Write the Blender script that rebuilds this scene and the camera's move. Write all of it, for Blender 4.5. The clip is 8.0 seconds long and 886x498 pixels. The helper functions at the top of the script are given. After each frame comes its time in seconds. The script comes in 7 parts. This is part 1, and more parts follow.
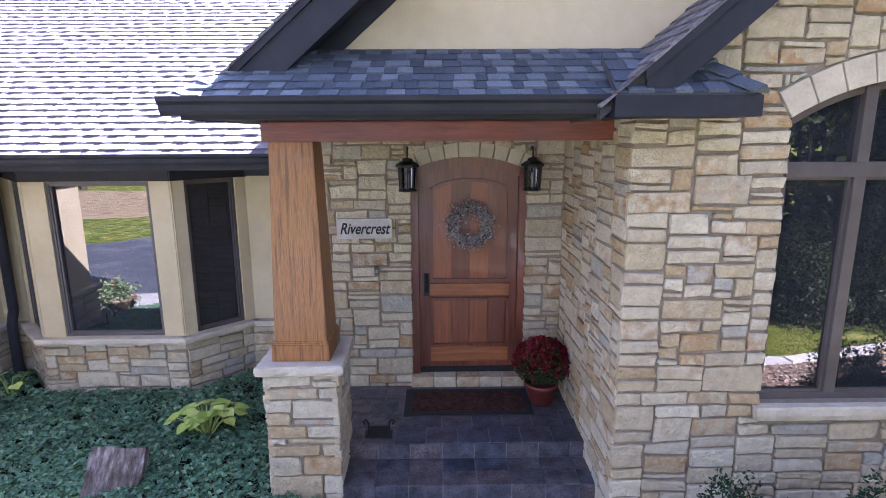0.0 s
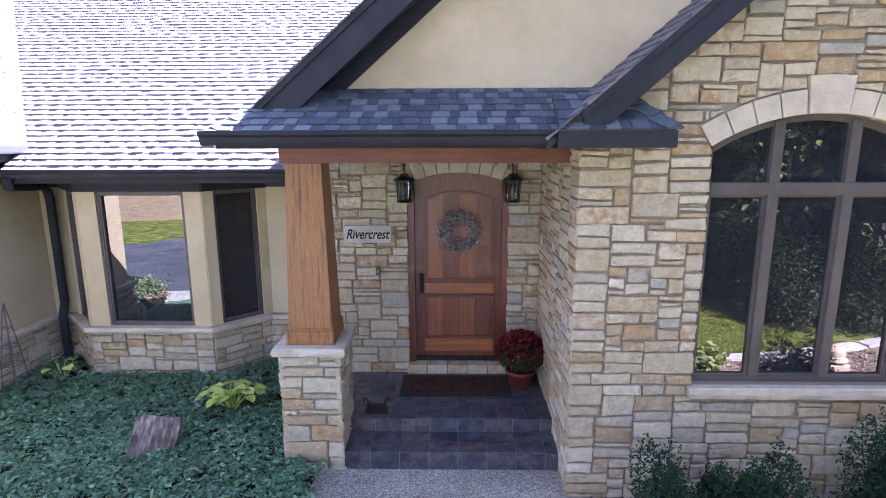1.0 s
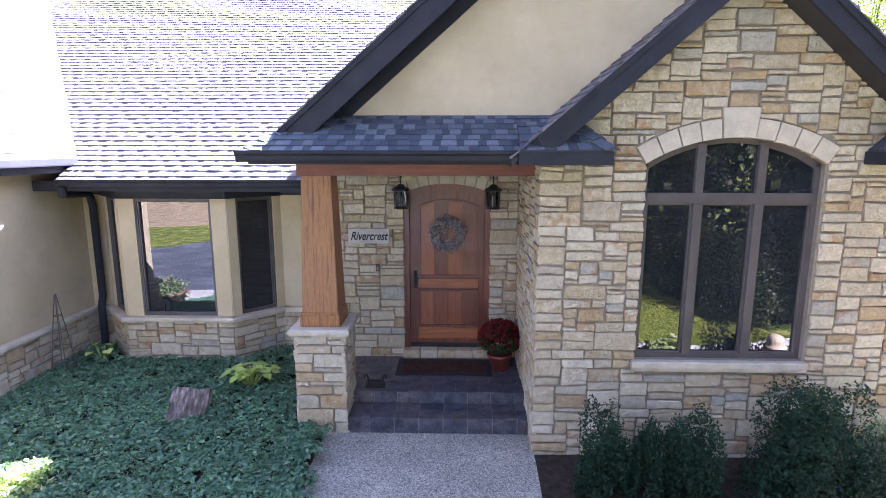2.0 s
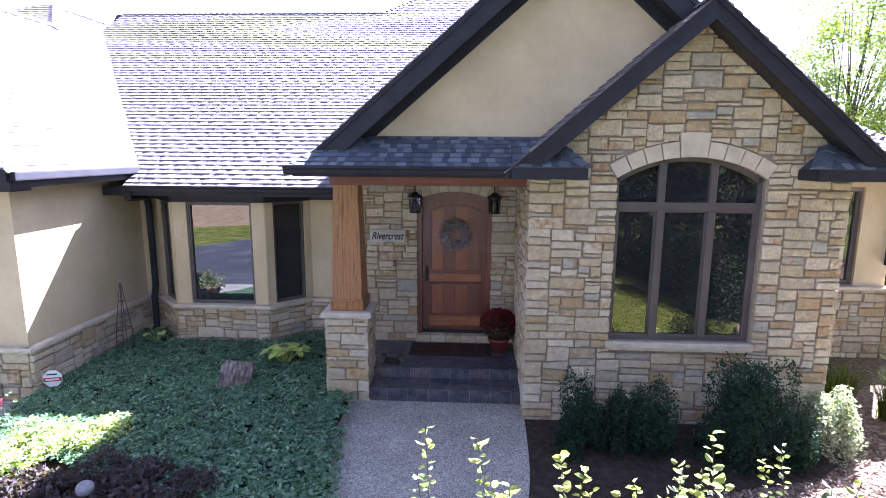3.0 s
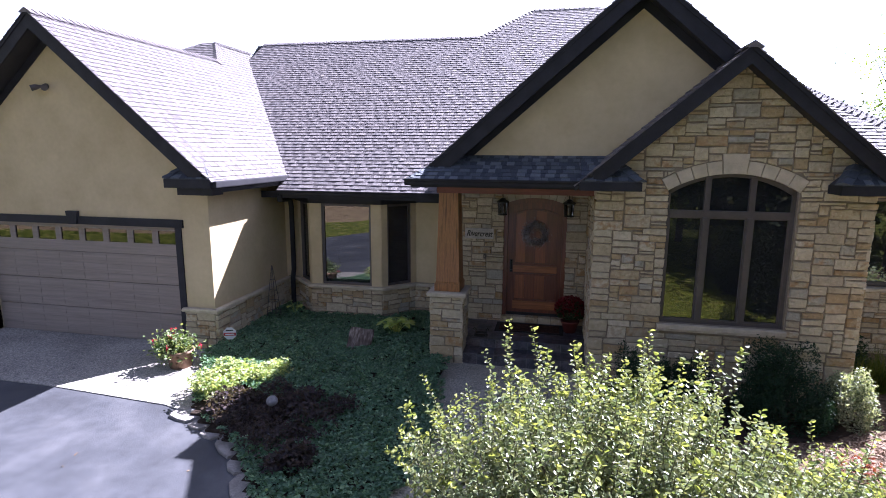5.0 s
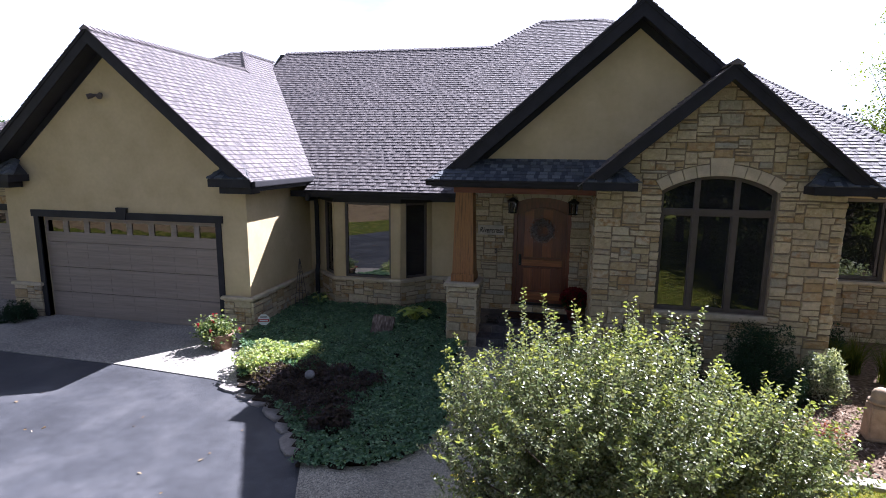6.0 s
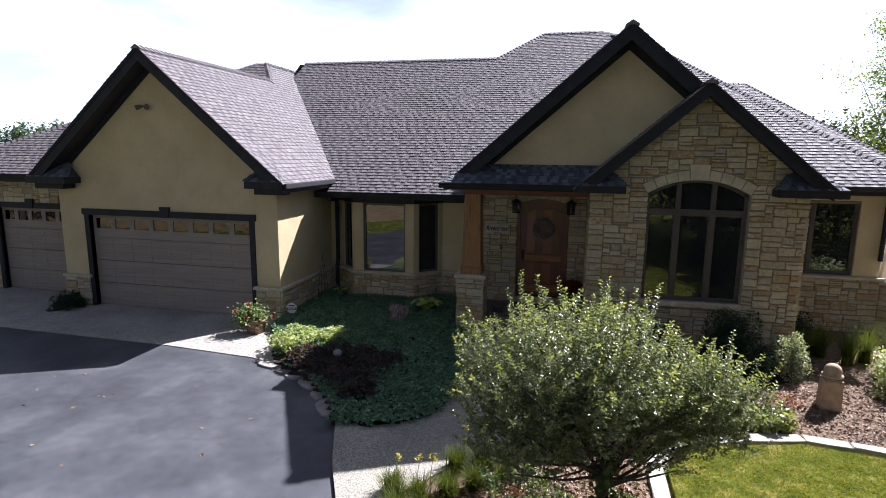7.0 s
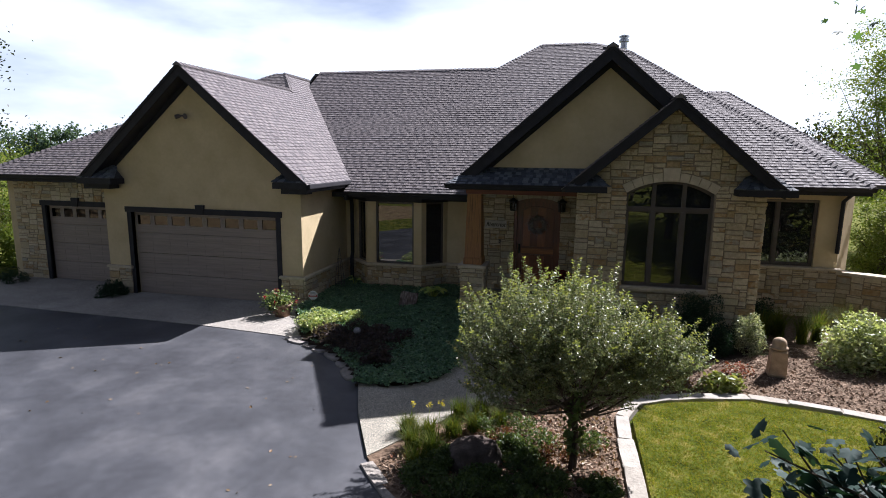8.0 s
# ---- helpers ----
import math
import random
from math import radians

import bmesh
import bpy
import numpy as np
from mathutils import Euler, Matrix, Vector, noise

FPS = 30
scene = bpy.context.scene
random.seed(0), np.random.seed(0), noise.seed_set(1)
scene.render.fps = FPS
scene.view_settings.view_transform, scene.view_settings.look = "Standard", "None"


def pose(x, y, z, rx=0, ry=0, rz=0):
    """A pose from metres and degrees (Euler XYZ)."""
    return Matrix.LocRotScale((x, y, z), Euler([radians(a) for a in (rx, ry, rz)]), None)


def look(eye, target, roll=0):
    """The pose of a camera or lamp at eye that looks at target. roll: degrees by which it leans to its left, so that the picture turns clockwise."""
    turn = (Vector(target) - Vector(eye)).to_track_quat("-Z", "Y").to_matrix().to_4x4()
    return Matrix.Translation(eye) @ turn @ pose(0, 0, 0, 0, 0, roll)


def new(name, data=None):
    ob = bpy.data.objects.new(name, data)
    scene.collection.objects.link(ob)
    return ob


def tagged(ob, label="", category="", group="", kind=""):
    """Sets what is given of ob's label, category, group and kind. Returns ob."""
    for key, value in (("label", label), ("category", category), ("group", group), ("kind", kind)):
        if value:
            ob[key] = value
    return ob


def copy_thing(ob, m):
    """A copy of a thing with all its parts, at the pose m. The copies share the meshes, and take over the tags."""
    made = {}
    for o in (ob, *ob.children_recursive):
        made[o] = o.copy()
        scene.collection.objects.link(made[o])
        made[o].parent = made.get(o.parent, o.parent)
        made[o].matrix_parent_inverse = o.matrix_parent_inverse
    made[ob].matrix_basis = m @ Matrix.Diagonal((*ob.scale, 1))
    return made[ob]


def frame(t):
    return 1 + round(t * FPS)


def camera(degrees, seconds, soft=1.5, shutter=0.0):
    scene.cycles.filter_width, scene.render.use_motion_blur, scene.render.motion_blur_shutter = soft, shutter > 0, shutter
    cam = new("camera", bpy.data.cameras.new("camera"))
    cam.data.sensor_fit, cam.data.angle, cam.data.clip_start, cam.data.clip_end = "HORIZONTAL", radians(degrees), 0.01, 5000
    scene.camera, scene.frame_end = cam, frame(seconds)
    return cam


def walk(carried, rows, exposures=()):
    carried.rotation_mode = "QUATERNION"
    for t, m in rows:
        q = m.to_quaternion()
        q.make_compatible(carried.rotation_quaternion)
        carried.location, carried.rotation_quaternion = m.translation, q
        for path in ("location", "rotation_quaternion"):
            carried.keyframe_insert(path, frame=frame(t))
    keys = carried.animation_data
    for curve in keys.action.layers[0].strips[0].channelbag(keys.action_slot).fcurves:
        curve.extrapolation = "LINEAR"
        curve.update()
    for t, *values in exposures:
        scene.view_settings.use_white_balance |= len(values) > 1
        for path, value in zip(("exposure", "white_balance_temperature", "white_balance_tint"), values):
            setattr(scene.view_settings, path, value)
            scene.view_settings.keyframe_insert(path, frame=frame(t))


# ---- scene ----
cam = camera(77.9, 8.0, soft=0.95)
PATH = [
    (0, (-0.044, 0.101, 3.261), (-0.021, 2.059, 2.854), -0.3),
    (0.5, (0.09, -0.29, 3.356), (0.067, 1.668, 2.954), -0.2),
    (1, (0.259, -0.77, 3.438), (0.219, 1.191, 3.044), -0.2),
    (1.5, (0.396, -1.3, 3.513), (0.343, 0.662, 3.13), -0.1),
    (1.7, (0.425, -1.521, 3.521), (0.373, 0.443, 3.147), 0.0),
    (2.8, (0.567, -2.913, 3.624), (0.494, -0.944, 3.281), 0.4),
    (3, (0.577, -3.167, 3.683), (0.479, -1.2, 3.334), 0.4),
    (3.5, (0.547, -3.835, 3.773), (0.373, -1.873, 3.425), 0.4),
    (4, (0.537, -4.393, 3.861), (0.261, -2.443, 3.514), 0.5),
    (4.5, (0.634, -4.855, 3.917), (0.276, -2.917, 3.572), 0.5),
    (4.7, (0.70, -4.99, 3.938), (0.321, -3.06, 3.588), 0.4),
    (5.8, (0.767, -6.078, 4.015), (0.344, -4.156, 3.658), 0.4),
    (6, (0.751, -6.328, 3.994), (0.33, -4.404, 3.648), 0.5),
    (6.5, (0.831, -6.932, 4.044), (0.4, -5.01, 3.699), 0.5),
    (7, (0.931, -7.643, 4.097), (0.489, -5.722, 3.755), 0.6),
    (7.5, (1.085, -8.409, 4.148), (0.636, -6.49, 3.807), 0.5),
    (8, (1.262, -9.257, 4.189), (0.808, -7.339, 3.849), 0.6),
]
EXPOSURES = [(0.0, 4.42, 5150, 34), (1.5, 4.43, 5100, 33), (3.0, 3.85, 5130, 32), (4.0, 3.10, 5240, 32), (4.5, 2.8, 5320, 31), (6.0, 1.98, 5550, 23), (7.0, 1.56, 5700, 19), (8.0, 1.22, 5850, 18)]
walk(cam, [(t, look(eye, target, roll)) for t, eye, target, roll in PATH], EXPOSURES)

# ---------------------------------------------------------------- sky and sun
SUN = Vector((0.645, 0.89, 1.0)).normalized()
world = bpy.data.worlds.new("sky")
scene.world = world
world.use_nodes = True
wn, wl = world.node_tree.nodes, world.node_tree.links
sky = wn.new("ShaderNodeTexSky")
sky.sky_type = "NISHITA"
sky.sun_disc = False
sky.sun_elevation = math.asin(SUN.z)
sky.sun_rotation = math.atan2(SUN.x, SUN.y)
sky.air_density, sky.dust_density = 0.7, 1.0
wn["Background"].inputs["Strength"].default_value = 0.042
wcoord = wn.new("ShaderNodeTexCoord")
wmap = wn.new("ShaderNodeMapping")
wmap.inputs["Scale"].default_value = (1.0, 1.0, 3.2)
wnoise = wn.new("ShaderNodeTexNoise")
wnoise.inputs["Scale"].default_value = 2.2
wnoise.inputs["Detail"].default_value = 6.0
wramp = wn.new("ShaderNodeValToRGB")
wramp.color_ramp.elements[0].color = (0.15, 0.15, 0.15, 1)
wramp.color_ramp.elements[0].position, wramp.color_ramp.elements[1].position = 0.36, 0.60
wmix = wn.new("ShaderNodeMix")
wmix.data_type = "RGBA"
wgrey = wn.new("ShaderNodeHueSaturation")
wgrey.inputs["Saturation"].default_value, wgrey.inputs["Value"].default_value = 0.3, 1.1
wl.new(sky.outputs["Color"], wgrey.inputs["Color"])
wl.new(wgrey.outputs["Color"], wmix.inputs["B"])
wl.new(wcoord.outputs["Generated"], wmap.inputs["Vector"])
wl.new(wmap.outputs["Vector"], wnoise.inputs["Vector"])
wl.new(wnoise.outputs["Fac"], wramp.inputs["Fac"])
wl.new(wramp.outputs["Color"], wmix.inputs["Factor"])
wl.new(sky.outputs["Color"], wmix.inputs["A"])
# bright haze low over the horizon, broken by the clouds
wsep = wn.new("ShaderNodeSeparateXYZ")
wl.new(wcoord.outputs["Generated"], wsep.inputs["Vector"])
wlow = wn.new("ShaderNodeMapRange")
wlow.interpolation_type = "SMOOTHSTEP"
wlow.inputs["From Min"].default_value, wlow.inputs["From Max"].default_value = 0.14, 0.40
wlow.inputs["To Min"].default_value, wlow.inputs["To Max"].default_value = 1.0, 0.0
wl.new(wsep.outputs["Z"], wlow.inputs["Value"])
wbreak = wn.new("ShaderNodeMapRange")
wbreak.inputs["From Min"].default_value, wbreak.inputs["From Max"].default_value = 0.34, 0.56
wbreak.inputs["To Min"].default_value, wbreak.inputs["To Max"].default_value = 0.35, 1.0
wl.new(wnoise.outputs["Fac"], wbreak.inputs["Value"])
wfac = wn.new("ShaderNodeMath")
wfac.operation = "MULTIPLY"
wl.new(wlow.outputs["Result"], wfac.inputs[0])
wl.new(wbreak.outputs["Result"], wfac.inputs[1])
wsun = wn.new("ShaderNodeVectorMath")
wsun.operation = "DOT_PRODUCT"
wsun.inputs[1].default_value = Vector((SUN.x, SUN.y, 0)).normalized()
wl.new(wcoord.outputs["Generated"], wsun.inputs[0])
wglow = wn.new("ShaderNodeMapRange")
wglow.interpolation_type = "SMOOTHSTEP"
wglow.inputs["From Min"].default_value, wglow.inputs["From Max"].default_value = -0.7, 0.35
wglow.inputs["To Min"].default_value, wglow.inputs["To Max"].default_value = 0.15, 1.0
wl.new(wsun.outputs["Value"], wglow.inputs["Value"])
wtow = wn.new("ShaderNodeMath")
wtow.operation = "MULTIPLY"
wl.new(wfac.outputs["Value"], wtow.inputs[0])
wl.new(wglow.outputs["Result"], wtow.inputs[1])
whaze = wn.new("ShaderNodeMix")
whaze.data_type = "RGBA"
whaze.inputs["B"].default_value = (14.3, 15.5, 16.4, 1)
wl.new(wtow.outputs["Value"], whaze.inputs["Factor"])
wl.new(wmix.outputs["Result"], whaze.inputs["A"])
wl.new(whaze.outputs["Result"], wn["Background"].inputs["Color"])

sun_data = bpy.data.lights.new("sun", "SUN")
sun_data.energy, sun_data.angle, sun_data.color = 5.0, radians(0.55), (1.0, 0.95, 0.87)
sun = new("sun", sun_data)
sun.matrix_world = look(SUN * 60, (0, 0, 0))

# ---------------------------------------------------------------- materials


def material(name, colours, scale=8.0, rough=0.8, bump=0.3, bump_scale=None, by="none", detail=6.0,
             stretch=(1, 1, 1), metal=0.0, fine=0.0, spread=0.5, coat=0.0, sheen=0.0, spec=None):
    """colours: two or more base colours, spread over the noise (by='none') or over the pieces
    (by='object' or by='island'), with the noise as finer variation."""
    mat = bpy.data.materials.new(name)
    mat.use_nodes = True
    n, l = mat.node_tree.nodes, mat.node_tree.links
    bsdf = n["Principled BSDF"]
    coord = n.new("ShaderNodeTexCoord")
    mapping = n.new("ShaderNodeMapping")
    mapping.inputs["Scale"].default_value = stretch
    if by == "object":
        own = n.new("ShaderNodeObjectInfo")
        shift = n.new("ShaderNodeVectorMath")
        shift.operation = "MULTIPLY_ADD"
        shift.inputs[1].default_value = (41.0, 67.0, 53.0)
        l.new(own.outputs["Random"], shift.inputs[0])
        l.new(coord.outputs["Object"], shift.inputs[2])
        l.new(shift.outputs["Vector"], mapping.inputs["Vector"])
    else:
        l.new(coord.outputs["Object"], mapping.inputs["Vector"])
    tex = n.new("ShaderNodeTexNoise")
    tex.inputs["Scale"].default_value = scale
    tex.inputs["Detail"].default_value = detail
    l.new(mapping.outputs["Vector"], tex.inputs["Vector"])
    ramp = n.new("ShaderNodeValToRGB")
    els = ramp.color_ramp.elements
    while len(els) < len(colours):
        els.new(0.5)
    for i, c in enumerate(colours):
        els[i].position = i / (len(colours) - 1) if by != "none" else 0.5 + (i / (len(colours) - 1) - 0.5) * spread
        els[i].color = (*c, 1)
    value = n.new("ShaderNodeTexNoise")
    value.inputs["Scale"].default_value = scale * 7
    value.inputs["Detail"].default_value = 4.0
    l.new(mapping.outputs["Vector"], value.inputs["Vector"])
    if by == "none":
        l.new(tex.outputs["Fac"], ramp.inputs["Fac"])
    else:
        if by == "object":
            info = n.new("ShaderNodeObjectInfo")
            l.new(info.outputs["Random"], ramp.inputs["Fac"])
        else:
            info = n.new("ShaderNodeNewGeometry")
            l.new(info.outputs["Random Per Island"], ramp.inputs["Fac"])
    last = ramp.outputs["Color"]
    for source, low, high in ((tex, 1.0 - fine, 1.0 + fine), (value, 1.0 - fine * 0.7, 1.0 + fine * 0.7)):
        if fine <= 0:
            break
        rng = n.new("ShaderNodeMapRange")
        rng.inputs["From Min"].default_value, rng.inputs["From Max"].default_value = 0.3, 0.7
        rng.inputs["To Min"].default_value, rng.inputs["To Max"].default_value = low, high
        l.new(source.outputs["Fac"], rng.inputs["Value"])
        mix = n.new("ShaderNodeVectorMath")
        mix.operation = "SCALE"
        l.new(last, mix.inputs[0])
        l.new(rng.outputs["Result"], mix.inputs["Scale"])
        last = mix.outputs["Vector"]
    l.new(last, bsdf.inputs["Base Color"])
    bsdf.inputs["Roughness"].default_value = rough
    bsdf.inputs["Metallic"].default_value = metal
    bsdf.inputs["Specular IOR Level"].default_value = (0.15 if rough > 0.85 else 0.5) if spec is None else spec
    bsdf.inputs["Coat Weight"].default_value = coat
    bsdf.inputs["Sheen Weight"].default_value = sheen
    if bump > 0:
        relief = n.new("ShaderNodeTexNoise")
        relief.inputs["Scale"].default_value = bump_scale or scale * 4
        relief.inputs["Detail"].default_value = 5.0
        l.new(mapping.outputs["Vector"], relief.inputs["Vector"])
        b = n.new("ShaderNodeBump")
        b.inputs["Strength"].default_value = bump
        b.inputs["Distance"].default_value = 0.02
        l.new(relief.outputs["Fac"], b.inputs["Height"])
        l.new(b.outputs["Normal"], bsdf.inputs["Normal"])
    return mat


def leafy(name, colours, scale=3.0, rough=0.45, through_light=0.35, spec=0.25, gain=(1.5, 1.5, 0.6)):
    """Leaves: colour by leaf, a little light passing through the blade."""
    mat = material(name, colours, scale, rough, 0, by="island", fine=0.2)
    n, l = mat.node_tree.nodes, mat.node_tree.links
    bsdf, out = n["Principled BSDF"], n["Material Output"]
    bsdf.inputs["Specular IOR Level"].default_value = spec
    tr = n.new("ShaderNodeBsdfTranslucent")
    src = bsdf.inputs["Base Color"].links[0].from_socket
    boost = n.new("ShaderNodeVectorMath")
    boost.operation = "MULTIPLY"
    boost.inputs[1].default_value = gain
    l.new(src, boost.inputs[0])
    l.new(boost.outputs["Vector"], tr.inputs["Color"])
    mix = n.new("ShaderNodeMixShader")
    mix.inputs["Fac"].default_value = through_light
    l.new(bsdf.outputs["BSDF"], mix.inputs[1])
    l.new(tr.outputs["BSDF"], mix.inputs[2])
    l.new(mix.outputs["Shader"], out.inputs["Surface"])
    return mat


def pebbled(name, colours, size=74.0):
    """Concrete with washed pebbles: a colour and a bump to each stone."""
    mat = bpy.data.materials.new(name)
    mat.use_nodes = True
    n, l = mat.node_tree.nodes, mat.node_tree.links
    bsdf = n["Principled BSDF"]
    coord = n.new("ShaderNodeTexCoord")
    cells = n.new("ShaderNodeTexVoronoi")
    cells.inputs["Scale"].default_value = size
    l.new(coord.outputs["Object"], cells.inputs["Vector"])
    sep = n.new("ShaderNodeSeparateColor")
    l.new(cells.outputs["Color"], sep.inputs["Color"])
    ramp = n.new("ShaderNodeValToRGB")
    els = ramp.color_ramp.elements
    while len(els) < len(colours):
        els.new(0.5)
    for i, c in enumerate(colours):
        els[i].position, els[i].color = i / (len(colours) - 1), (*c, 1)
    l.new(sep.outputs["Red"], ramp.inputs["Fac"])
    big = n.new("ShaderNodeTexNoise")
    big.inputs["Scale"].default_value = 1.1
    big.inputs["Detail"].default_value = 5.0
    l.new(coord.outputs["Object"], big.inputs["Vector"])
    rng = n.new("ShaderNodeMapRange")
    rng.inputs["From Min"].default_value, rng.inputs["From Max"].default_value = 0.3, 0.7
    rng.inputs["To Min"].default_value, rng.inputs["To Max"].default_value = 0.82, 1.15
    l.new(big.outputs["Fac"], rng.inputs["Value"])
    mul = n.new("ShaderNodeVectorMath")
    mul.operation = "SCALE"
    l.new(ramp.outputs["Color"], mul.inputs[0])
    l.new(rng.outputs["Result"], mul.inputs["Scale"])
    l.new(mul.outputs["Vector"], bsdf.inputs["Base Color"])
    bsdf.inputs["Roughness"].default_value = 0.85
    bump = n.new("ShaderNodeBump")
    bump.invert = True
    bump.inputs["Strength"].default_value, bump.inputs["Distance"].default_value = 0.6, 0.006
    l.new(cells.outputs["Distance"], bump.inputs["Height"])
    l.new(bump.outputs["Normal"], bsdf.inputs["Normal"])
    return mat


def pane_glass(name, tint=(0.22, 0.235, 0.24), ior=2.5, veil=0.0):
    """Coated double glazing: a mirror by Fresnel over a tinted clear pane. veil: share of a dull film that imitates
    lens glare.
    """
    mat = bpy.data.materials.new(name)
    mat.use_nodes = True
    n, l = mat.node_tree.nodes, mat.node_tree.links
    n.remove(n["Principled BSDF"])
    gloss = n.new("ShaderNodeBsdfGlossy")
    gloss.inputs["Roughness"].default_value = 0.0
    clear = n.new("ShaderNodeBsdfTransparent")
    clear.inputs["Color"].default_value = (*tint, 1)
    fres = n.new("ShaderNodeFresnel")
    fres.inputs["IOR"].default_value = ior
    wob = n.new("ShaderNodeTexNoise")
    wob.inputs["Scale"].default_value = 1.3
    b = n.new("ShaderNodeBump")
    b.inputs["Strength"].default_value = 0.04
    b.inputs["Distance"].default_value = 0.02
    l.new(wob.outputs["Fac"], b.inputs["Height"])
    l.new(b.outputs["Normal"], gloss.inputs["Normal"])
    mix = n.new("ShaderNodeMixShader")
    l.new(fres.outputs["Fac"], mix.inputs["Fac"])
    l.new(clear.outputs["BSDF"], mix.inputs[1])
    l.new(gloss.outputs["BSDF"], mix.inputs[2])
    # grey-blue diffuse layer, veiling glare painted onto the pane
    film = n.new("ShaderNodeBsdfDiffuse")
    film.inputs["Color"].default_value = (0.42, 0.44, 0.50, 1)
    patches = n.new("ShaderNodeTexNoise")
    patches.inputs["Scale"].default_value, patches.inputs["Detail"].default_value = 2.5, 6.0
    much = n.new("ShaderNodeMapRange")
    much.inputs["From Min"].default_value, much.inputs["From Max"].default_value = 0.3, 0.7
    much.inputs["To Min"].default_value, much.inputs["To Max"].default_value = veil * 0.75, veil * 1.25
    l.new(patches.outputs["Fac"], much.inputs["Value"])
    over = n.new("ShaderNodeMixShader")
    l.new(much.outputs["Result"], over.inputs["Fac"])
    l.new(mix.outputs["Shader"], over.inputs[1])
    l.new(film.outputs["BSDF"], over.inputs[2])
    l.new(over.outputs["Shader"], n["Material Output"].inputs["Surface"])
    return mat


def limestone(name, colours):
    """Split limestone: a tone to each stone, rusty iron stains that cloud some of them, pits and a rough split relief."""
    mat = bpy.data.materials.new(name)
    mat.use_nodes = True
    n, l = mat.node_tree.nodes, mat.node_tree.links
    bsdf = n["Principled BSDF"]
    coord, info = n.new("ShaderNodeTexCoord"), n.new("ShaderNodeObjectInfo")
    far = n.new("ShaderNodeMath")
    far.operation = "MULTIPLY"
    far.inputs[1].default_value = 173.0
    l.new(info.outputs["Random"], far.inputs[0])
    place = n.new("ShaderNodeVectorMath")
    l.new(coord.outputs["Object"], place.inputs[0])
    l.new(far.outputs["Value"], place.inputs[1])

    def cloud(scale, detail, rough=0.55):
        tex = n.new("ShaderNodeTexNoise")
        tex.inputs["Scale"].default_value, tex.inputs["Detail"].default_value, tex.inputs["Roughness"].default_value = scale, detail, rough
        l.new(place.outputs["Vector"], tex.inputs["Vector"])
        return tex.outputs["Fac"]

    def spread(value, lo, hi, to_lo, to_hi):
        r = n.new("ShaderNodeMapRange")
        r.inputs["From Min"].default_value, r.inputs["From Max"].default_value = lo, hi
        r.inputs["To Min"].default_value, r.inputs["To Max"].default_value = to_lo, to_hi
        l.new(value, r.inputs["Value"])
        return r.outputs["Result"]

    def times(a, b):
        m = n.new("ShaderNodeMath")
        m.operation = "MULTIPLY"
        l.new(a, m.inputs[0])
        l.new(b, m.inputs[1])
        return m.outputs["Value"]

    def blend(fac, a, b):
        m = n.new("ShaderNodeMix")
        m.data_type = "RGBA"
        l.new(fac, m.inputs["Factor"])
        l.new(a, m.inputs["A"])
        m.inputs["B"].default_value = (*b, 1)
        return m.outputs["Result"]

    ramp = n.new("ShaderNodeValToRGB")
    ramp.color_ramp.interpolation = "CONSTANT"
    els = ramp.color_ramp.elements
    while len(els) < len(colours):
        els.new(0.5)
    for i, c in enumerate(colours):
        els[i].position, els[i].color = i / len(colours), (*c, 1)
    l.new(info.outputs["Random"], ramp.inputs["Fac"])
    other = n.new("ShaderNodeMath")
    other.operation = "FRACT"
    l.new(far.outputs["Value"], other.inputs[0])
    rusty = spread(other.outputs["Value"], 0.62, 1.0, 0.0, 1.0)
    tone = blend(times(spread(cloud(9.0, 5.0), 0.42, 0.60, 0.0, 0.85), rusty), ramp.outputs["Color"], (0.375, 0.215, 0.092))
    tone = blend(spread(cloud(22.0, 3.0), 0.60, 0.75, 0.0, 0.35), tone, (0.66, 0.60, 0.48))
    tone = blend(spread(cloud(75.0, 2.0), 0.66, 0.78, 0.0, 0.55), tone, (0.22, 0.165, 0.105))
    shade = n.new("ShaderNodeVectorMath")
    shade.operation = "SCALE"
    l.new(tone, shade.inputs[0])
    l.new(spread(cloud(13.0, 6.0), 0.3, 0.7, 0.86, 1.12), shade.inputs["Scale"])
    l.new(shade.outputs["Vector"], bsdf.inputs["Base Color"])
    bsdf.inputs["Roughness"].default_value, bsdf.inputs["Specular IOR Level"].default_value = 0.9, 0.15
    bump = n.new("ShaderNodeBump")
    bump.inputs["Strength"].default_value, bump.inputs["Distance"].default_value = 0.95, 0.035
    l.new(cloud(21.0, 8.0, 0.6), bump.inputs["Height"])
    l.new(bump.outputs["Normal"], bsdf.inputs["Normal"])
    return mat


STONE = limestone("limestone", [(0.546, 0.465, 0.317), (0.487, 0.405, 0.268), (0.595, 0.515, 0.365), (0.444, 0.368, 0.245), (0.566, 0.485, 0.339), (0.458, 0.352, 0.205),
                                (0.522, 0.442, 0.304), (0.414, 0.378, 0.299), (0.580, 0.500, 0.350), (0.492, 0.400, 0.249), (0.536, 0.460, 0.317), (0.429, 0.318, 0.178),
                                (0.561, 0.480, 0.335), (0.468, 0.400, 0.285)])
MORTAR = material("mortar", [(0.235, 0.190, 0.138), (0.315, 0.260, 0.194)], scale=20, rough=0.95, bump=0.5)
CAST = material("cast_limestone", [(0.463, 0.398, 0.288), (0.543, 0.469, 0.348)], scale=6, rough=0.85, bump=0.3, bump_scale=60, fine=0.08)
STUCCO = material("cream_stucco", [(0.520, 0.418, 0.250), (0.570, 0.466, 0.290)], scale=1.6, rough=0.9, bump=0.35, bump_scale=140, fine=0.05)
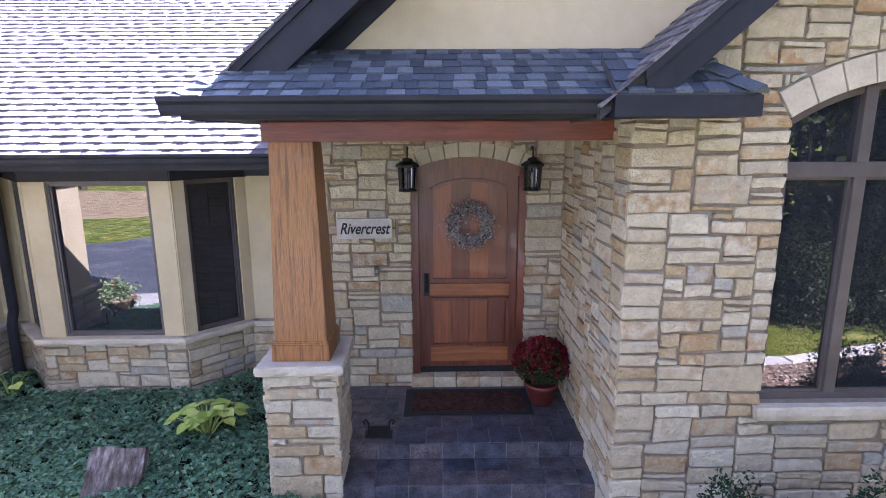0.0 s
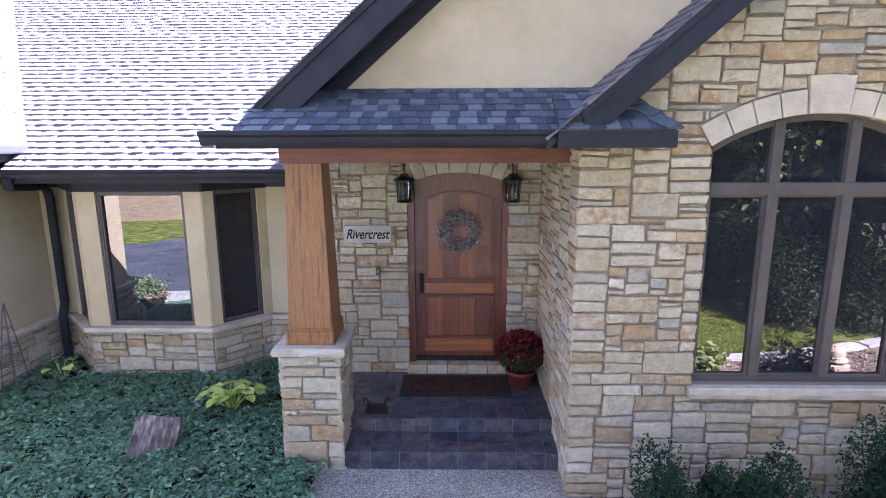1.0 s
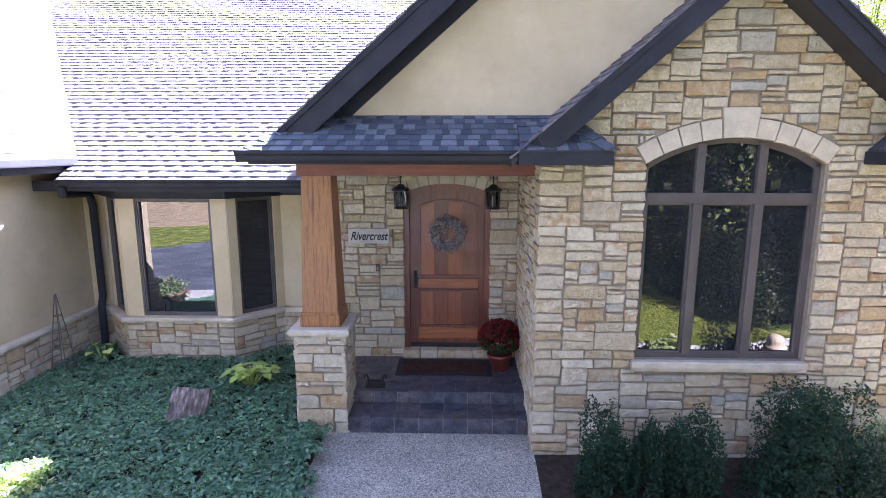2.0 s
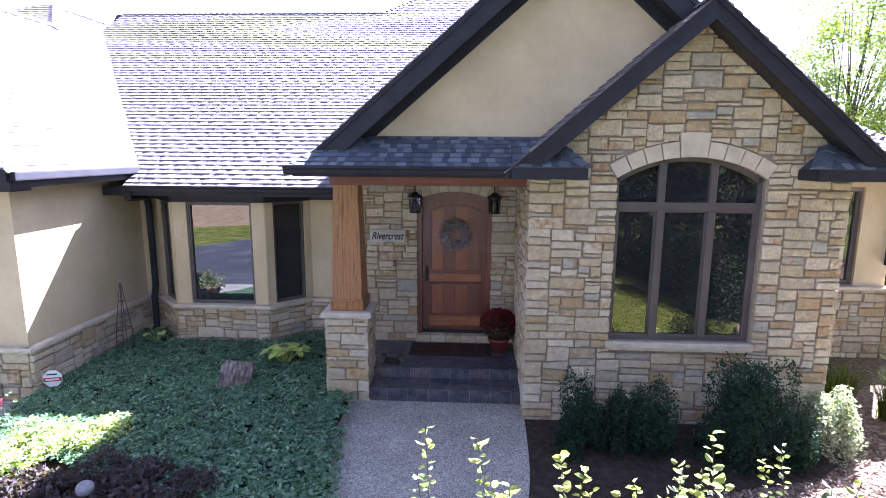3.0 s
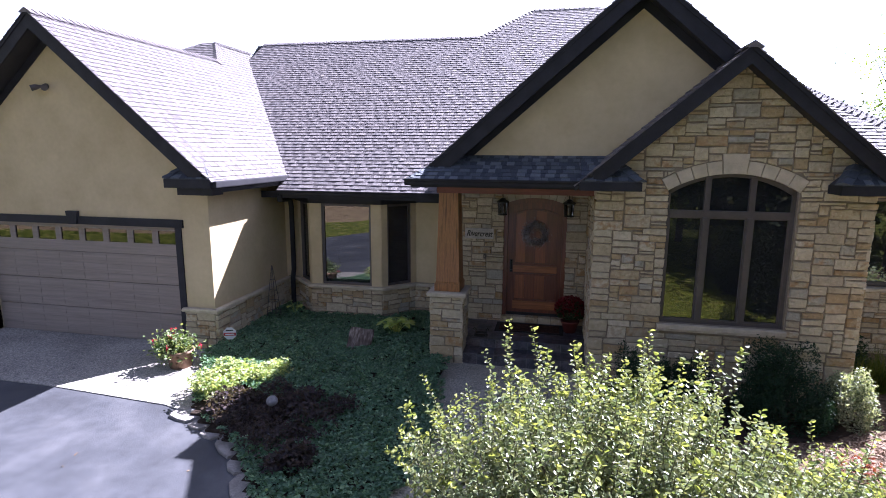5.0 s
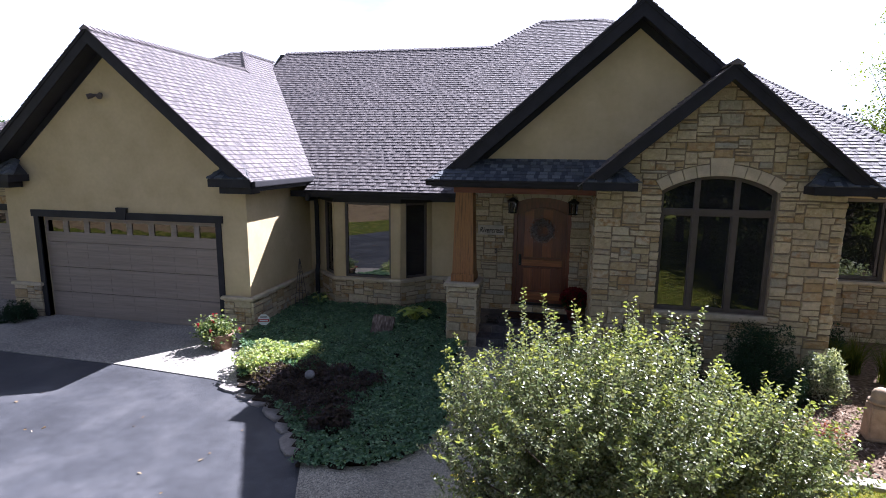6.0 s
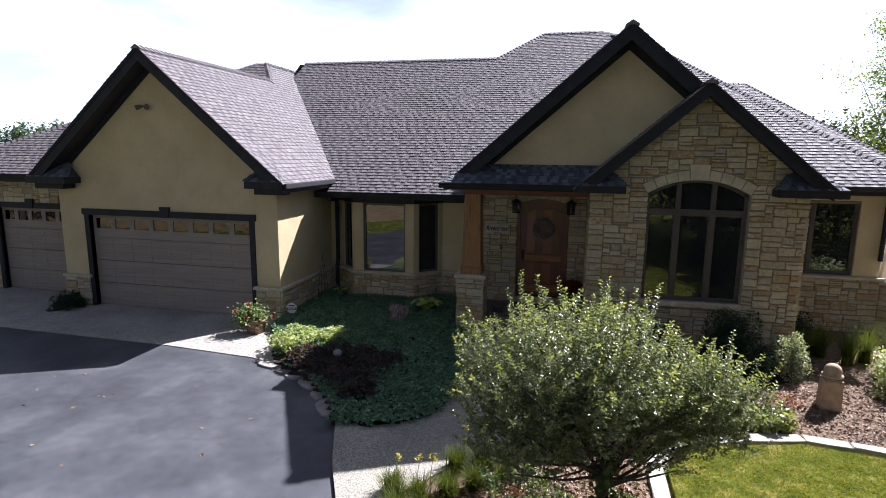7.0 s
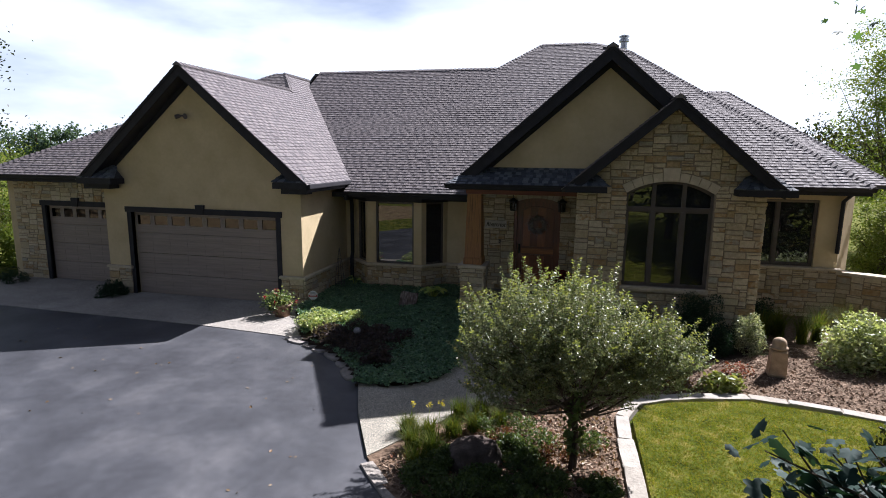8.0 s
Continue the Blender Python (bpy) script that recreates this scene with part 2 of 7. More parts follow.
SHINGLE = material("asphalt_shingle", [(0.138, 0.121, 0.126), (0.176, 0.154, 0.157), (0.153, 0.135, 0.139), (0.198, 0.174, 0.173), (0.121, 0.110, 0.117)],
                   scale=60, rough=0.75, bump=0.5, bump_scale=220, by="island", fine=0.25)
# low tabs darker: shade of the raised tabs put into the colour
SHINGLE_LOW_SHADE = material("asphalt_shingle_recess_shade", [(0.078, 0.068, 0.074), (0.118, 0.103, 0.108), (0.096, 0.084, 0.090)], scale=60, rough=0.8, bump=0.5, bump_scale=220, by="island", fine=0.25)
# darker copy for single low tabs, imitating the shadow in their recess
SHINGLE_ONE_LOW_SHADE = material("asphalt_shingle_near_recess_shade", [(0.036, 0.044, 0.058), (0.058, 0.068, 0.084), (0.046, 0.054, 0.070)], scale=60, rough=0.8, bump=0.5, bump_scale=220, by="object", fine=0.25)
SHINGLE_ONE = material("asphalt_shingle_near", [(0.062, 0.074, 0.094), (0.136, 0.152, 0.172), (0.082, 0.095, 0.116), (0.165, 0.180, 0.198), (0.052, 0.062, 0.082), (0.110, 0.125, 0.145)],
                       scale=60, rough=0.75, bump=0.5, bump_scale=220, by="object", fine=0.25)
UNDERLAY = material("roof_deck", [(0.05, 0.05, 0.055), (0.08, 0.08, 0.085)], scale=20, rough=0.9, bump=0.3)
TRIM = material("dark_bronze_trim", [(0.017, 0.017, 0.022), (0.026, 0.025, 0.031)], scale=4, rough=0.65, bump=0.08, bump_scale=40, fine=0.1, spec=0.3)
SOFFIT = material("soffit_boards", [(0.018, 0.017, 0.020), (0.028, 0.026, 0.029)], scale=4, rough=0.6, bump=0.1)
BRONZE = material("bronze_window_frame", [(0.078, 0.064, 0.060), (0.098, 0.080, 0.074)], scale=5, rough=0.5, bump=0.05, fine=0.08)
POSTWOOD = material("golden_oak", [(0.220, 0.086, 0.022), (0.299, 0.129, 0.034), (0.176, 0.065, 0.017)], scale=3.0, rough=0.45, bump=0.3, bump_scale=9,
                    stretch=(14, 14, 0.6), fine=0.42, coat=0.12)
BEAMWOOD = material("red_cedar_beam", [(0.135, 0.034, 0.021), (0.185, 0.048, 0.028)], scale=3.0, rough=0.5, bump=0.15, stretch=(0.7, 9, 9), fine=0.2, coat=0.1)
DOORWOOD = material("mahogany_door", [(0.165, 0.044, 0.014), (0.250, 0.076, 0.022), (0.128, 0.033, 0.012)], scale=3.0, rough=0.38, bump=0.12, bump_scale=9,
                    stretch=(11, 11, 0.7), fine=0.22, by="object", coat=0.25)
RAILWOOD = material("mahogany_rail", [(0.235, 0.075, 0.020), (0.310, 0.105, 0.028)], scale=3.0, rough=0.38, bump=0.12, bump_scale=9,
                    stretch=(0.7, 11, 11), fine=0.22, coat=0.25)
JAMBWOOD = material("dark_mahogany_jamb", [(0.115, 0.031, 0.014), (0.168, 0.045, 0.019)], scale=3.0, rough=0.4, bump=0.12, stretch=(11, 11, 0.7), fine=0.2, coat=0.2)
IRON = material("black_iron", [(0.012, 0.012, 0.013), (0.025, 0.024, 0.024)], scale=12, rough=0.45, bump=0.1, metal=0.4)
SLATE = material("slate_tile", [(0.060, 0.058, 0.070), (0.085, 0.075, 0.080), (0.050, 0.055, 0.072), (0.105, 0.082, 0.075), (0.070, 0.068, 0.082)],
                 scale=7, rough=0.36, bump=0.3, bump_scale=14, by="object", fine=0.62)
GROUT = material("grey_grout", [(0.17, 0.158, 0.155), (0.225, 0.212, 0.205)], scale=30, rough=0.95, bump=0.2)
GARAGE = material("taupe_garage_door", [(0.25, 0.205, 0.175), (0.30, 0.245, 0.21)], scale=2, rough=0.6, bump=0.12, bump_scale=5, stretch=(0.5, 0.5, 12), fine=0.07)
ASPHALT = material("asphalt", [(0.048, 0.050, 0.058), (0.062, 0.065, 0.074), (0.096, 0.097, 0.103)], scale=0.8, rough=0.52, spec=0.5, bump=0.35, bump_scale=160, fine=0.2, spread=0.5)
CONCRETE = pebbled("exposed_aggregate", [(0.15, 0.145, 0.135), (0.29, 0.27, 0.24), (0.43, 0.39, 0.335), (0.22, 0.215, 0.205), (0.54, 0.495, 0.425), (0.17, 0.165, 0.155)], size=52.0)
PATH_STONE = pebbled("pale_exposed_aggregate", [(0.110, 0.108, 0.092), (0.272, 0.252, 0.204), (0.43, 0.39, 0.310), (0.20, 0.198, 0.170), (0.57, 0.52, 0.420), (0.126, 0.124, 0.104)], size=78.0)
MULCH = material("bark_mulch", [(0.105, 0.068, 0.045), (0.225, 0.160, 0.112)], scale=14, rough=0.95, bump=0.9, bump_scale=40, fine=0.3)
LITTER = material("dry_leaf_litter", [(0.15, 0.105, 0.055), (0.25, 0.18, 0.105), (0.10, 0.10, 0.035)], scale=1.6, rough=0.95, bump=0.9, bump_scale=30, fine=0.35)
SOIL = material("dark_soil", [(0.03, 0.022, 0.016), (0.055, 0.04, 0.03)], scale=12, rough=0.95, bump=0.8, fine=0.2)
LAWN = material("lawn_soil", [(0.060, 0.085, 0.014), (0.105, 0.125, 0.022), (0.200, 0.160, 0.050)], scale=3.2, rough=0.95, bump=0.9, bump_scale=90, fine=0.42, spec=0.03)
KERB = material("kerb_limestone", [(0.34, 0.31, 0.265), (0.44, 0.41, 0.36), (0.385, 0.36, 0.32)], scale=6, rough=0.9, bump=0.5, by="object", fine=0.15)
INSIDE = material("interior_plaster", [(0.20, 0.17, 0.14), (0.25, 0.21, 0.17)], scale=2, rough=0.9, bump=0.05)
# last value of GLASS and DARKPANE: imitated lens haze over the pane
GLASS = pane_glass("window_glass", ior=2.1, veil=0.032)
GARAGEPANE = pane_glass("garage_glass", (0.10, 0.10, 0.105), 1.8)
DARKPANE = pane_glass("screened_glass", (0.12, 0.125, 0.135), 1.6, 0.055)
CLEAR = pane_glass("lantern_clear_glass", (0.7, 0.7, 0.7), 1.22)

# ---------------------------------------------------------------- building helpers


def finish(name, me, mat, parent=None, label=""):
    me.materials.append(mat)
    ob = new(name, me)
    if parent is not None:
        ob.parent = parent
    if label:
        ob["label"] = label
    return ob


def part(name, bm, mat, parent=None, label="", smooth=False):
    bmesh.ops.recalc_face_normals(bm, faces=bm.faces)
    me = bpy.data.meshes.new(name)
    bm.to_mesh(me)
    bm.free()
    if smooth:
        me.shade_smooth()
    return finish(name, me, mat, parent, label)


def raw(name, verts, faces, mat, parent=None, label=""):
    me = bpy.data.meshes.new(name)
    me.from_pydata(verts, [], faces)
    me.update()
    return finish(name, me, mat, parent, label)


def anchor(name, x=0, y=0, z=0):
    ob = new(name)
    ob.location = (x, y, z)
    return ob


def box(bm, x0, x1, y0, y1, z0, z1, bevel=0.0, m=None):
    res = bmesh.ops.create_cube(bm, size=1.0)
    vs = res["verts"]
    for v in vs:
        v.co = Vector((x0 + (v.co.x + 0.5) * (x1 - x0), y0 + (v.co.y + 0.5) * (y1 - y0), z0 + (v.co.z + 0.5) * (z1 - z0)))
        if m is not None:
            v.co = m @ v.co
    if bevel:
        es = {e for v in vs for e in v.link_edges}
        bmesh.ops.bevel(bm, geom=list(es), offset=bevel, segments=2, affect="EDGES", profile=0.7)


def boxes(*specs, bevel=0.0, m=None):
    bm = bmesh.new()
    for s in specs:
        box(bm, *s, bevel=bevel, m=m)
    if not bevel and len(specs) > 1:
        bmesh.ops.remove_doubles(bm, verts=bm.verts, dist=0.0003)
    return bm


def plate(bm, pts, back):
    """A flat outline of 3D points, given the thickness vector back."""
    front = [bm.verts.new(p) for p in pts]
    rear = [bm.verts.new(Vector(p) + Vector(back)) for p in pts]
    bm.faces.new(front)
    bm.faces.new(rear[::-1])
    for i in range(len(pts)):
        j = (i + 1) % len(pts)
        bm.faces.new((front[i], rear[i], rear[j], front[j]))


def plated(pts, back):
    bm = bmesh.new()
    plate(bm, pts, back)
    bmesh.ops.triangulate(bm, faces=[f for f in bm.faces if len(f.verts) > 4])
    return bm


def rough_slab(x0, x1, y0, y1, z0, z1, seed, m=None, step=0.07, depth=0.006):
    """A stone slab with rock-faced sides and a sawn top: a box cut fine, its sides and arrises broken."""
    r2 = random.Random(seed)
    bm = bmesh.new()
    cuts = [max(1, round((b - a) / step)) for a, b in ((x0, x1), (y0, y1))]
    xs = [x0 + (x1 - x0) * i / cuts[0] for i in range(cuts[0] + 1)]
    ys = [y0 + (y1 - y0) * i / cuts[1] for i in range(cuts[1] + 1)]
    rim = [(x, y0) for x in xs[:-1]] + [(x1, y) for y in ys[:-1]] + [(x, y1) for x in xs[:0:-1]] + [(x0, y) for y in ys[:0:-1]]
    rows = []
    for f, inset in ((0.0, 0.006), (0.4, -0.004), (0.85, 0.0), (1.0, 0.010)):
        row = []
        for x, y in rim:
            dx = (1 if x <= x0 else -1 if x >= x1 else 0) * (inset + r2.uniform(-depth, depth))
            dy = (1 if y <= y0 else -1 if y >= y1 else 0) * (inset + r2.uniform(-depth, depth))
            row.append(bm.verts.new((x + dx, y + dy, z0 + (z1 - z0) * f + (r2.uniform(-0.003, 0.003) if f in (0.4, 0.85) else 0))))
        rows.append(row)
    for a, b in zip(rows, rows[1:]):
        for i in range(len(rim)):
            j = (i + 1) % len(rim)
            bm.faces.new((a[i], a[j], b[j], b[i]))
    bm.faces.new(rows[0][::-1])
    bm.faces.new(rows[-1])
    bmesh.ops.triangulate(bm, faces=[f for f in bm.faces if len(f.verts) > 4])
    if m is not None:
        bmesh.ops.transform(bm, matrix=m, verts=bm.verts)
    return bm


def lathe(bm, profile, cx, cy, cz, segments=20):
    """Turned shape from (radius, height) pairs."""
    rings = []
    for r, h in profile:
        rings.append([bm.verts.new((cx + r * math.cos(2 * math.pi * i / segments), cy + r * math.sin(2 * math.pi * i / segments), cz + h)) for i in range(segments)])
    for a, b in zip(rings, rings[1:]):
        for i in range(segments):
            j = (i + 1) % segments
            bm.faces.new((a[i], a[j], b[j], b[i]))
    bm.faces.new(rings[0][::-1])
    bm.faces.new(rings[-1])


def tube(bm, pts, radii, segments=8):
    """A tapering round bar along points."""
    rings = []
    for i, p in enumerate(pts):
        p = Vector(p)
        d = Vector(pts[min(i + 1, len(pts) - 1)]) - Vector(pts[max(i - 1, 0)])
        q = last.rotation_difference(d) @ q if i else d.to_track_quat("Z", "Y")
        last = d
        r = radii[i] if isinstance(radii, (list, tuple)) else radii
        rings.append([bm.verts.new(p + q @ Vector((r * math.cos(2 * math.pi * k / segments), r * math.sin(2 * math.pi * k / segments), 0))) for k in range(segments)])
    for a, b in zip(rings, rings[1:]):
        for k in range(segments):
            j = (k + 1) % segments
            bm.faces.new((a[k], a[j], b[j], b[k]))
    bm.faces.new(rings[0][::-1])
    bm.faces.new(rings[-1])


def clip(poly, lines):
    """Cut a 2D outline by half planes (a, b, c): keep a*u + b*v <= c."""
    for a, b, c in lines:
        out = []
        for i, p in enumerate(poly):
            q = poly[(i + 1) % len(poly)]
            dp, dq = a * p[0] + b * p[1] - c, a * q[0] + b * q[1] - c
            if dp <= 0:
                out.append(p)
            if dp * dq < 0:
                s = dp / (dp - dq)
                out.append((p[0] + s * (q[0] - p[0]), p[1] + s * (q[1] - p[1])))
        poly = out
        if len(poly) < 3:
            return []
    return poly


def area(poly):
    return 0.5 * abs(sum(p[0] * q[1] - q[0] * p[1] for p, q in zip(poly, poly[1:] + poly[:1])))


def stone_mesh(poly, rng, proud):
    """A split-face stone: jittered outline, rounded arris and a slightly swollen face. x along, y out of the wall, z up."""
    ring = []
    n0 = len(poly)
    for i, p in enumerate(poly):
        o, q = poly[i - 1], poly[(i + 1) % n0]
        for r, want in ((o, 1), (q, 2)):
            length = math.hypot(r[0] - p[0], r[1] - p[1]) or 1e-6
            cut = min(rng.uniform(0.003, 0.013), length * 0.3)
            ring.append((p[0] + (r[0] - p[0]) * cut / length + rng.uniform(-0.003, 0.003), p[1] + (r[1] - p[1]) * cut / length + rng.uniform(-0.003, 0.003)))
        length = math.hypot(q[0] - p[0], q[1] - p[1])
        if length > 0.10:
            f = rng.uniform(0.3, 0.7)
            nx, ny = (q[1] - p[1]) / length, (p[0] - q[0]) / length
            d = rng.uniform(-0.007, 0.005)
            ring.append((p[0] + f * (q[0] - p[0]) + nx * d, p[1] + f * (q[1] - p[1]) + ny * d))
    cx, cz = sum(p[0] for p in ring) / len(ring), sum(p[1] for p in ring) / len(ring)
    n = len(ring)
    verts, faces = [], []
    tx, tz = rng.uniform(-0.035, 0.035), rng.uniform(-0.05, 0.05)
    for inset, out in ((0.0, -0.03), (0.0, proud * 0.72), (0.007, proud)):
        for x, z in ring:
            dx, dz = x - cx, z - cz
            d = math.hypot(dx, dz) or 1
            s = max(0.2, 1 - inset / d * 1.3)
            o = out + (rng.uniform(-0.004, 0.004) + tx * dx + tz * dz if out > 0 else 0)
            verts.append((cx + dx * s, o, cz + dz * s))
    verts.append((cx + rng.uniform(-0.03, 0.03), proud + rng.uniform(-0.002, 0.005), cz + rng.uniform(-0.01, 0.01)))
    for r in range(2):
        for i in range(n):
            j = (i + 1) % n
            faces.append((r * n + i, r * n + j, (r + 1) * n + j, (r + 1) * n + i))
    for i in range(n):
        faces.append((2 * n + i, 2 * n + (i + 1) % n, 3 * n))
    return verts, faces


def stone_face(parent, origin, along, outward, width, height, seed, keep=None, lines=(), cell=(0.052, 0.054), name="stone", mat=None, trim=None, proud=(0.020, 0.036)):
    """Random ashlar on one face of a wall, a stone an object of its own under it. keep(u, v): whether a cell belongs to the face."""
    rng = random.Random(seed)
    mat = mat or STONE
    nu, nv = max(2, round(width / cell[0])), max(1, round(height / cell[1]))
    cu, cv = width / nu, height / nv
    free = [[keep is None or keep((i + 0.5) * cu, (j + 0.5) * cv) for i in range(nu)] for j in range(nv)]
    along, outward = Vector(along), Vector(outward)
    flip = along.cross(outward).z < 0
    rot = Matrix((-along if flip else along, outward, Vector((0, 0, 1)))).transposed().to_4x4()
    for j in range(nv):
        for i in range(nu):
            if not free[j][i]:
                continue
            h = rng.choices((1, 2, 3, 4), (0.19, 0.47, 0.29, 0.05))[0]
            run = 0
            while i + run < nu and free[j][i + run] and run < 14:
                run += 1
            w = rng.randint(2 + h, 6 + h) if h > 1 else rng.randint(3, 7)
            if run - w < 3:
                w = run if run < 10 else run - 4
            w = max(1, min(max(w, h), run))
            while h > 1 and (j + h > nv or not all(free[j + a][i + b] for a in range(h) for b in range(w))):
                h -= 1
            for a in range(h):
                for b in range(w):
                    free[j + a][i + b] = False
            g = rng.uniform(0.007, 0.0125)
            poly = [(i * cu + g, j * cv + g), ((i + w) * cu - g, j * cv + g), ((i + w) * cu - g, (j + h) * cv - g), (i * cu + g, (j + h) * cv - g)]
            poly = [(pu + rng.uniform(-0.010, 0.010), pv + rng.uniform(-0.009, 0.009)) for pu, pv in poly]
            cuts = list(lines) + (trim((i + w / 2) * cu, (j + h / 2) * cv) if trim else [])
            if cuts:
                poly = clip(poly, cuts)
                if not poly or area(poly) < 0.0025:
                    continue
            ou, ov = (i + w / 2) * cu, (j + h / 2) * cv
            poly = [(u - ou, v - ov) for u, v in poly]
            verts, faces = stone_mesh(poly, rng, rng.uniform(*proud))
            if flip:
                verts = [(-x, y, z) for x, y, z in verts]
                faces = [f[::-1] for f in faces]
            ob = raw(name, verts, faces, mat, parent)
            ob.matrix_local = Matrix.Translation(Vector(origin) + along * ou + Vector((0, 0, ov))) @ rot


def arch_stones(parent, cx, zc, radius, a0, a1, count, depth, y, proud, key=0.0, mat=None, name="arch_stone", key_wide=1.0):
    """Wedge stones of an arch in a wall that faces the front, angles from the upright, in degrees. key: how much taller the middle stone is, key_wide: how much wider."""
    step = (a1 - a0) / (count - 1 + key_wide)
    at = a0
    for k in range(count):
        mid = k == count // 2
        wide = step * (key_wide if mid else 1.0)
        s0, s1 = radians(at), radians(at + wide)
        at += wide
        g = 0.005 / radius
        outer = radius + depth + (key if mid else 0)
        pts = []
        for r, lo, hi in ((radius, s0 + g, s1 - g), (outer, s1 - g, s0 + g)):
            for f in (0, 0.5, 1):
                s = lo + f * (hi - lo)
                pts.append((cx + r * math.sin(s), y - proud - (0.015 if mid and key else 0), zc + r * math.cos(s)))
        bm = plated(pts, (0, 0.16, 0))
        bmesh.ops.bevel(bm, geom=[e for e in bm.edges if all(v.co.y < y for v in e.verts) and len(e.link_faces) == 2 and e.calc_face_angle(0) > 0.5], offset=0.004, segments=1, affect="EDGES")
        part(name, bm, mat or CAST, parent)


def shingle_tabs(origin, along, up, normal, outline, seed, exposure=0.14, widths=(0.10, 0.20), lift=0.018):
    """Laminated tabs laid in courses on a slope. outline: convex, in metres along and up the slope. Yields each tab's corners."""
    rng = random.Random(seed)
    lines = []
    cu, cv = sum(p[0] for p in outline) / len(outline), sum(p[1] for p in outline) / len(outline)
    for p, q in zip(outline, outline[1:] + outline[:1]):
        a, b = q[1] - p[1], p[0] - q[0]
        c = a * p[0] + b * p[1]
        if a * cu + b * cv > c:
            a, b, c = -a, -b, -c
        lines.append((a, b, c))
    umin, umax = min(p[0] for p in outline), max(p[0] for p in outline)
    vmin, vmax = min(p[1] for p in outline), max(p[1] for p in outline)
    v = vmin - 0.02
    while v < vmax:
        u, high = umin - rng.uniform(0, 0.3), True
        while u < umax:
            high = not high if rng.random() < 0.9 else high
            w = rng.uniform(*widths) * (1.0 if high else 0.72)
            poly = clip([(u + 0.002, v), (u + w - 0.002, v), (u + w - 0.002, v + exposure + 0.01), (u + 0.002, v + exposure + 0.01)], lines)
            if poly and area(poly) > 0.0008:
                t = lift * (1.0 if high else 0.6) * rng.uniform(0.94, 1.06)
                verts = [origin + along * a + up * b + normal * (0.003 + t * max(0.12, 1 - (b - v) / exposure * 0.88)) for a, b in poly]
                base = [origin + along * a + up * b - normal * 0.004 for a, b in poly]
                yield verts, base, high
            u += w
        v += exposure


def lay_shingles(parent, origin, along, up, outline, seed, single=False, label="", exposure=0.14, widths=(0.10, 0.20)):
    along, up = Vector(along).normalized(), Vector(up).normalized()
    normal = along.cross(up)
    if normal.z < 0:
        normal = -normal
    verts, faces, slots = [], [], []
    for top, base, high in shingle_tabs(Vector(origin), along, up, normal, outline, seed, exposure, widths):
        n, k = len(top), len(verts)
        loops = [tuple(range(k, k + n))] + [(k + i, k + n + i, k + n + (i + 1) % n, k + (i + 1) % n) for i in range(n)]
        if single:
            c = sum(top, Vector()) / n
            ob = raw("shingle", [tuple(p - c) for p in top + base], [tuple(i - k for i in f) for f in loops], SHINGLE_ONE if high else SHINGLE_ONE_LOW_SHADE, parent)
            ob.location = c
        else:
            verts += [tuple(p) for p in top + base]
            faces += loops
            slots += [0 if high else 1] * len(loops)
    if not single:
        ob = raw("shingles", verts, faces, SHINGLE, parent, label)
        # low tabs take the tone with slot shade painted in
        ob.data.materials.append(SHINGLE_LOW_SHADE)
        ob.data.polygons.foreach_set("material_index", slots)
        ob["kind"] = "stuff"


def roof_slab(name, pts, parent, thick=0.10, label=""):
    bm = plated([Vector(p) for p in pts], (0, 0, -thick))
    return part(name, bm, UNDERLAY, parent, label)


def cap_ridge(parent, a, b, seed, wide=0.13, fold=0.085, mat=None):
    """Overlapping bent cap shingles along a ridge or hip."""
    a, b = Vector(a), Vector(b)
    d = (b - a).normalized()
    side = d.cross(Vector((0, 0, 1))).normalized()
    upw = side.cross(d).normalized()
    n = max(1, int((b - a).length / 0.16))
    verts, faces = [], []
    for i in range(n):
        p0, p1 = a + (b - a) * (i / n), a + (b - a) * min(1.0, (i + 1.2) / n)
        k = len(verts)
        for p, h in ((p0, 0.052), (p1, 0.026)):
            for s, z in ((-wide, -fold), (0.0, 0.0), (wide, -fold)):
                verts.append(tuple(p + side * s + upw * (h + z)))
            for s, z in ((-wide, -fold - 0.015), (wide, -fold - 0.015)):
                verts.append(tuple(p + side * s + upw * (h + z)))
        faces += [(k, k + 1, k + 6, k + 5), (k + 1, k + 2, k + 7, k + 6), (k, k + 3, k + 4, k + 2, k + 1), (k, k + 5, k + 8, k + 3), (k + 2, k + 4, k + 9, k + 7)]
    ob = raw("ridge_cap", verts, faces, mat or SHINGLE, parent)
    ob["kind"] = "stuff"
    return ob


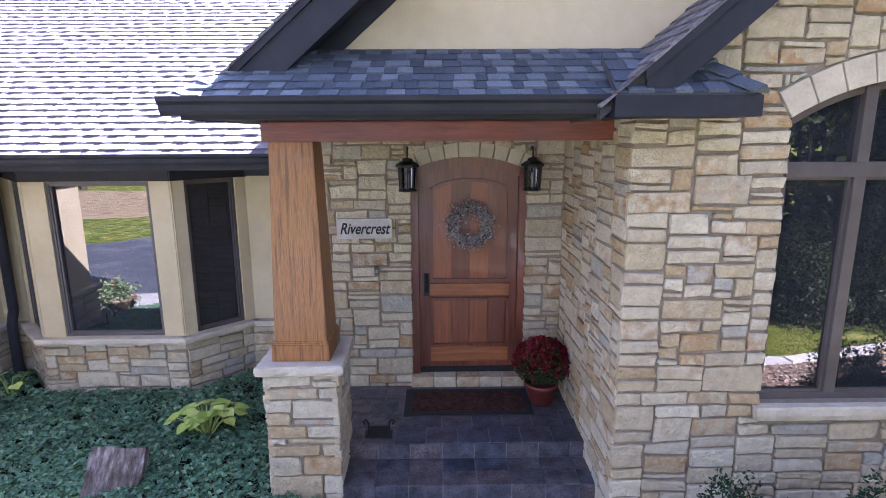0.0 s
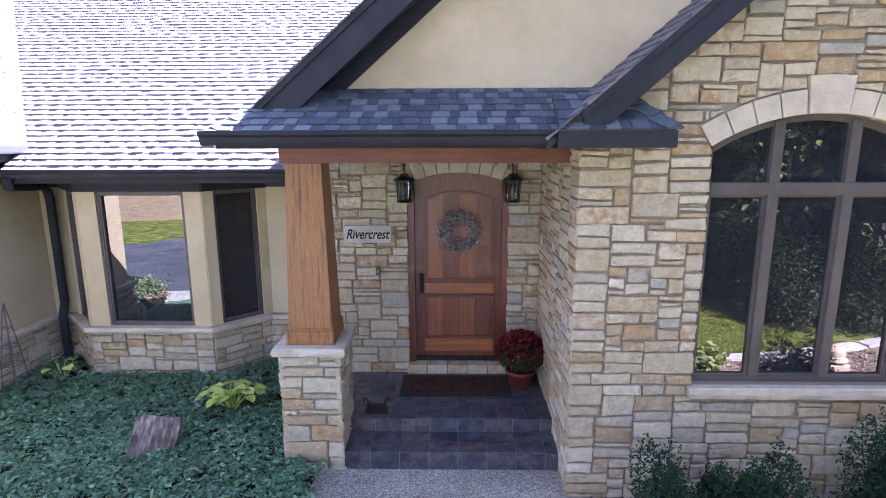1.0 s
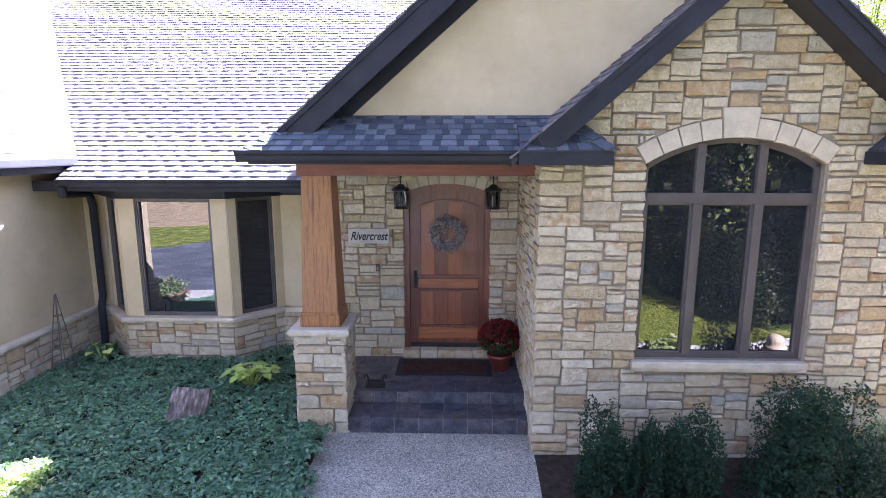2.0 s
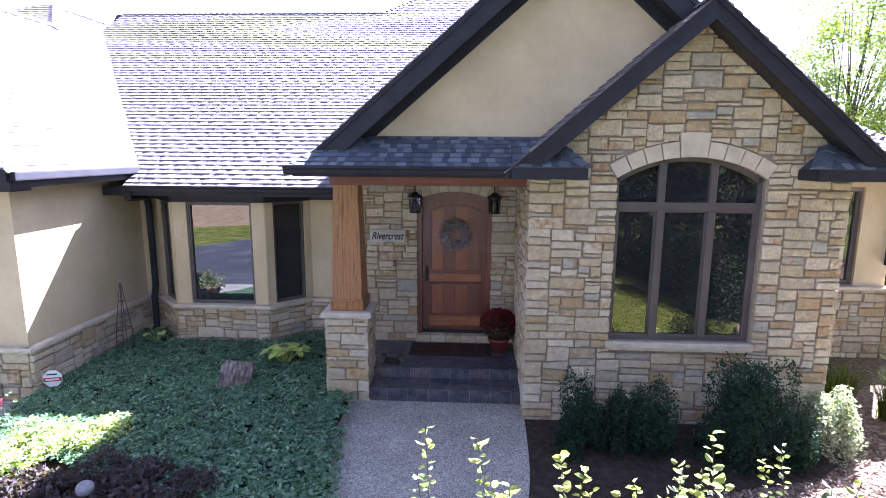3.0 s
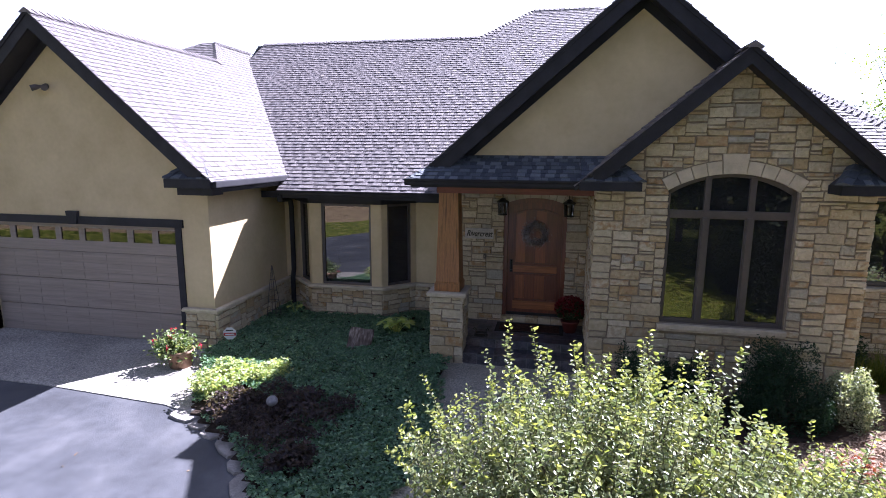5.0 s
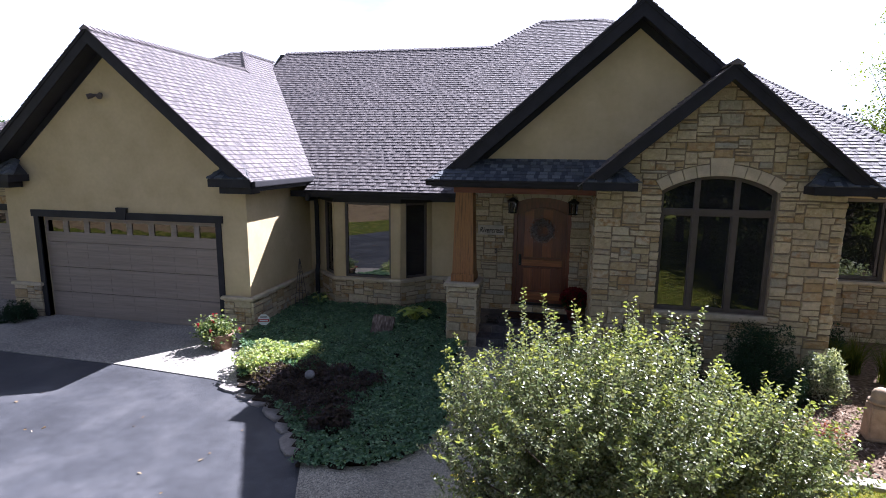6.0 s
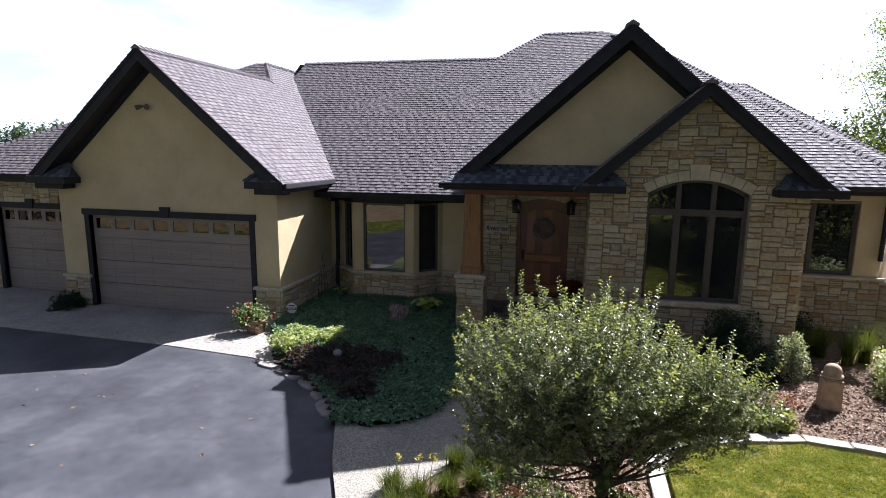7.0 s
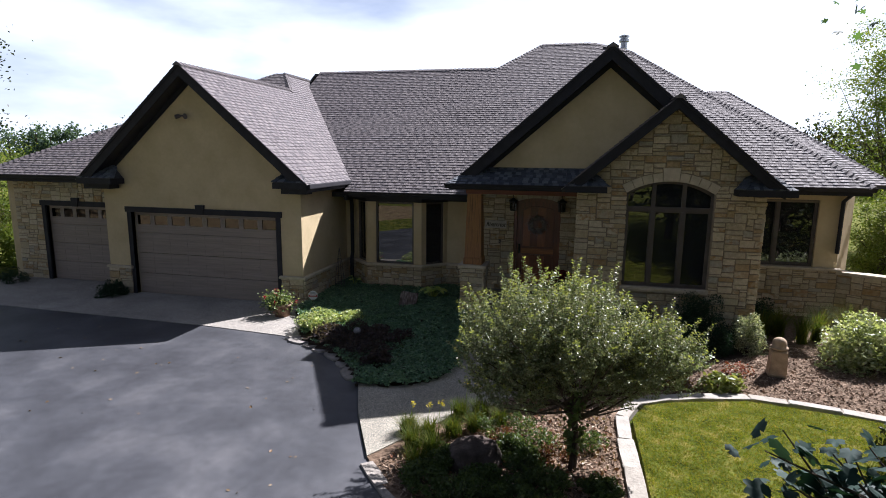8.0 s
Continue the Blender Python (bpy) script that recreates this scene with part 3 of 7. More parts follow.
def grow(name, points, size, mat, parent=None, label="", seed=1, slim=0.55, flat=0.35, droop=0.0, lift=0.0, way=None, oval=False):
    """Many single leaves: a folded blade of four corners at each point, turned at random. flat: 0 any way, 1 level."""
    rng = np.random.default_rng(seed)
    pts = np.asarray(points, dtype=float)
    n = len(pts)
    d = rng.normal(size=(n, 3)) if way is None else np.array(way, dtype=float)
    d[:, 2] = d[:, 2] * (1 - flat) - droop + lift
    d /= np.linalg.norm(d, axis=1)[:, None]
    r = rng.normal(size=(n, 3))
    r[:, 2] += 2.5 * flat
    s = np.cross(d, r)
    s /= np.linalg.norm(s, axis=1)[:, None] + 1e-9
    nrm = np.cross(s, d)
    ln = size * rng.uniform(0.6, 1.35, n)[:, None]
    wd = ln * slim * 0.5
    if oval:
        v = np.empty((n, 6, 3))
        v[:, 0] = pts - d * ln * 0.5
        v[:, 1] = pts - d * ln * 0.2 + s * wd + nrm * wd * 0.35
        v[:, 2] = pts + d * ln * 0.22 + s * wd * 0.85 + nrm * wd * 0.25
        v[:, 3] = pts + d * ln * 0.5 - nrm * wd * 0.3
        v[:, 4] = pts + d * ln * 0.22 - s * wd * 0.85 + nrm * wd * 0.25
        v[:, 5] = pts - d * ln * 0.2 - s * wd + nrm * wd * 0.35
        f = np.stack([np.arange(n) * 6 + k for k in (0, 1, 2, 3, 0, 3, 4, 5)], 1).reshape(-1, 4)
        me = bpy.data.meshes.new(name)
        me.from_pydata(v.reshape(-1, 3).tolist(), [], f.tolist())
        me.update()
        return finish(name, me, mat, parent, label)
    v = np.empty((n, 4, 3))
    v[:, 0] = pts - d * ln * 0.5
    v[:, 1] = pts + s * wd + nrm * wd * 0.3
    v[:, 2] = pts + d * ln * 0.5
    v[:, 3] = pts - s * wd + nrm * wd * 0.3
    f = np.arange(n * 4).reshape(n, 4)
    me = bpy.data.meshes.new(name)
    me.from_pydata(v.reshape(-1, 3).tolist(), [], f.tolist())
    me.update()
    return finish(name, me, mat, parent, label)

# ---------------------------------------------------------------- ground
PITCH = 0.86


def sheet(name, pts, z, mat, label, thick=0.03, category=""):
    bm = plated([(x, y, z) for x, y in pts], (0, 0, -thick))
    ob = part(name, bm, mat, None)
    return tagged(ob, label, category or name, kind="structure")


def smooth_line(pts, steps=6):
    """A rounded line through the points."""
    out = []
    for i in range(len(pts) - 1):
        p0, p1, p2, p3 = pts[max(i - 1, 0)], pts[i], pts[i + 1], pts[min(i + 2, len(pts) - 1)]
        for s in range(steps):
            t = s / steps
            out.append(tuple(0.5 * (2 * b + (c - a) * t + (2 * a - 5 * b + 4 * c - d) * t * t + (3 * b - a - 3 * c + d) * t ** 3) for a, b, c, d in zip(p0, p1, p2, p3)))
    out.append(tuple(pts[-1]))
    return out


ground = raw("ground", [(-900, -900, -0.06), (900, -900, -0.06), (900, 900, -0.06), (-900, 900, -0.06)], [(0, 1, 2, 3)], LAWN)
tagged(ground, "mown lawn running out to the woods", "ground", kind="structure")
BED_EDGE = smooth_line([(-5.2, 1.78), (-4.41, 1.54), (-3.5, 1.0), (-2.85, 0.3), (-2.42, -0.35), (-2.0, -1.4), (-1.37, -2.62), (-0.76, -3.42), (0.3, -4.7), (1.2, -6.5), (1.5, -9.0), (0.5, -14.0)])
driveway = sheet("driveway", [(-30, 2.2), (-13.9, 2.1), (-7.6, 1.98)] + BED_EDGE + [(-2.0, -18.0), (-4.0, -13.0), (-6.5, -9.4), (-8.7, -6.2), (-10.2, -4.1), (-14.0, -2.4), (-30, -1.6)], -0.015, ASPHALT, "dark sealed asphalt driveway with pale dusty patches")
bank = sheet("leafy_bank", [(-45, -7.5), (-20, -8.6), (-13.1, -9.7), (-10.6, -10.8), (-8.0, -14.5), (-6.5, -20), (-45, -24)], -0.045, LITTER, "bank strewn with dry tan leaves beyond the lawn", category="ground", thick=0.02)
apron = sheet("apron", [(-16.9, 5.2), (-16.9, 2.13), (-13.9, 2.104), (-7.6, 1.984), (-5.2, 1.784), (-4.6, 1.62), (-5.0, 2.6), (-5.85, 3.6), (-5.85, 4.4), (-12.0, 4.4), (-12.0, 5.2)], 0.0, CONCRETE,
              "pale exposed-aggregate concrete apron before the garage doors", category="pavement")
LEFT_WALK = smooth_line([(-1.22, 4.6), (-1.2, 3.7), (-1.02, 2.6), (-0.86, 1.5), (-1.0, 0.4), (-1.6, -0.25), (-2.42, -0.35)])
RIGHT_WALK = smooth_line([(1.36, 4.6), (1.36, 3.6), (1.25, 2.2), (0.85, 0.6), (0.1, -0.6), (-0.54, -1.3), (-1.37, -2.62)])
walkway = sheet("walkway", LEFT_WALK + [(-2.0, -1.4)] + RIGHT_WALK[::-1], 0.03, PATH_STONE, "grey exposed-aggregate concrete front path", category="pavement", thick=0.08)
mulch = sheet("planting_bed", RIGHT_WALK[::-1][0:1] + [(-0.76, -3.42), (0.3, -4.7), (1.2, -6.5), (1.6, -8.0), (2.3, -6.0), (2.3, -2.13), (2.2, -0.39), (2.5, 0.15), (3.01, 0.36), (4.37, 0.76), (5.85, 0.55), (9.0, -0.6), (14, -3), (16, 9), (1.33, 9), (1.36, 4.6)] + RIGHT_WALK[1:-1],
              0.012, MULCH, "planting bed of shredded brown bark mulch", category="bed", thick=0.1)


# ---------------------------------------------------------------- the house
house = tagged(anchor("house"), "cream stucco and limestone house with dark shingled gable roofs", "house")


def arc(cx, z0, half, rise, n=14):
    """Points of a flat arch from left to right."""
    R = (half * half + rise * rise) / (2 * rise)
    zc = z0 + rise - R
    a = math.asin(half / R)
    return [(cx + R * math.sin(-a + 2 * a * i / n), zc + R * math.cos(-a + 2 * a * i / n)) for i in range(n + 1)], R, zc, a


# front gable of stone with the arched window
WX0, WX1, WZ0, WZS, WRISE = 2.45, 4.32, 1.19, 3.37, 0.27
WCX = 3.385
top_arc, WR, WZC, WA = arc(WCX, WZS, (WX1 - WX0) / 2, WRISE)
GX, GZ = 3.36, 5.34          # top of the stone gable
FW0, FW1 = 1.36, 5.35
bm = bmesh.new()


def arched_wall(bm, y, thick, x0, x1, z0, ox0, ox1, oz0, arch_pts, top):
    """A wall face with an arched opening, in upright strips. top(x): the height of the wall there."""
    def strip(a, b, lo_a, lo_b):
        plate(bm, [(a, y, lo_a), (b, y, lo_b), (b, y, top(b)), (a, y, top(a))], (0, thick, 0))
    strip(x0, ox0, z0, z0)
    strip(ox1, x1, z0, z0)
    if oz0 > z0 + 0.01:
        box(bm, ox0, ox1, y, y + thick, z0, oz0)
    for p, q in zip(arch_pts, arch_pts[1:]):
        strip(p[0], q[0], p[1], q[1])
    bmesh.ops.remove_doubles(bm, verts=bm.verts, dist=0.0003)


arched_wall(bm, 4.035, 0.26, FW0, FW1, -0.05, WX0, WX1, WZ0, top_arc, lambda x: GZ - PITCH * abs(x - GX))
front_wall = part("stone_gable_wall", bm, MORTAR, house, "front gable wall of buff and grey split limestone")
zin = WR + 0.205


def front_keep(u, v):
    x, z = u + FW0 - 0.03, v - 0.05
    if WX0 < x < WX1 and WZ0 - 0.16 < z < WZS + 0.1:
        return False
    if WX0 - 0.03 < x < WX1 + 0.03 and WZ0 - 0.13 < z < WZ0:
        return False
    if abs(x - WCX) < 0.18 and 3.6 < z < 3.94:
        return False
    return not (math.hypot(x - WCX, z - WZC) < zin - 0.05 and abs(math.atan2(x - WCX, z - WZC)) < WA)


def front_trim(u, v):
    """Cut the stones that meet the arch along its back, and those that meet the keystone along its sides."""
    x, z = u + FW0 - 0.03, v - 0.05
    dx, dz = x - WCX, z - WZC
    d = math.hypot(dx, dz)
    if z < WZS - 0.1 or abs(math.atan2(dx, dz)) > WA + 0.2 or d > zin + 0.35:
        return []
    ux, uz = dx / d, dz / d
    cx0, cz0 = WCX - FW0 + 0.03, WZC + 0.05
    if abs(math.atan2(dx, dz)) > WA and d < zin + 0.06:
        nx, nz = math.cos(WA) * (1 if dx > 0 else -1), -math.sin(WA)
        return [(-nx, -nz, -0.012 - nx * cx0 - nz * cz0)]
    cuts = [(-ux, -uz, -(zin + 0.008) - ux * cx0 - uz * cz0)]
    if z < 3.94 and abs(dx) < 0.6:
        sgn = 1 if dx > 0 else -1
        cuts.append((-sgn, 0, -0.197 - sgn * cx0))
    return cuts


k = PITCH
stone_face(front_wall, (FW0 - 0.03, 4.035, -0.05), (1, 0, 0), (0, -1, 0), FW1 - FW0 + 0.06, GZ + 0.05, 11, front_keep,
           [(-k, 1, GZ + 0.05 - k * (GX - FW0 + 0.03)), (k, 1, GZ + 0.05 + k * (GX - FW0 + 0.03))], trim=front_trim)
arch_stones(front_wall, WCX, WZC, WR, -math.degrees(WA) - 0.3, math.degrees(WA) + 0.3, 9, 0.20, 4.035, 0.035, key=0.11, key_wide=1.62)
# the wall's flanks: into the porch, and towards the right
flank_l = part("porch_side_wall", boxes((1.361, 1.62, 4.296, 6.3, -0.05, 3.6)), MORTAR, house)
stone_face(flank_l, (1.361, 4.03, -0.05), (0, 1, 0), (-1, 0, 0), 2.05, 3.45, 12, proud=(0.014, 0.022))
flank_r = part("gable_side_wall", boxes((5.1, 5.349, 4.296, 7.0, -0.05, 3.6)), MORTAR, house)
stone_face(flank_r, (5.349, 4.0, -0.05), (0, 1, 0), (1, 0, 0), 2.9, 3.5, 13)

# entry wall with the arched door
DX0, DX1, DZ0, DZS, DRISE = -0.33, 0.95, 0.45, 2.89, 0.14
DCX = (DX0 + DX1) / 2
door_arc, DR, DZC, DA = arc(DCX, DZS, (DX1 - DX0) / 2, DRISE)
bm = bmesh.new()
arched_wall(bm, 6.07, 0.25, -1.62, 1.36, 0.0, DX0, DX1, 0.45, door_arc, lambda x: 3.5)
entry_wall = part("entry_wall", bm, MORTAR, house, "shaded limestone wall round the front door")


def entry_keep(u, v):
    x, z = u - 1.62, v + 0.38
    if DX0 < x < DX1 and z < DZS:
        return False
    return not (z > DZS - 0.1 and math.hypot(x - DCX, z - DZC) < DR + 0.13 and abs(x - DCX) < 0.75)


stone_face(entry_wall, (-1.62, 6.07, 0.38), (1, 0, 0), (0, -1, 0), 2.97, 3.0, 14, entry_keep)
arch_stones(entry_wall, DCX, DZC, DR, -math.degrees(DA) - 1.5, math.degrees(DA) + 1.5, 9, 0.155, 6.07, 0.035, key=0.004, key_wide=1.45)
for i in range(5):
    x0 = DX0 - 0.02 + i * 0.262
    part("sill_stone", boxes((x0 + 0.004, x0 + 0.258, 5.99, 6.2, 0.40, 0.525), bevel=0.012), STONE, entry_wall)

# stucco walls round the bay
main_wall = part("main_wall", boxes((-2.50, -1.62, 7.20, 7.45, -0.05, 3.6)), STUCCO, house, "cream stucco wall under the eave")
part("main_wall", boxes((-5.86, -5.48, 7.20, 7.45, -0.05, 3.6)), STUCCO, house)
entry_return = part("entry_return_wall", boxes((-1.66, -1.625, 6.08, 7.2, 0.0, 3.4)), MORTAR, house)
stone_face(entry_return, (-1.66, 6.08, 0.0), (0, 1, 0), (-1, 0, 0), 1.1, 3.3, 26)
BAY = [(-5.54, 7.16), (-4.90, 6.52), (-3.14, 6.52), (-2.48, 7.18)]


def bay_wall(p, q, win, seed, name):
    """One face of the bay: stone foot, cap, stucco round a tall window. win: the opening along the face, or None."""
    p, q = Vector((*p, 0)), Vector((*q, 0))
    d = (q - p).normalized()
    out = Vector((d.y, -d.x, 0))
    L = (q - p).length
    m = Matrix((d, -out, Vector((0, 0, 1)))).transposed().to_4x4()
    m.translation = p
    specs = [(0, L, 0.02, 0.2, -0.05, 0.775)]
    foot = part(name + "_foot", boxes(*specs, m=m), MORTAR, house)
    stone_face(foot, tuple(p + out * -0.02 + Vector((0, 0, 0.03))), tuple(d), tuple(out), L, 0.745, seed)
    cap = part("bay_cap", rough_slab(-0.03, L + 0.03, -0.075, 0.2, 0.775, 0.85, seed, m), CAST, house)
    z0, z1 = 0.852, 2.75
    if win:
        a, b = win
        bm = boxes((0, a, 0.03, 0.18, 0.85, 3.3), (b, L, 0.03, 0.18, 0.85, 3.3), (a, b, 0.03, 0.18, z1, 3.3), (a, b, 0.03, 0.18, 0.85, z0), m=m)
    else:
        bm = boxes((0, L, 0.03, 0.18, 0.85, 3.3), m=m)
    part("bay_wall", bm, STUCCO, house)
    part("bay_frieze", boxes((-0.012, L + 0.012, 0.0, 0.029, z1 + 0.004, 2.899), m=m), TRIM, house)
    if win:
        window("bay_window", m, a, b, z0, z1, bar=0.032, sash=0.022, glass=DARKPANE if name == "bay_right" else None)


def window(name, m, a, b, z0, z1, depth=0.06, bar=0.05, mullions=(), label="", glass=None, sash=0.03):
    """A bronze casement in an opening: m maps x along the wall, y inward, z up."""
    specs = [(a, a + bar, depth, depth + 0.07, z0, z1), (b - bar, b, depth, depth + 0.07, z0, z1),
             (a + bar, b - bar, depth, depth + 0.07, z0, z0 + bar), (a + bar, b - bar, depth, depth + 0.07, z1 - bar, z1)]
    fr = anchor(name)
    fr.parent = house
    fr["label"] = label or "bronze-clad window with dark reflecting glass"
    for s in specs:
        part("frame_bar", boxes(s, bevel=0.006, m=m), BRONZE, fr)
    xs = [a + bar] + [c for mu in mullions for c in (mu - bar * 0.7, mu + bar * 0.7)] + [b - bar]
    for mu in mullions:
        part("mullion", boxes((mu - bar * 0.7, mu + bar * 0.7, depth - 0.005, depth + 0.07, z0 + bar, z1 - bar), bevel=0.006, m=m), BRONZE, fr)
    for i in range(0, len(xs), 2):
        s0, s1 = xs[i], xs[i + 1]
        for s in ((s0, s0 + sash, depth + 0.015, depth + 0.06, z0 + bar, z1 - bar), (s1 - sash, s1, depth + 0.015, depth + 0.06, z0 + bar, z1 - bar),
                  (s0 + sash, s1 - sash, depth + 0.015, depth + 0.06, z0 + bar, z0 + bar + sash), (s0 + sash, s1 - sash, depth + 0.015, depth + 0.06, z1 - bar - sash, z1 - bar)):
            part("sash_bar", boxes(s, m=m), BRONZE, fr)
        g = part("pane", boxes((s0 + sash - 0.002, s1 - sash + 0.002, depth + 0.052, depth + 0.06, z0 + bar + sash - 0.002, z1 - bar - sash + 0.002), m=m), glass or GLASS, fr)
        g.visible_shadow = False
    return fr


bay_wall(BAY[0], BAY[1], (0.16, 0.75), 21, "bay_left")
bay_wall(BAY[1], BAY[2], (0.29, 1.50), 22, "bay_front")
bay_wall(BAY[2], BAY[3], (0.17, 0.795), 23, "bay_right")
part("bay_ceiling", plated([(-5.55, 7.2, 2.98), (-4.92, 6.55, 2.98), (-3.12, 6.55, 2.98), (-2.47, 7.2, 2.98)], (0, 0, 0.06)), SOFFIT, house)
for fx0, fx1, sd in ((-5.80, -5.50, 25), (-2.52, -1.66, 24)):
    foot = part("main_foot", boxes((fx0, fx1, 7.15, 7.199, -0.05, 0.775)), MORTAR, house)
    stone_face(foot, (fx0, 7.15, 0.03), (1, 0, 0), (0, -1, 0), fx1 - fx0, 0.745, sd)
    part("wall_frieze", boxes((fx0, fx1, 7.17, 7.199, 2.765, 2.899)), TRIM, house)
    part("wall_cap", boxes((fx0, fx1, 7.08, 7.199, 0.775, 0.85), bevel=0.01), CAST, house)

# the big window
m_front = Matrix.Translation((0, 4.06, 0))
bm = bmesh.new()
bar = 0.055
zt = 3.0
outer, R1, zc1, a1 = arc(WCX, WZS, (WX1 - WX0) / 2, WRISE)
inner = [(WCX + (x - WCX) * 0.94, z - bar) for x, z in outer]
for (p, q), (r, s) in zip(zip(outer, outer[1:]), zip(inner, inner[1:])):
    plate(bm, [(p[0], 4.1, p[1]), (q[0], 4.1, q[1]), (s[0], 4.1, s[1]), (r[0], 4.1, r[1])], (0, 0.08, 0))
box(bm, WX0, WX0 + bar, 4.1, 4.18, WZ0, WZS)
box(bm, WX1 - bar, WX1, 4.1, 4.18, WZ0, WZS)
box(bm, WX0 + bar, WX1 - bar, 4.1, 4.18, WZ0, WZ0 + bar)
big_window = part("arched_window", bm, BRONZE, house, "tall arched bronze window of three lights under a transom")
mull = (3.05, 3.70)
part("transom", boxes((WX0 + bar, WX1 - bar, 4.085, 4.17, zt - 0.055, zt + 0.055), bevel=0.008), BRONZE, big_window)
for mu in mull:
    part("mullion", boxes((mu - 0.045, mu + 0.045, 4.08, 4.175, WZ0 + bar, zt - 0.055), bevel=0.008), BRONZE, big_window)
    part("mullion", boxes((mu - 0.045, mu + 0.045, 4.08, 4.175, zt + 0.055, 3.585), bevel=0.008), BRONZE, big_window)
edges = [WX0 + bar, mull[0] - 0.045, mull[0] + 0.045, mull[1] - 0.045, mull[1] + 0.045, WX1 - bar]
for i in (0, 2, 4):
    s0, s1 = edges[i], edges[i + 1]
    part("sash", boxes((s0, s0 + 0.022, 4.11, 4.165, WZ0 + bar, zt - 0.055), (s1 - 0.022, s1, 4.11, 4.165, WZ0 + bar, zt - 0.055),
                       (s0 + 0.022, s1 - 0.022, 4.11, 4.165, WZ0 + bar, WZ0 + bar + 0.022), (s0 + 0.022, s1 - 0.022, 4.11, 4.165, zt - 0.077, zt - 0.055)), BRONZE, big_window)
    g = part("pane", boxes((s0 + 0.02, s1 - 0.02, 4.135, 4.143, WZ0 + bar + 0.02, zt - 0.075)), GLASS, big_window)
    g.visible_shadow = False
    pts = [(s0, zt + 0.055), (s1, zt + 0.055)]
    for f in (1, 0.75, 0.5, 0.25, 0):
        x = s0 + f * (s1 - s0)
        pts.append((x, WZC + math.sqrt(max(0.01, (WR - 0.05) ** 2 - (x - WCX) ** 2))))
    g = part("pane", plated([(x, 4.135, z) for x, z in pts], (0, 0.008, 0)), GLASS, big_window)
    g.visible_shadow = False
part("window_sill", rough_slab(WX0 - 0.03, WX1 + 0.03, 3.955, 4.12, WZ0 - 0.115, WZ0 - 0.004, 3), CAST, big_window)

# rooms behind the glass, kept dark by the closed house
part("interior_wall", boxes((-16.0, 8.0, 10.8, 10.95, 0.0, 3.4), (1.7, 5.0, 4.3, 10.7, 0.30, 0.36), (-5.5, 1.3, 7.3, 10.7, 0.30, 0.36)), INSIDE, house)
part("interior_ceiling", boxes((-5.8, 8.0, 6.9, 10.7, 3.05, 3.1)), INSIDE, house)

# garage
GX0, GX1, GY = -12.2, -5.86, 4.18
OX0, OX1, OZ = -11.30, -6.62, 2.44
GR, GAZ = -9.02, 6.40
part("garage_front_wall", plated([(GX0, GY, -0.05), (OX0, GY, -0.05), (OX0, GY, OZ), (OX1, GY, OZ), (OX1, GY, -0.05), (GX1, GY, -0.05), (GX1, GY, GAZ - PITCH * (GX1 - GR)), (GR, GY, GAZ), (GX0, GY, GAZ - PITCH * (GR - GX0))], (0, 0.25, 0)), STUCCO, house, "cream stucco garage gable")
part("garage_side_wall", boxes((-6.11, -5.861, 4.431, 7.4, -0.05, 3.5)), STUCCO, house, "cream stucco garage side, half in sun")
for x0, x1, sd in ((GX0, OX0 - 0.12, 31), (OX1 + 0.12, GX1 + 0.02, 32)):
    f = part("garage_foot", boxes((x0 + 0.02, x1 - 0.02, 4.13, 4.179, -0.05, 0.76)), MORTAR, house)
    stone_face(f, (x0, 4.13, 0.0), (1, 0, 0), (0, -1, 0), x1 - x0 + 0.01, 0.76, sd)
    part("garage_cap", rough_slab(x0 - 0.03, x1 + 0.06, 4.06, 4.179, 0.76, 0.835, sd), CAST, house)
f = part("garage_side_foot", boxes((-5.859, -5.81, 4.15, 7.2, -0.05, 0.76)), MORTAR, house)
stone_face(f, (-5.81, 4.12, 0.0), (0, 1, 0), (1, 0, 0), 3.06, 0.76, 33)
part("garage_side_cap", rough_slab(-5.859, -5.74, 4.062, 7.16, 0.76, 0.835, 8), CAST, house)


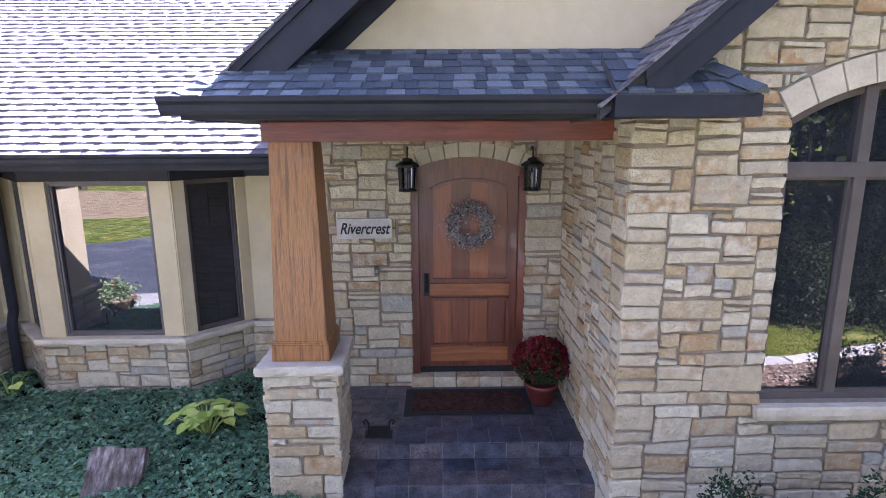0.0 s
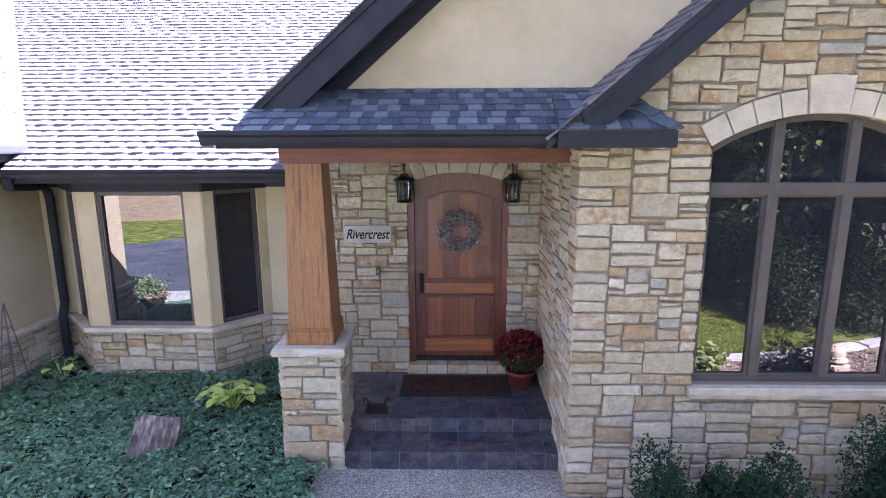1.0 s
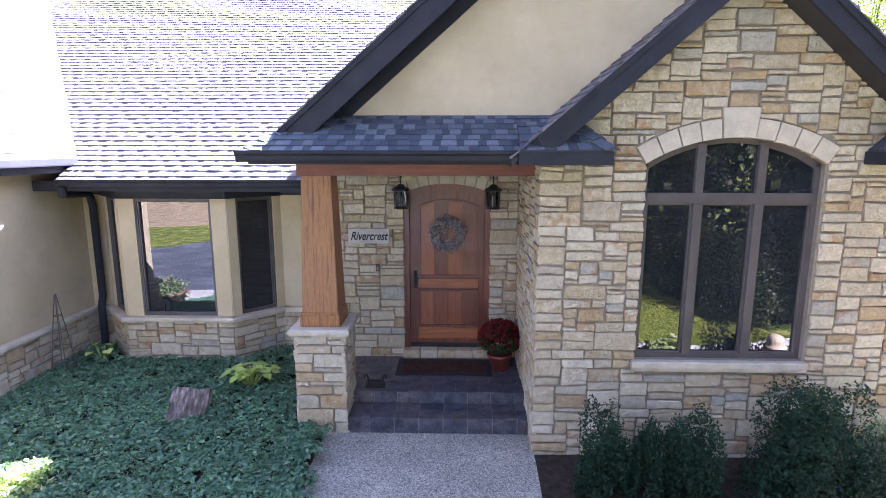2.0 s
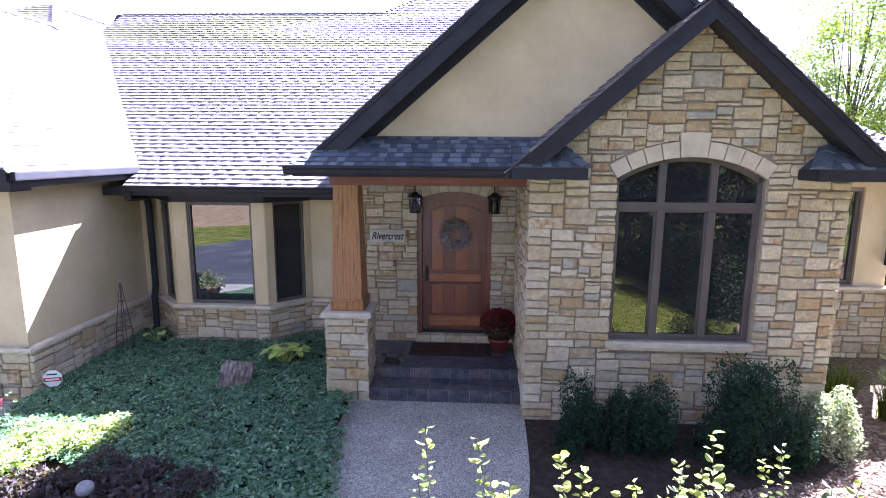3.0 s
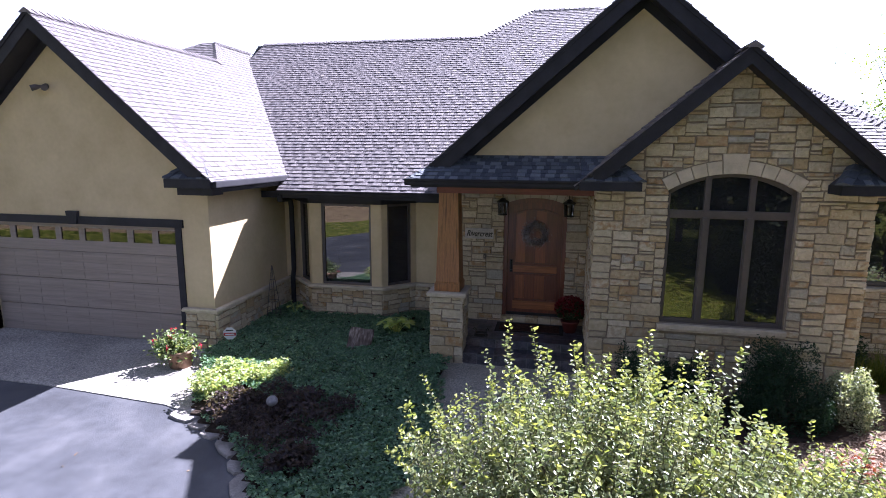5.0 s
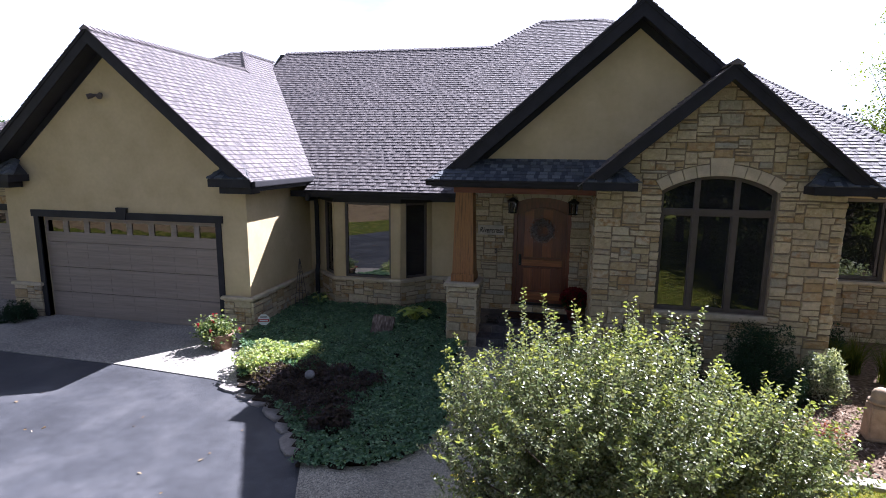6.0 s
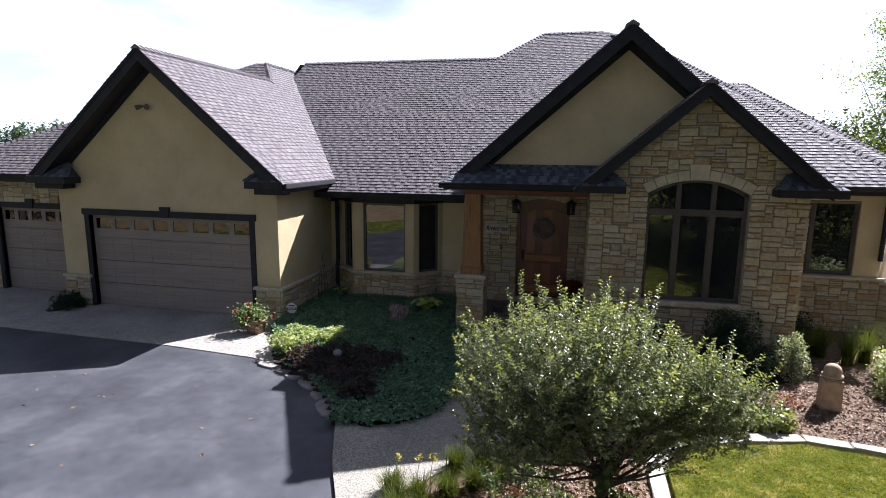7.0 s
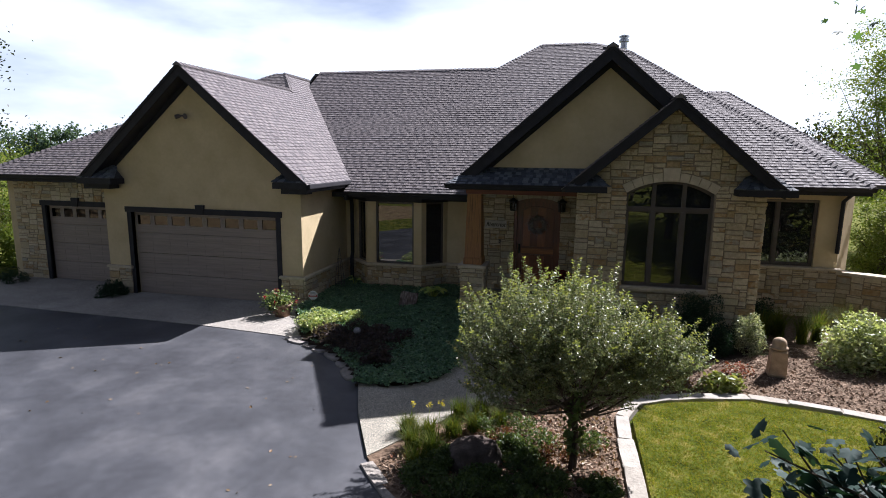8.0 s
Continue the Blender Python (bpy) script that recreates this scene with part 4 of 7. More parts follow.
def garage_door(x0, x1, y, z1, panes, label):
    """A sectional door of four panels, the top one glazed, in a dark casing."""
    bm = boxes((x0 - 0.14, x0, y - 0.03, y + 0.12, 0.0, z1), (x1, x1 + 0.14, y - 0.03, y + 0.12, 0.0, z1), (x0 - 0.19, x1 + 0.19, y - 0.045, y + 0.12, z1, z1 + 0.16), bevel=0.008)
    case = part("garage_door", bm, TRIM, house, label)
    part("keystone", plated([((x0 + x1) / 2 + a, y - 0.075, z) for a, z in ((-0.10, z1 + 0.0), (0.10, z1 + 0.0), (0.14, z1 + 0.27), (-0.14, z1 + 0.27))], (0, 0.07, 0)), TRIM, case)
    n = 4
    for i in range(n):
        za, zb = z1 * i / n, z1 * (i + 1) / n
        if i < n - 1:
            bm = boxes((x0, x1, y + 0.13, y + 0.17, za + 0.006, zb - 0.004), bevel=0.01)
            for s in (0.33, 0.66):
                box(bm, x0 + 0.02, x1 - 0.02, y + 0.126, y + 0.14, za + (zb - za) * s - 0.006, za + (zb - za) * s + 0.006)
            leaf = part("door_panel", bm, GARAGE, case)
            w = (x1 - x0) / panes
            for k2 in range(panes):
                for s in (0.05, 0.38, 0.71):
                    part("raised_panel", boxes((x0 + k2 * w + 0.03, x0 + (k2 + 1) * w - 0.03, y + 0.125, y + 0.1305, za + (zb - za) * s + 0.012, za + (zb - za) * (s + 0.24)), bevel=0.004), GARAGE, leaf)
        else:
            w = (x1 - x0) / panes
            zs, ze = za + 0.24, zb - 0.10
            specs = [(x0, x1, y + 0.13, y + 0.17, za + 0.006, zs), (x0, x1, y + 0.13, y + 0.17, ze, zb)]
            for k2 in range(panes + 1):
                c = x0 + k2 * w
                specs.append((max(x0, c - 0.07), min(x1, c + 0.07), y + 0.13, y + 0.17, zs, ze))
            part("door_panel", boxes(*specs), GARAGE, case)
            for k2 in range(panes):
                g = part("pane", boxes((x0 + k2 * w + 0.068, x0 + (k2 + 1) * w - 0.068, y + 0.15, y + 0.156, zs - 0.002, ze + 0.002)), GARAGEPANE, case)
                g.visible_shadow = False
    return case


garage_door(OX0, OX1, GY, OZ, 8, "wide taupe sectional garage door with a row of small panes")

# third garage, set back, of stone
TY = 5.0
f = part("third_garage_wall", boxes((-16.6, -15.35, TY + 0.03, TY + 0.28, -0.05, 3.4), (-12.9, -12.2, TY + 0.03, TY + 0.28, -0.05, 3.4), (-15.35, -12.9, TY + 0.03, TY + 0.28, OZ, 3.4)), MORTAR, house)
stone_face(f, (-16.6, TY + 0.03, 0.0), (1, 0, 0), (0, -1, 0), 4.4, 3.4, 34, lambda u, v: not (1.1 < u < 3.85 and v < OZ + 0.15))
garage_door(-15.35, -12.9, TY, OZ, 5, "single taupe sectional garage door with small panes")
part("third_garage_side", boxes((-16.85, -16.6, TY + 0.03, 12, -0.05, 3.4)), STUCCO, house)
part("garage_left_wall", boxes((-12.2, -11.95, 4.431, 5.03, -0.05, 3.4)), STUCCO, house)

# right wing
RY = 6.85
rwm = Matrix.Translation((0, RY, 0))
part("right_wing_wall", boxes((5.36, 5.6, RY, RY + 0.25, 1.35, 3.4), (7.5, 8.05, RY, RY + 0.25, 1.35, 3.4), (5.6, 7.5, RY, RY + 0.25, 3.12, 3.4)), STUCCO, house)
window("wing_window", rwm, 5.6, 7.5, 1.36, 3.12, mullions=(6.55,))
f = part("right_wing_foot", boxes((5.36, 8.08, RY - 0.05, RY + 0.2, -0.05, 1.28)), MORTAR, house)
stone_face(f, (5.36, RY - 0.05, 0.0), (1, 0, 0), (0, -1, 0), 2.72, 1.28, 35)
part("right_wing_cap", rough_slab(5.36, 8.15, RY - 0.13, RY + 0.1, 1.28, 1.35, 9), CAST, house)
part("right_wing_side", plated([(8.05, RY, -0.05), (8.75, RY + 1.1, -0.05), (8.75, RY + 1.1, 3.4), (8.05, RY, 3.4)], (-0.2, 0.1, 0)), STUCCO, house)
part("rear_wall", boxes((-16.6, 8.8, 19.0, 19.3, -0.05, 3.5), (8.5, 8.75, 7.95, 19.0, -0.05, 3.5), (-16.85, -16.6, 12.0, 19.0, -0.05, 3.5)), STUCCO, house)
low = part("garden_wall", plated([(8.08, 6.8, -0.05), (10.2, 5.6, -0.05), (10.2, 5.6, 1.2), (8.08, 6.8, 1.2)], (0.1, 0.25, 0)), MORTAR, house)
stone_face(low, (8.08, 6.8, 0.0), Vector((2.12, -1.2, 0)).normalized(), Vector((-1.2, -2.12, 0)).normalized(), 2.43, 1.2, 36)
part("garden_wall_cap", plated([(8.02, 6.73, 1.205), (10.25, 5.48, 1.205), (10.4, 5.8, 1.205), (8.1, 7.1, 1.205)], (0, 0, 0.08)), CAST, house)

# ---------------------------------------------------------------- roofs
MS = 0.637
ME_Y, ME_Z = 6.05, 3.07


def main_z(y):
    return ME_Z + MS * (y - ME_Y)


def slope_len(y):
    return (y - ME_Y) * math.hypot(1, MS)


def right_z(y):
    return 3.48 + 0.6 * (y - 6.33)


def main_outline(pts):
    return [(x, slope_len(y)) for x, y in pts]


main_roof = roof_slab("main_roof", [(-5.06, ME_Y, ME_Z), (-1.35, ME_Y, ME_Z), (1.93, 11.5, main_z(11.5)), (1.93, 13.07, main_z(13.07)), (-9.45, 13.07, main_z(13.07)), (-9.45, 11.94, main_z(11.94))], house, label="broad front roof slope of weathered grey-brown shingles")
roof_slab("main_roof", [(-5.42, ME_Y, ME_Z), (-5.06, ME_Y, ME_Z), (-5.42, 6.50, main_z(6.50))], house)
roof_slab("main_roof", [(-1.86, 13.07, main_z(13.07)), (1.93, 13.07, main_z(13.07)), (1.93, 14.82, main_z(14.82)), (1.7, 14.9, main_z(14.9)), (-0.3, 14.9, main_z(14.9))], house)
right_roof = roof_slab("main_roof", [(1.93, 11.5, right_z(11.5)), (5.6, 6.33, right_z(6.33)), (8.45, 6.33, right_z(6.33)), (3.1, 14.3, right_z(14.3)), (1.93, 14.82, right_z(14.82))], house)
up = (0, 1, MS)
lay_shingles(main_roof, (0, ME_Y, ME_Z), (1, 0, 0), up, main_outline([(-5.06, ME_Y - 0.03), (-1.3, ME_Y - 0.03), (2.1, 11.8), (2.1, 13.07), (-9.45, 13.07), (-9.45, 11.94)]), 41)
lay_shingles(main_roof, (0, ME_Y, ME_Z), (1, 0, 0), up, main_outline([(-5.42, ME_Y - 0.03), (-5.06, ME_Y - 0.03), (-5.42, 6.50)]), 47)
lay_shingles(main_roof, (0, ME_Y, ME_Z), (1, 0, 0), up, main_outline([(-1.86, 13.05), (2.1, 13.05), (2.1, 14.8), (1.7, 14.9), (-0.3, 14.9)]), 42)
rl = math.hypot(1, 0.6)
lay_shingles(right_roof, (0, 6.33, right_z(6.33)), (1, 0, 0), (0, 1, 0.6), [(x, (y - 6.33) * rl) for x, y in ((2.0, 11.4), (5.6, 6.3), (8.47, 6.3), (3.1, 14.3), (2.0, 14.8))], 43)
cap_ridge(main_roof, (-9.45, 13.07, main_z(13.07)), (-1.86, 13.07, main_z(13.07)), 1)
cap_ridge(main_roof, (-1.86, 13.07, main_z(13.07)), (-0.3, 14.9, main_z(14.9)), 1)
cap_ridge(main_roof, (-0.3, 14.9, main_z(14.9)), (1.7, 14.9, main_z(14.9)), 1)
cap_ridge(right_roof, (3.1, 14.3, right_z(14.3)), (1.7, 14.9, main_z(14.9)), 1)
cap_ridge(right_roof, (8.45, 6.33, right_z(6.33)), (3.1, 14.3, right_z(14.3)), 1, 0.15)
# the slopes behind, that close the roof
R1, R2 = main_z(13.07) - 0.03, main_z(14.9) - 0.03
part("rear_roof", plated([(-9.7, 13.07, R1), (-1.86, 13.07, R1), (-1.86, 19.4, 3.4), (-17.4, 19.4, 3.4)], (0, 0, -0.1)), UNDERLAY, house)
part("rear_roof", plated([(-1.86, 13.07, R1), (-0.3, 14.9, R2), (-1.86, 19.4, 3.4)], (0, 0, -0.1)), UNDERLAY, house)
part("rear_roof", plated([(-0.3, 14.9, R2), (1.7, 14.9, R2), (3.0, 19.4, 3.4), (-1.86, 19.4, 3.4)], (0, 0, -0.1)), UNDERLAY, house)
part("rear_roof", plated([(1.7, 14.9, R2), (3.1, 14.3, right_z(14.3) - 0.03), (8.6, 19.4, 3.4), (3.0, 19.4, 3.4)], (0, 0, -0.1)), UNDERLAY, house)
part("right_roof", plated([(8.43, 6.33, right_z(6.33) - 0.03), (9.2, 19.4, 3.4), (3.1, 14.3, right_z(14.3) - 0.03)], (0, 0, -0.1)), UNDERLAY, house)
wing = roof_slab("wing_roof", [(8.3, 8.7, 3.45), (10.07, 8.7, 3.45), (6.9, 15.0, 6.73), (6.2, 15.0, 6.73)], house)
wl_up = Vector((0, 6.3, 3.28))
lay_shingles(wing, (0, 8.7, 3.45), (1, 0, 0), wl_up, [(7.4, 0), (10.07, 0), (6.9, wl_up.length), (6.2, wl_up.length)], 44)
cap_ridge(wing, (10.07, 8.7, 3.45), (6.9, 15.0, 6.73), 1)
cap_ridge(wing, (6.2, 15.0, 6.73), (6.9, 15.0, 6.73), 1)


def gable_roof(name, ridge_x, ridge_z, y0, yl, yr, reach_l, reach_r, seed, label, rear_l=None, rear_r=None):
    """Two slopes from a ridge that runs back from y0. reach: how far each slope comes down, in plan; yl, yr: (at the eave, at the ridge) where they end behind."""
    run = math.hypot(1, PITCH)
    made = []
    for side, reach, (ye, yt) in ((-1, reach_l, yl), (1, reach_r, yr)):
        ze = ridge_z - PITCH * reach
        xe = ridge_x + side * reach
        slab = roof_slab(name, [(ridge_x, y0 + 0.04, ridge_z), (xe, y0 + 0.04, ze), (xe, ye, ze), (ridge_x, yt, ridge_z)], house, 0.09, label)
        lay_shingles(slab, (xe, 0, ze), (0, 1, 0), (-side, 0, PITCH), [(y0 - 0.03, -0.02), (ye, -0.02), (yt, reach * run), (y0 - 0.03, reach * run)], seed + side)
        made.append(slab)
    cap_ridge(made[0], (ridge_x, y0 - 0.04, ridge_z), (ridge_x, yl[1], ridge_z), 1)
    return made


def rake(name, ridge_x, ridge_z, y, x_end, wall_y, depth=0.24, frieze=True):
    """The dark board along a gable's edge and the soffit behind it, on one side."""
    s = 1 if x_end > ridge_x else -1
    ze = ridge_z - PITCH * abs(x_end - ridge_x)
    drop = depth / math.cos(math.atan(PITCH))
    board = part(name, plated([(ridge_x, y, ridge_z - 0.02), (x_end, y, ze - 0.02), (x_end, y, ze - 0.02 - drop * 0.75), (x_end - s * 0.16, y, ze - drop + 0.11), (ridge_x, y, ridge_z - drop)], (0, 0.035, 0)), TRIM, house)
    part("rake_trim", plated([(ridge_x, y - 0.02, ridge_z + 0.012), (x_end + s * 0.02, y - 0.02, ze - 0.005), (x_end + s * 0.02, y - 0.02, ze - 0.085), (ridge_x, y - 0.02, ridge_z - 0.075)], (0, 0.019, 0)), TRIM, board)
    part("rake_soffit", plated([(ridge_x, y + 0.036, ridge_z - drop + 0.05), (x_end - s * 0.1, y + 0.036, ze + 0.08 - drop + 0.05), (x_end - s * 0.1, wall_y + 0.05, ze + 0.08 - drop + 0.05), (ridge_x, wall_y + 0.05, ridge_z - drop + 0.05)], (0, 0, 0.03)), SOFFIT, board)
    if frieze:
        part("frieze", plated([(ridge_x, wall_y - 0.03, ridge_z - drop + 0.05), (x_end - s * 0.1, wall_y - 0.03, ze + 0.08 - drop + 0.05), (x_end - s * 0.1, wall_y - 0.03, ze + 0.08 - drop - 0.12), (ridge_x, wall_y - 0.03, ridge_z - drop - 0.12)], (0, 0.028, 0)), TRIM, board)
    return board


# big gable over the porch
BX, BZ, BY = 1.95, 6.63, 4.02
gable_roof("porch_gable_roof", BX, BZ, BY, (6.4, 11.55), (6.4, 11.55), 3.67, 3.67, 50, "steep shingled gable roof over the entrance")
rake("porch_rake", BX, BZ, BY, -1.44, 4.42)
rake("porch_rake", BX, BZ, BY, 3.4, 4.42)
part("porch_gable_wall", plated([(-1.2, 4.42, 3.41), (1.4, 4.42, 3.41), (3.4, 4.42, 3.41), (3.4, 4.42, BZ - 0.12 - PITCH * 1.45), (BX, 4.42, BZ - 0.1), (-1.2, 4.42, BZ - 0.1 - PITCH * 3.15)], (0, 0.2, 0)), STUCCO, house, "cream stucco gable above the porch")
# stone gable
SX, SZ, SY = 3.36, 5.47, 3.62
gable_roof("stone_gable_roof", SX, SZ, SY, (5.0, 8.0), (6.5, 9.9), 2.36, 2.36, 54, "shingled roof of the stone gable")
rake("stone_gable_rake", SX, SZ, SY, 1.27, 4.0, 0.20, False)
rake("stone_gable_rake", SX, SZ, SY, 5.6, 4.0, 0.20, False)
# garage gable
AZ = 6.48
garage_roofs = gable_roof("garage_roof", GR, AZ, 3.70, (8.2, 9.7), (6.60, 11.45), 3.6, 3.6, 58, "steep shingled garage roof, sunlit on one side")
rake("garage_rake", GR, AZ, 3.70, -5.62, GY)
rake("garage_rake", GR, AZ, 3.70, -12.42, GY)
# higher ridge behind the garage, and the hipped slope over the third garage
run = math.hypot(1, PITCH)
back = roof_slab("garage_rear_roof", [(-8.9, 9.4, 6.38), (-8.9, 11.7, 6.38), (-9.86, 12.75, 7.206), (-9.86, 10.78, 7.206)], house)
lay_shingles(back, (-8.9, 0, 6.38), (0, 1, 0), (-1, 0, PITCH), [(9.4, 0), (11.5, 0), (12.75, 0.96 * run), (10.78, 0.96 * run)], 62)
cap_ridge(back, (-9.86, 10.78, 7.206), (-9.86, 12.9, 7.206), 1)
cap_ridge(back, (-8.9, 9.4, 6.38), (-9.86, 10.78, 7.206), 1)
hip = roof_slab("third_garage_roof", [(-17.4, 4.5, 3.44), (-12.2, 4.5, 3.44), (-8.9, 8.5, 5.84), (-8.9, 9.4, 6.38), (-9.86, 10.78, 7.206), (-10.15, 10.78, 7.206)], house)
hip_up = Vector((0, 1, 0.6))
hl = hip_up.length
lay_shingles(hip, (0, 4.5, 3.44), (1, 0, 0), hip_up, [(-17.42, -0.02), (-12.2, -0.02), (-8.9, 4.0 * hl), (-8.9, 4.9 * hl), (-9.86, 6.28 * hl), (-10.15, 6.28 * hl)], 63)
cap_ridge(hip, (-17.4, 4.5, 3.44), (-10.15, 10.78, 7.206), 1)
part("left_roof", plated([(-17.4, 4.5, 3.40), (-10.15, 10.78, 7.15), (-9.9, 13.0, 7.15), (-17.4, 19.4, 3.4)], (0, 0, -0.1)), UNDERLAY, house)

# skirt roof before the porch gable, with its returns
SKY0, SKZ0, SKZ1 = 3.68, 3.505, 3.885
sk_up = Vector((0, 4.42 - SKY0, SKZ1 - SKZ0))
skirt = roof_slab("porch_skirt_roof", [(-1.75, SKY0, SKZ0), (1.15, SKY0, SKZ0), (1.5, 4.42, SKZ1), (-1.2, 4.42, SKZ1)], house, 0.06, "low shingled skirt roof across the porch front")
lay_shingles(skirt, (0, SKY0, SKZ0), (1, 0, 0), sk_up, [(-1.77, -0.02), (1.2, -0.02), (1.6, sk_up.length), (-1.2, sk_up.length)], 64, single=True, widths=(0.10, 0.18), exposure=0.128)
cap_ridge(skirt, (-1.69, SKY0 + 0.05, SKZ0 - 0.01), (-1.36, 4.15, 3.725), 1, 0.09, 0.03, SHINGLE_ONE)
end = roof_slab("skirt_end_roof", [(-1.75, SKY0, SKZ0), (-1.2, 4.42, SKZ1), (-1.2, 6.8, SKZ1), (-1.72, 6.8, SKZ0)], house, 0.06)
lay_shingles(end, (-1.74, 0, SKZ0), (0, 1, 0), Vector((0.54, 0, SKZ1 - SKZ0)), [(SKY0, 0), (6.6, 0), (6.9, 0.66), (4.42, 0.66)], 65)


def return_roof(x0, x1, y0, y1, hip_right, seed, z0=3.51, drop=0.145, lean=0.0):
    """The small hipped roof return at the foot of a gable, on its dark fascia."""
    z1 = z0 + (y1 - y0) * 0.72
    inset = 0.30
    pts = [(x0, y0, z0), (x1, y0, z0), (x1 - inset, y1, z1), (x0 + lean, y1, z1)] if hip_right else [(x0, y0, z0), (x1, y0, z0), (x1 - lean, y1, z1), (x0 + inset, y1, z1)]
    slab = roof_slab("return_roof", pts, house, 0.05)
    u = Vector((0, y1 - y0, z1 - z0))
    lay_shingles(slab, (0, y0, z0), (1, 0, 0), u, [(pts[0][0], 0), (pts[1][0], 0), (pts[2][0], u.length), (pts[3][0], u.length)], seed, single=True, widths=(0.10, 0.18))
    if hip_right:
        roof_slab("return_roof", [(x1, y0, z0), (x1, y1, z0), (x1 - inset, y1, z1)], house, 0.05)
        cap_ridge(slab, (x1, y0, z0), (x1 - inset, y1, z1), 1, 0.10, 0.04, SHINGLE_ONE)
    else:
        roof_slab("return_roof", [(x0, y0, z0), (x0 + inset, y1, z1), (x0, y1, z0)], house, 0.05)
        cap_ridge(slab, (x0, y0, z0), (x0 + inset, y1, z1), 1, 0.10, 0.04, SHINGLE_ONE)
    part("return_fascia", boxes((x0 - 0.012, x1 + 0.012, y0 - 0.012, y1 + 0.02, z0 - drop, z0 - 0.012), bevel=0.006), TRIM, house)


return_roof(1.08, 1.98, 3.60, 3.99, True, 66)
return_roof(4.70, 5.82, 3.60, 3.99, False, 67, lean=0.34)
return_roof(-6.38, -5.44, 3.68, 4.15, False, 68, 3.43, 0.17, 0.42)
part("return_frieze", boxes((-6.22, -5.50, 3.80, 4.15, 3.12, 3.262)), TRIM, house)
return_roof(-12.60, -11.45, 3.68, 4.15, True, 69, 3.43, 0.17, 0.42)
part("return_frieze", boxes((-12.5, -11.62, 3.80, 4.15, 3.12, 3.262)), TRIM, house)

# fascias, gutters and soffits
part("porch_fascia", boxes((-1.68, 1.05, 3.741, 3.78, 3.365, 3.49)), TRIM, house)


def gutter(x0, x1, y, z, name="gutter"):
    """A K-style gutter along x: ogee front on a box."""
    prof = [(0, 0), (0, -0.11), (-0.06, -0.115), (-0.075, -0.09), (-0.085, -0.05), (-0.11, -0.03), (-0.115, 0.0), (-0.105, 0.0), (-0.10, -0.022), (-0.075, -0.042), (-0.06, -0.10), (-0.012, -0.098), (-0.012, 0)]
    return part(name, plated([(x0, y + a, z + b) for a, b in prof], (x1 - x0, 0, 0)), TRIM, house)


gutter(-1.78, 1.06, 3.74, 3.505)
gutter(-5.42, -1.36, 6.11, 3.08)
gutter(5.6, 8.5, 6.40, 3.48)
gutter(-17.4, -12.55, 4.56, 3.43)
part("main_fascia", boxes((-5.84, -1.4, 6.112, 6.14, 2.90, 3.05)), TRIM, house)
part("main_soffit", boxes((-5.84, -1.4, 6.14, 7.22, 2.90, 2.93)), SOFFIT, house)
part("porch_soffit", boxes((-1.68, 1.33, 3.78, 6.06, 3.37, 3.395)), SOFFIT, house)
part("porch_end_fascia", boxes((-1.70, -1.67, 3.78, 6.1, 3.365, 3.49)), TRIM, house)
part("garage_eave_fascia", boxes((-5.47, -5.44, 3.74, 6.7, 3.17, 3.36)), TRIM, house)
part("garage_eave_soffit", boxes((-5.86, -5.47, 3.9, 6.7, 3.18, 3.21)), SOFFIT, house)
part("garage_gutter", boxes((-5.44, -5.34, 3.72, 6.7, 3.27, 3.39), bevel=0.02), TRIM, house)
part("right_fascia", boxes((5.36, 8.45, 6.41, 6.44, 3.27, 3.45)), TRIM, house)
part("right_soffit", boxes((5.36, 8.45, 6.44, 6.86, 3.28, 3.31)), SOFFIT, house)
part("third_fascia", boxes((-17.3, -12.2, 4.57, 4.6, 3.22, 3.42)), TRIM, house)
part("third_soffit", boxes((-17.3, -12.2, 4.6, 5.0, 3.24, 3.27)), SOFFIT, house)
bm = bmesh.new()
tube(bm, [(-5.36, 6.06, 2.98), (-5.38, 6.08, 2.86), (-5.57, 6.92, 2.80), (-5.60, 7.02, 2.72), (-5.60, 7.05, 2.6), (-5.60, 7.05, 1.05), (-5.60, 6.98, 0.86), (-5.60, 6.98, 0.05)], 0.06, 10)
part("downspout", bm, TRIM, house)
bm = bmesh.new()
tube(bm, [(8.05, 6.5, 3.3), (8.0, 6.78, 3.1), (8.0, 6.78, 1.75)], 0.05, 8)
part("downspout", bm, TRIM, house)
bm = bmesh.new()
lathe(bm, [(0.13, 0), (0.13, 0.25), (0.2, 0.27), (0.2, 0.36), (0.15, 0.38), (0.15, 0.44), (0.2, 0.46), (0.2, 0.5), (0.05, 0.56)], 2.95, 15.2, 8.50)
part("flue", bm, material("galvanised", [(0.35, 0.36, 0.37), (0.45, 0.46, 0.47)], rough=0.35, metal=0.8, bump=0.05), house, "galvanised flue cap")

# ---------------------------------------------------------------- porch
steps = part("porch_steps", boxes((-0.93, 1.36, 4.43, 4.83, -0.05, 0.225), (-1.62, 1.36, 4.83, 6.08, -0.05, 0.39), (-1.62, -0.93, 5.02, 4.831, -0.05, 0.385)), GROUT, house, "slate-tiled porch floor and steps")


def tile(x0, x1, y0, y1, z0, z1):
    part("floor_tile", boxes((x0, x1, y0, y1, z0, z1), bevel=0.003), SLATE, steps)


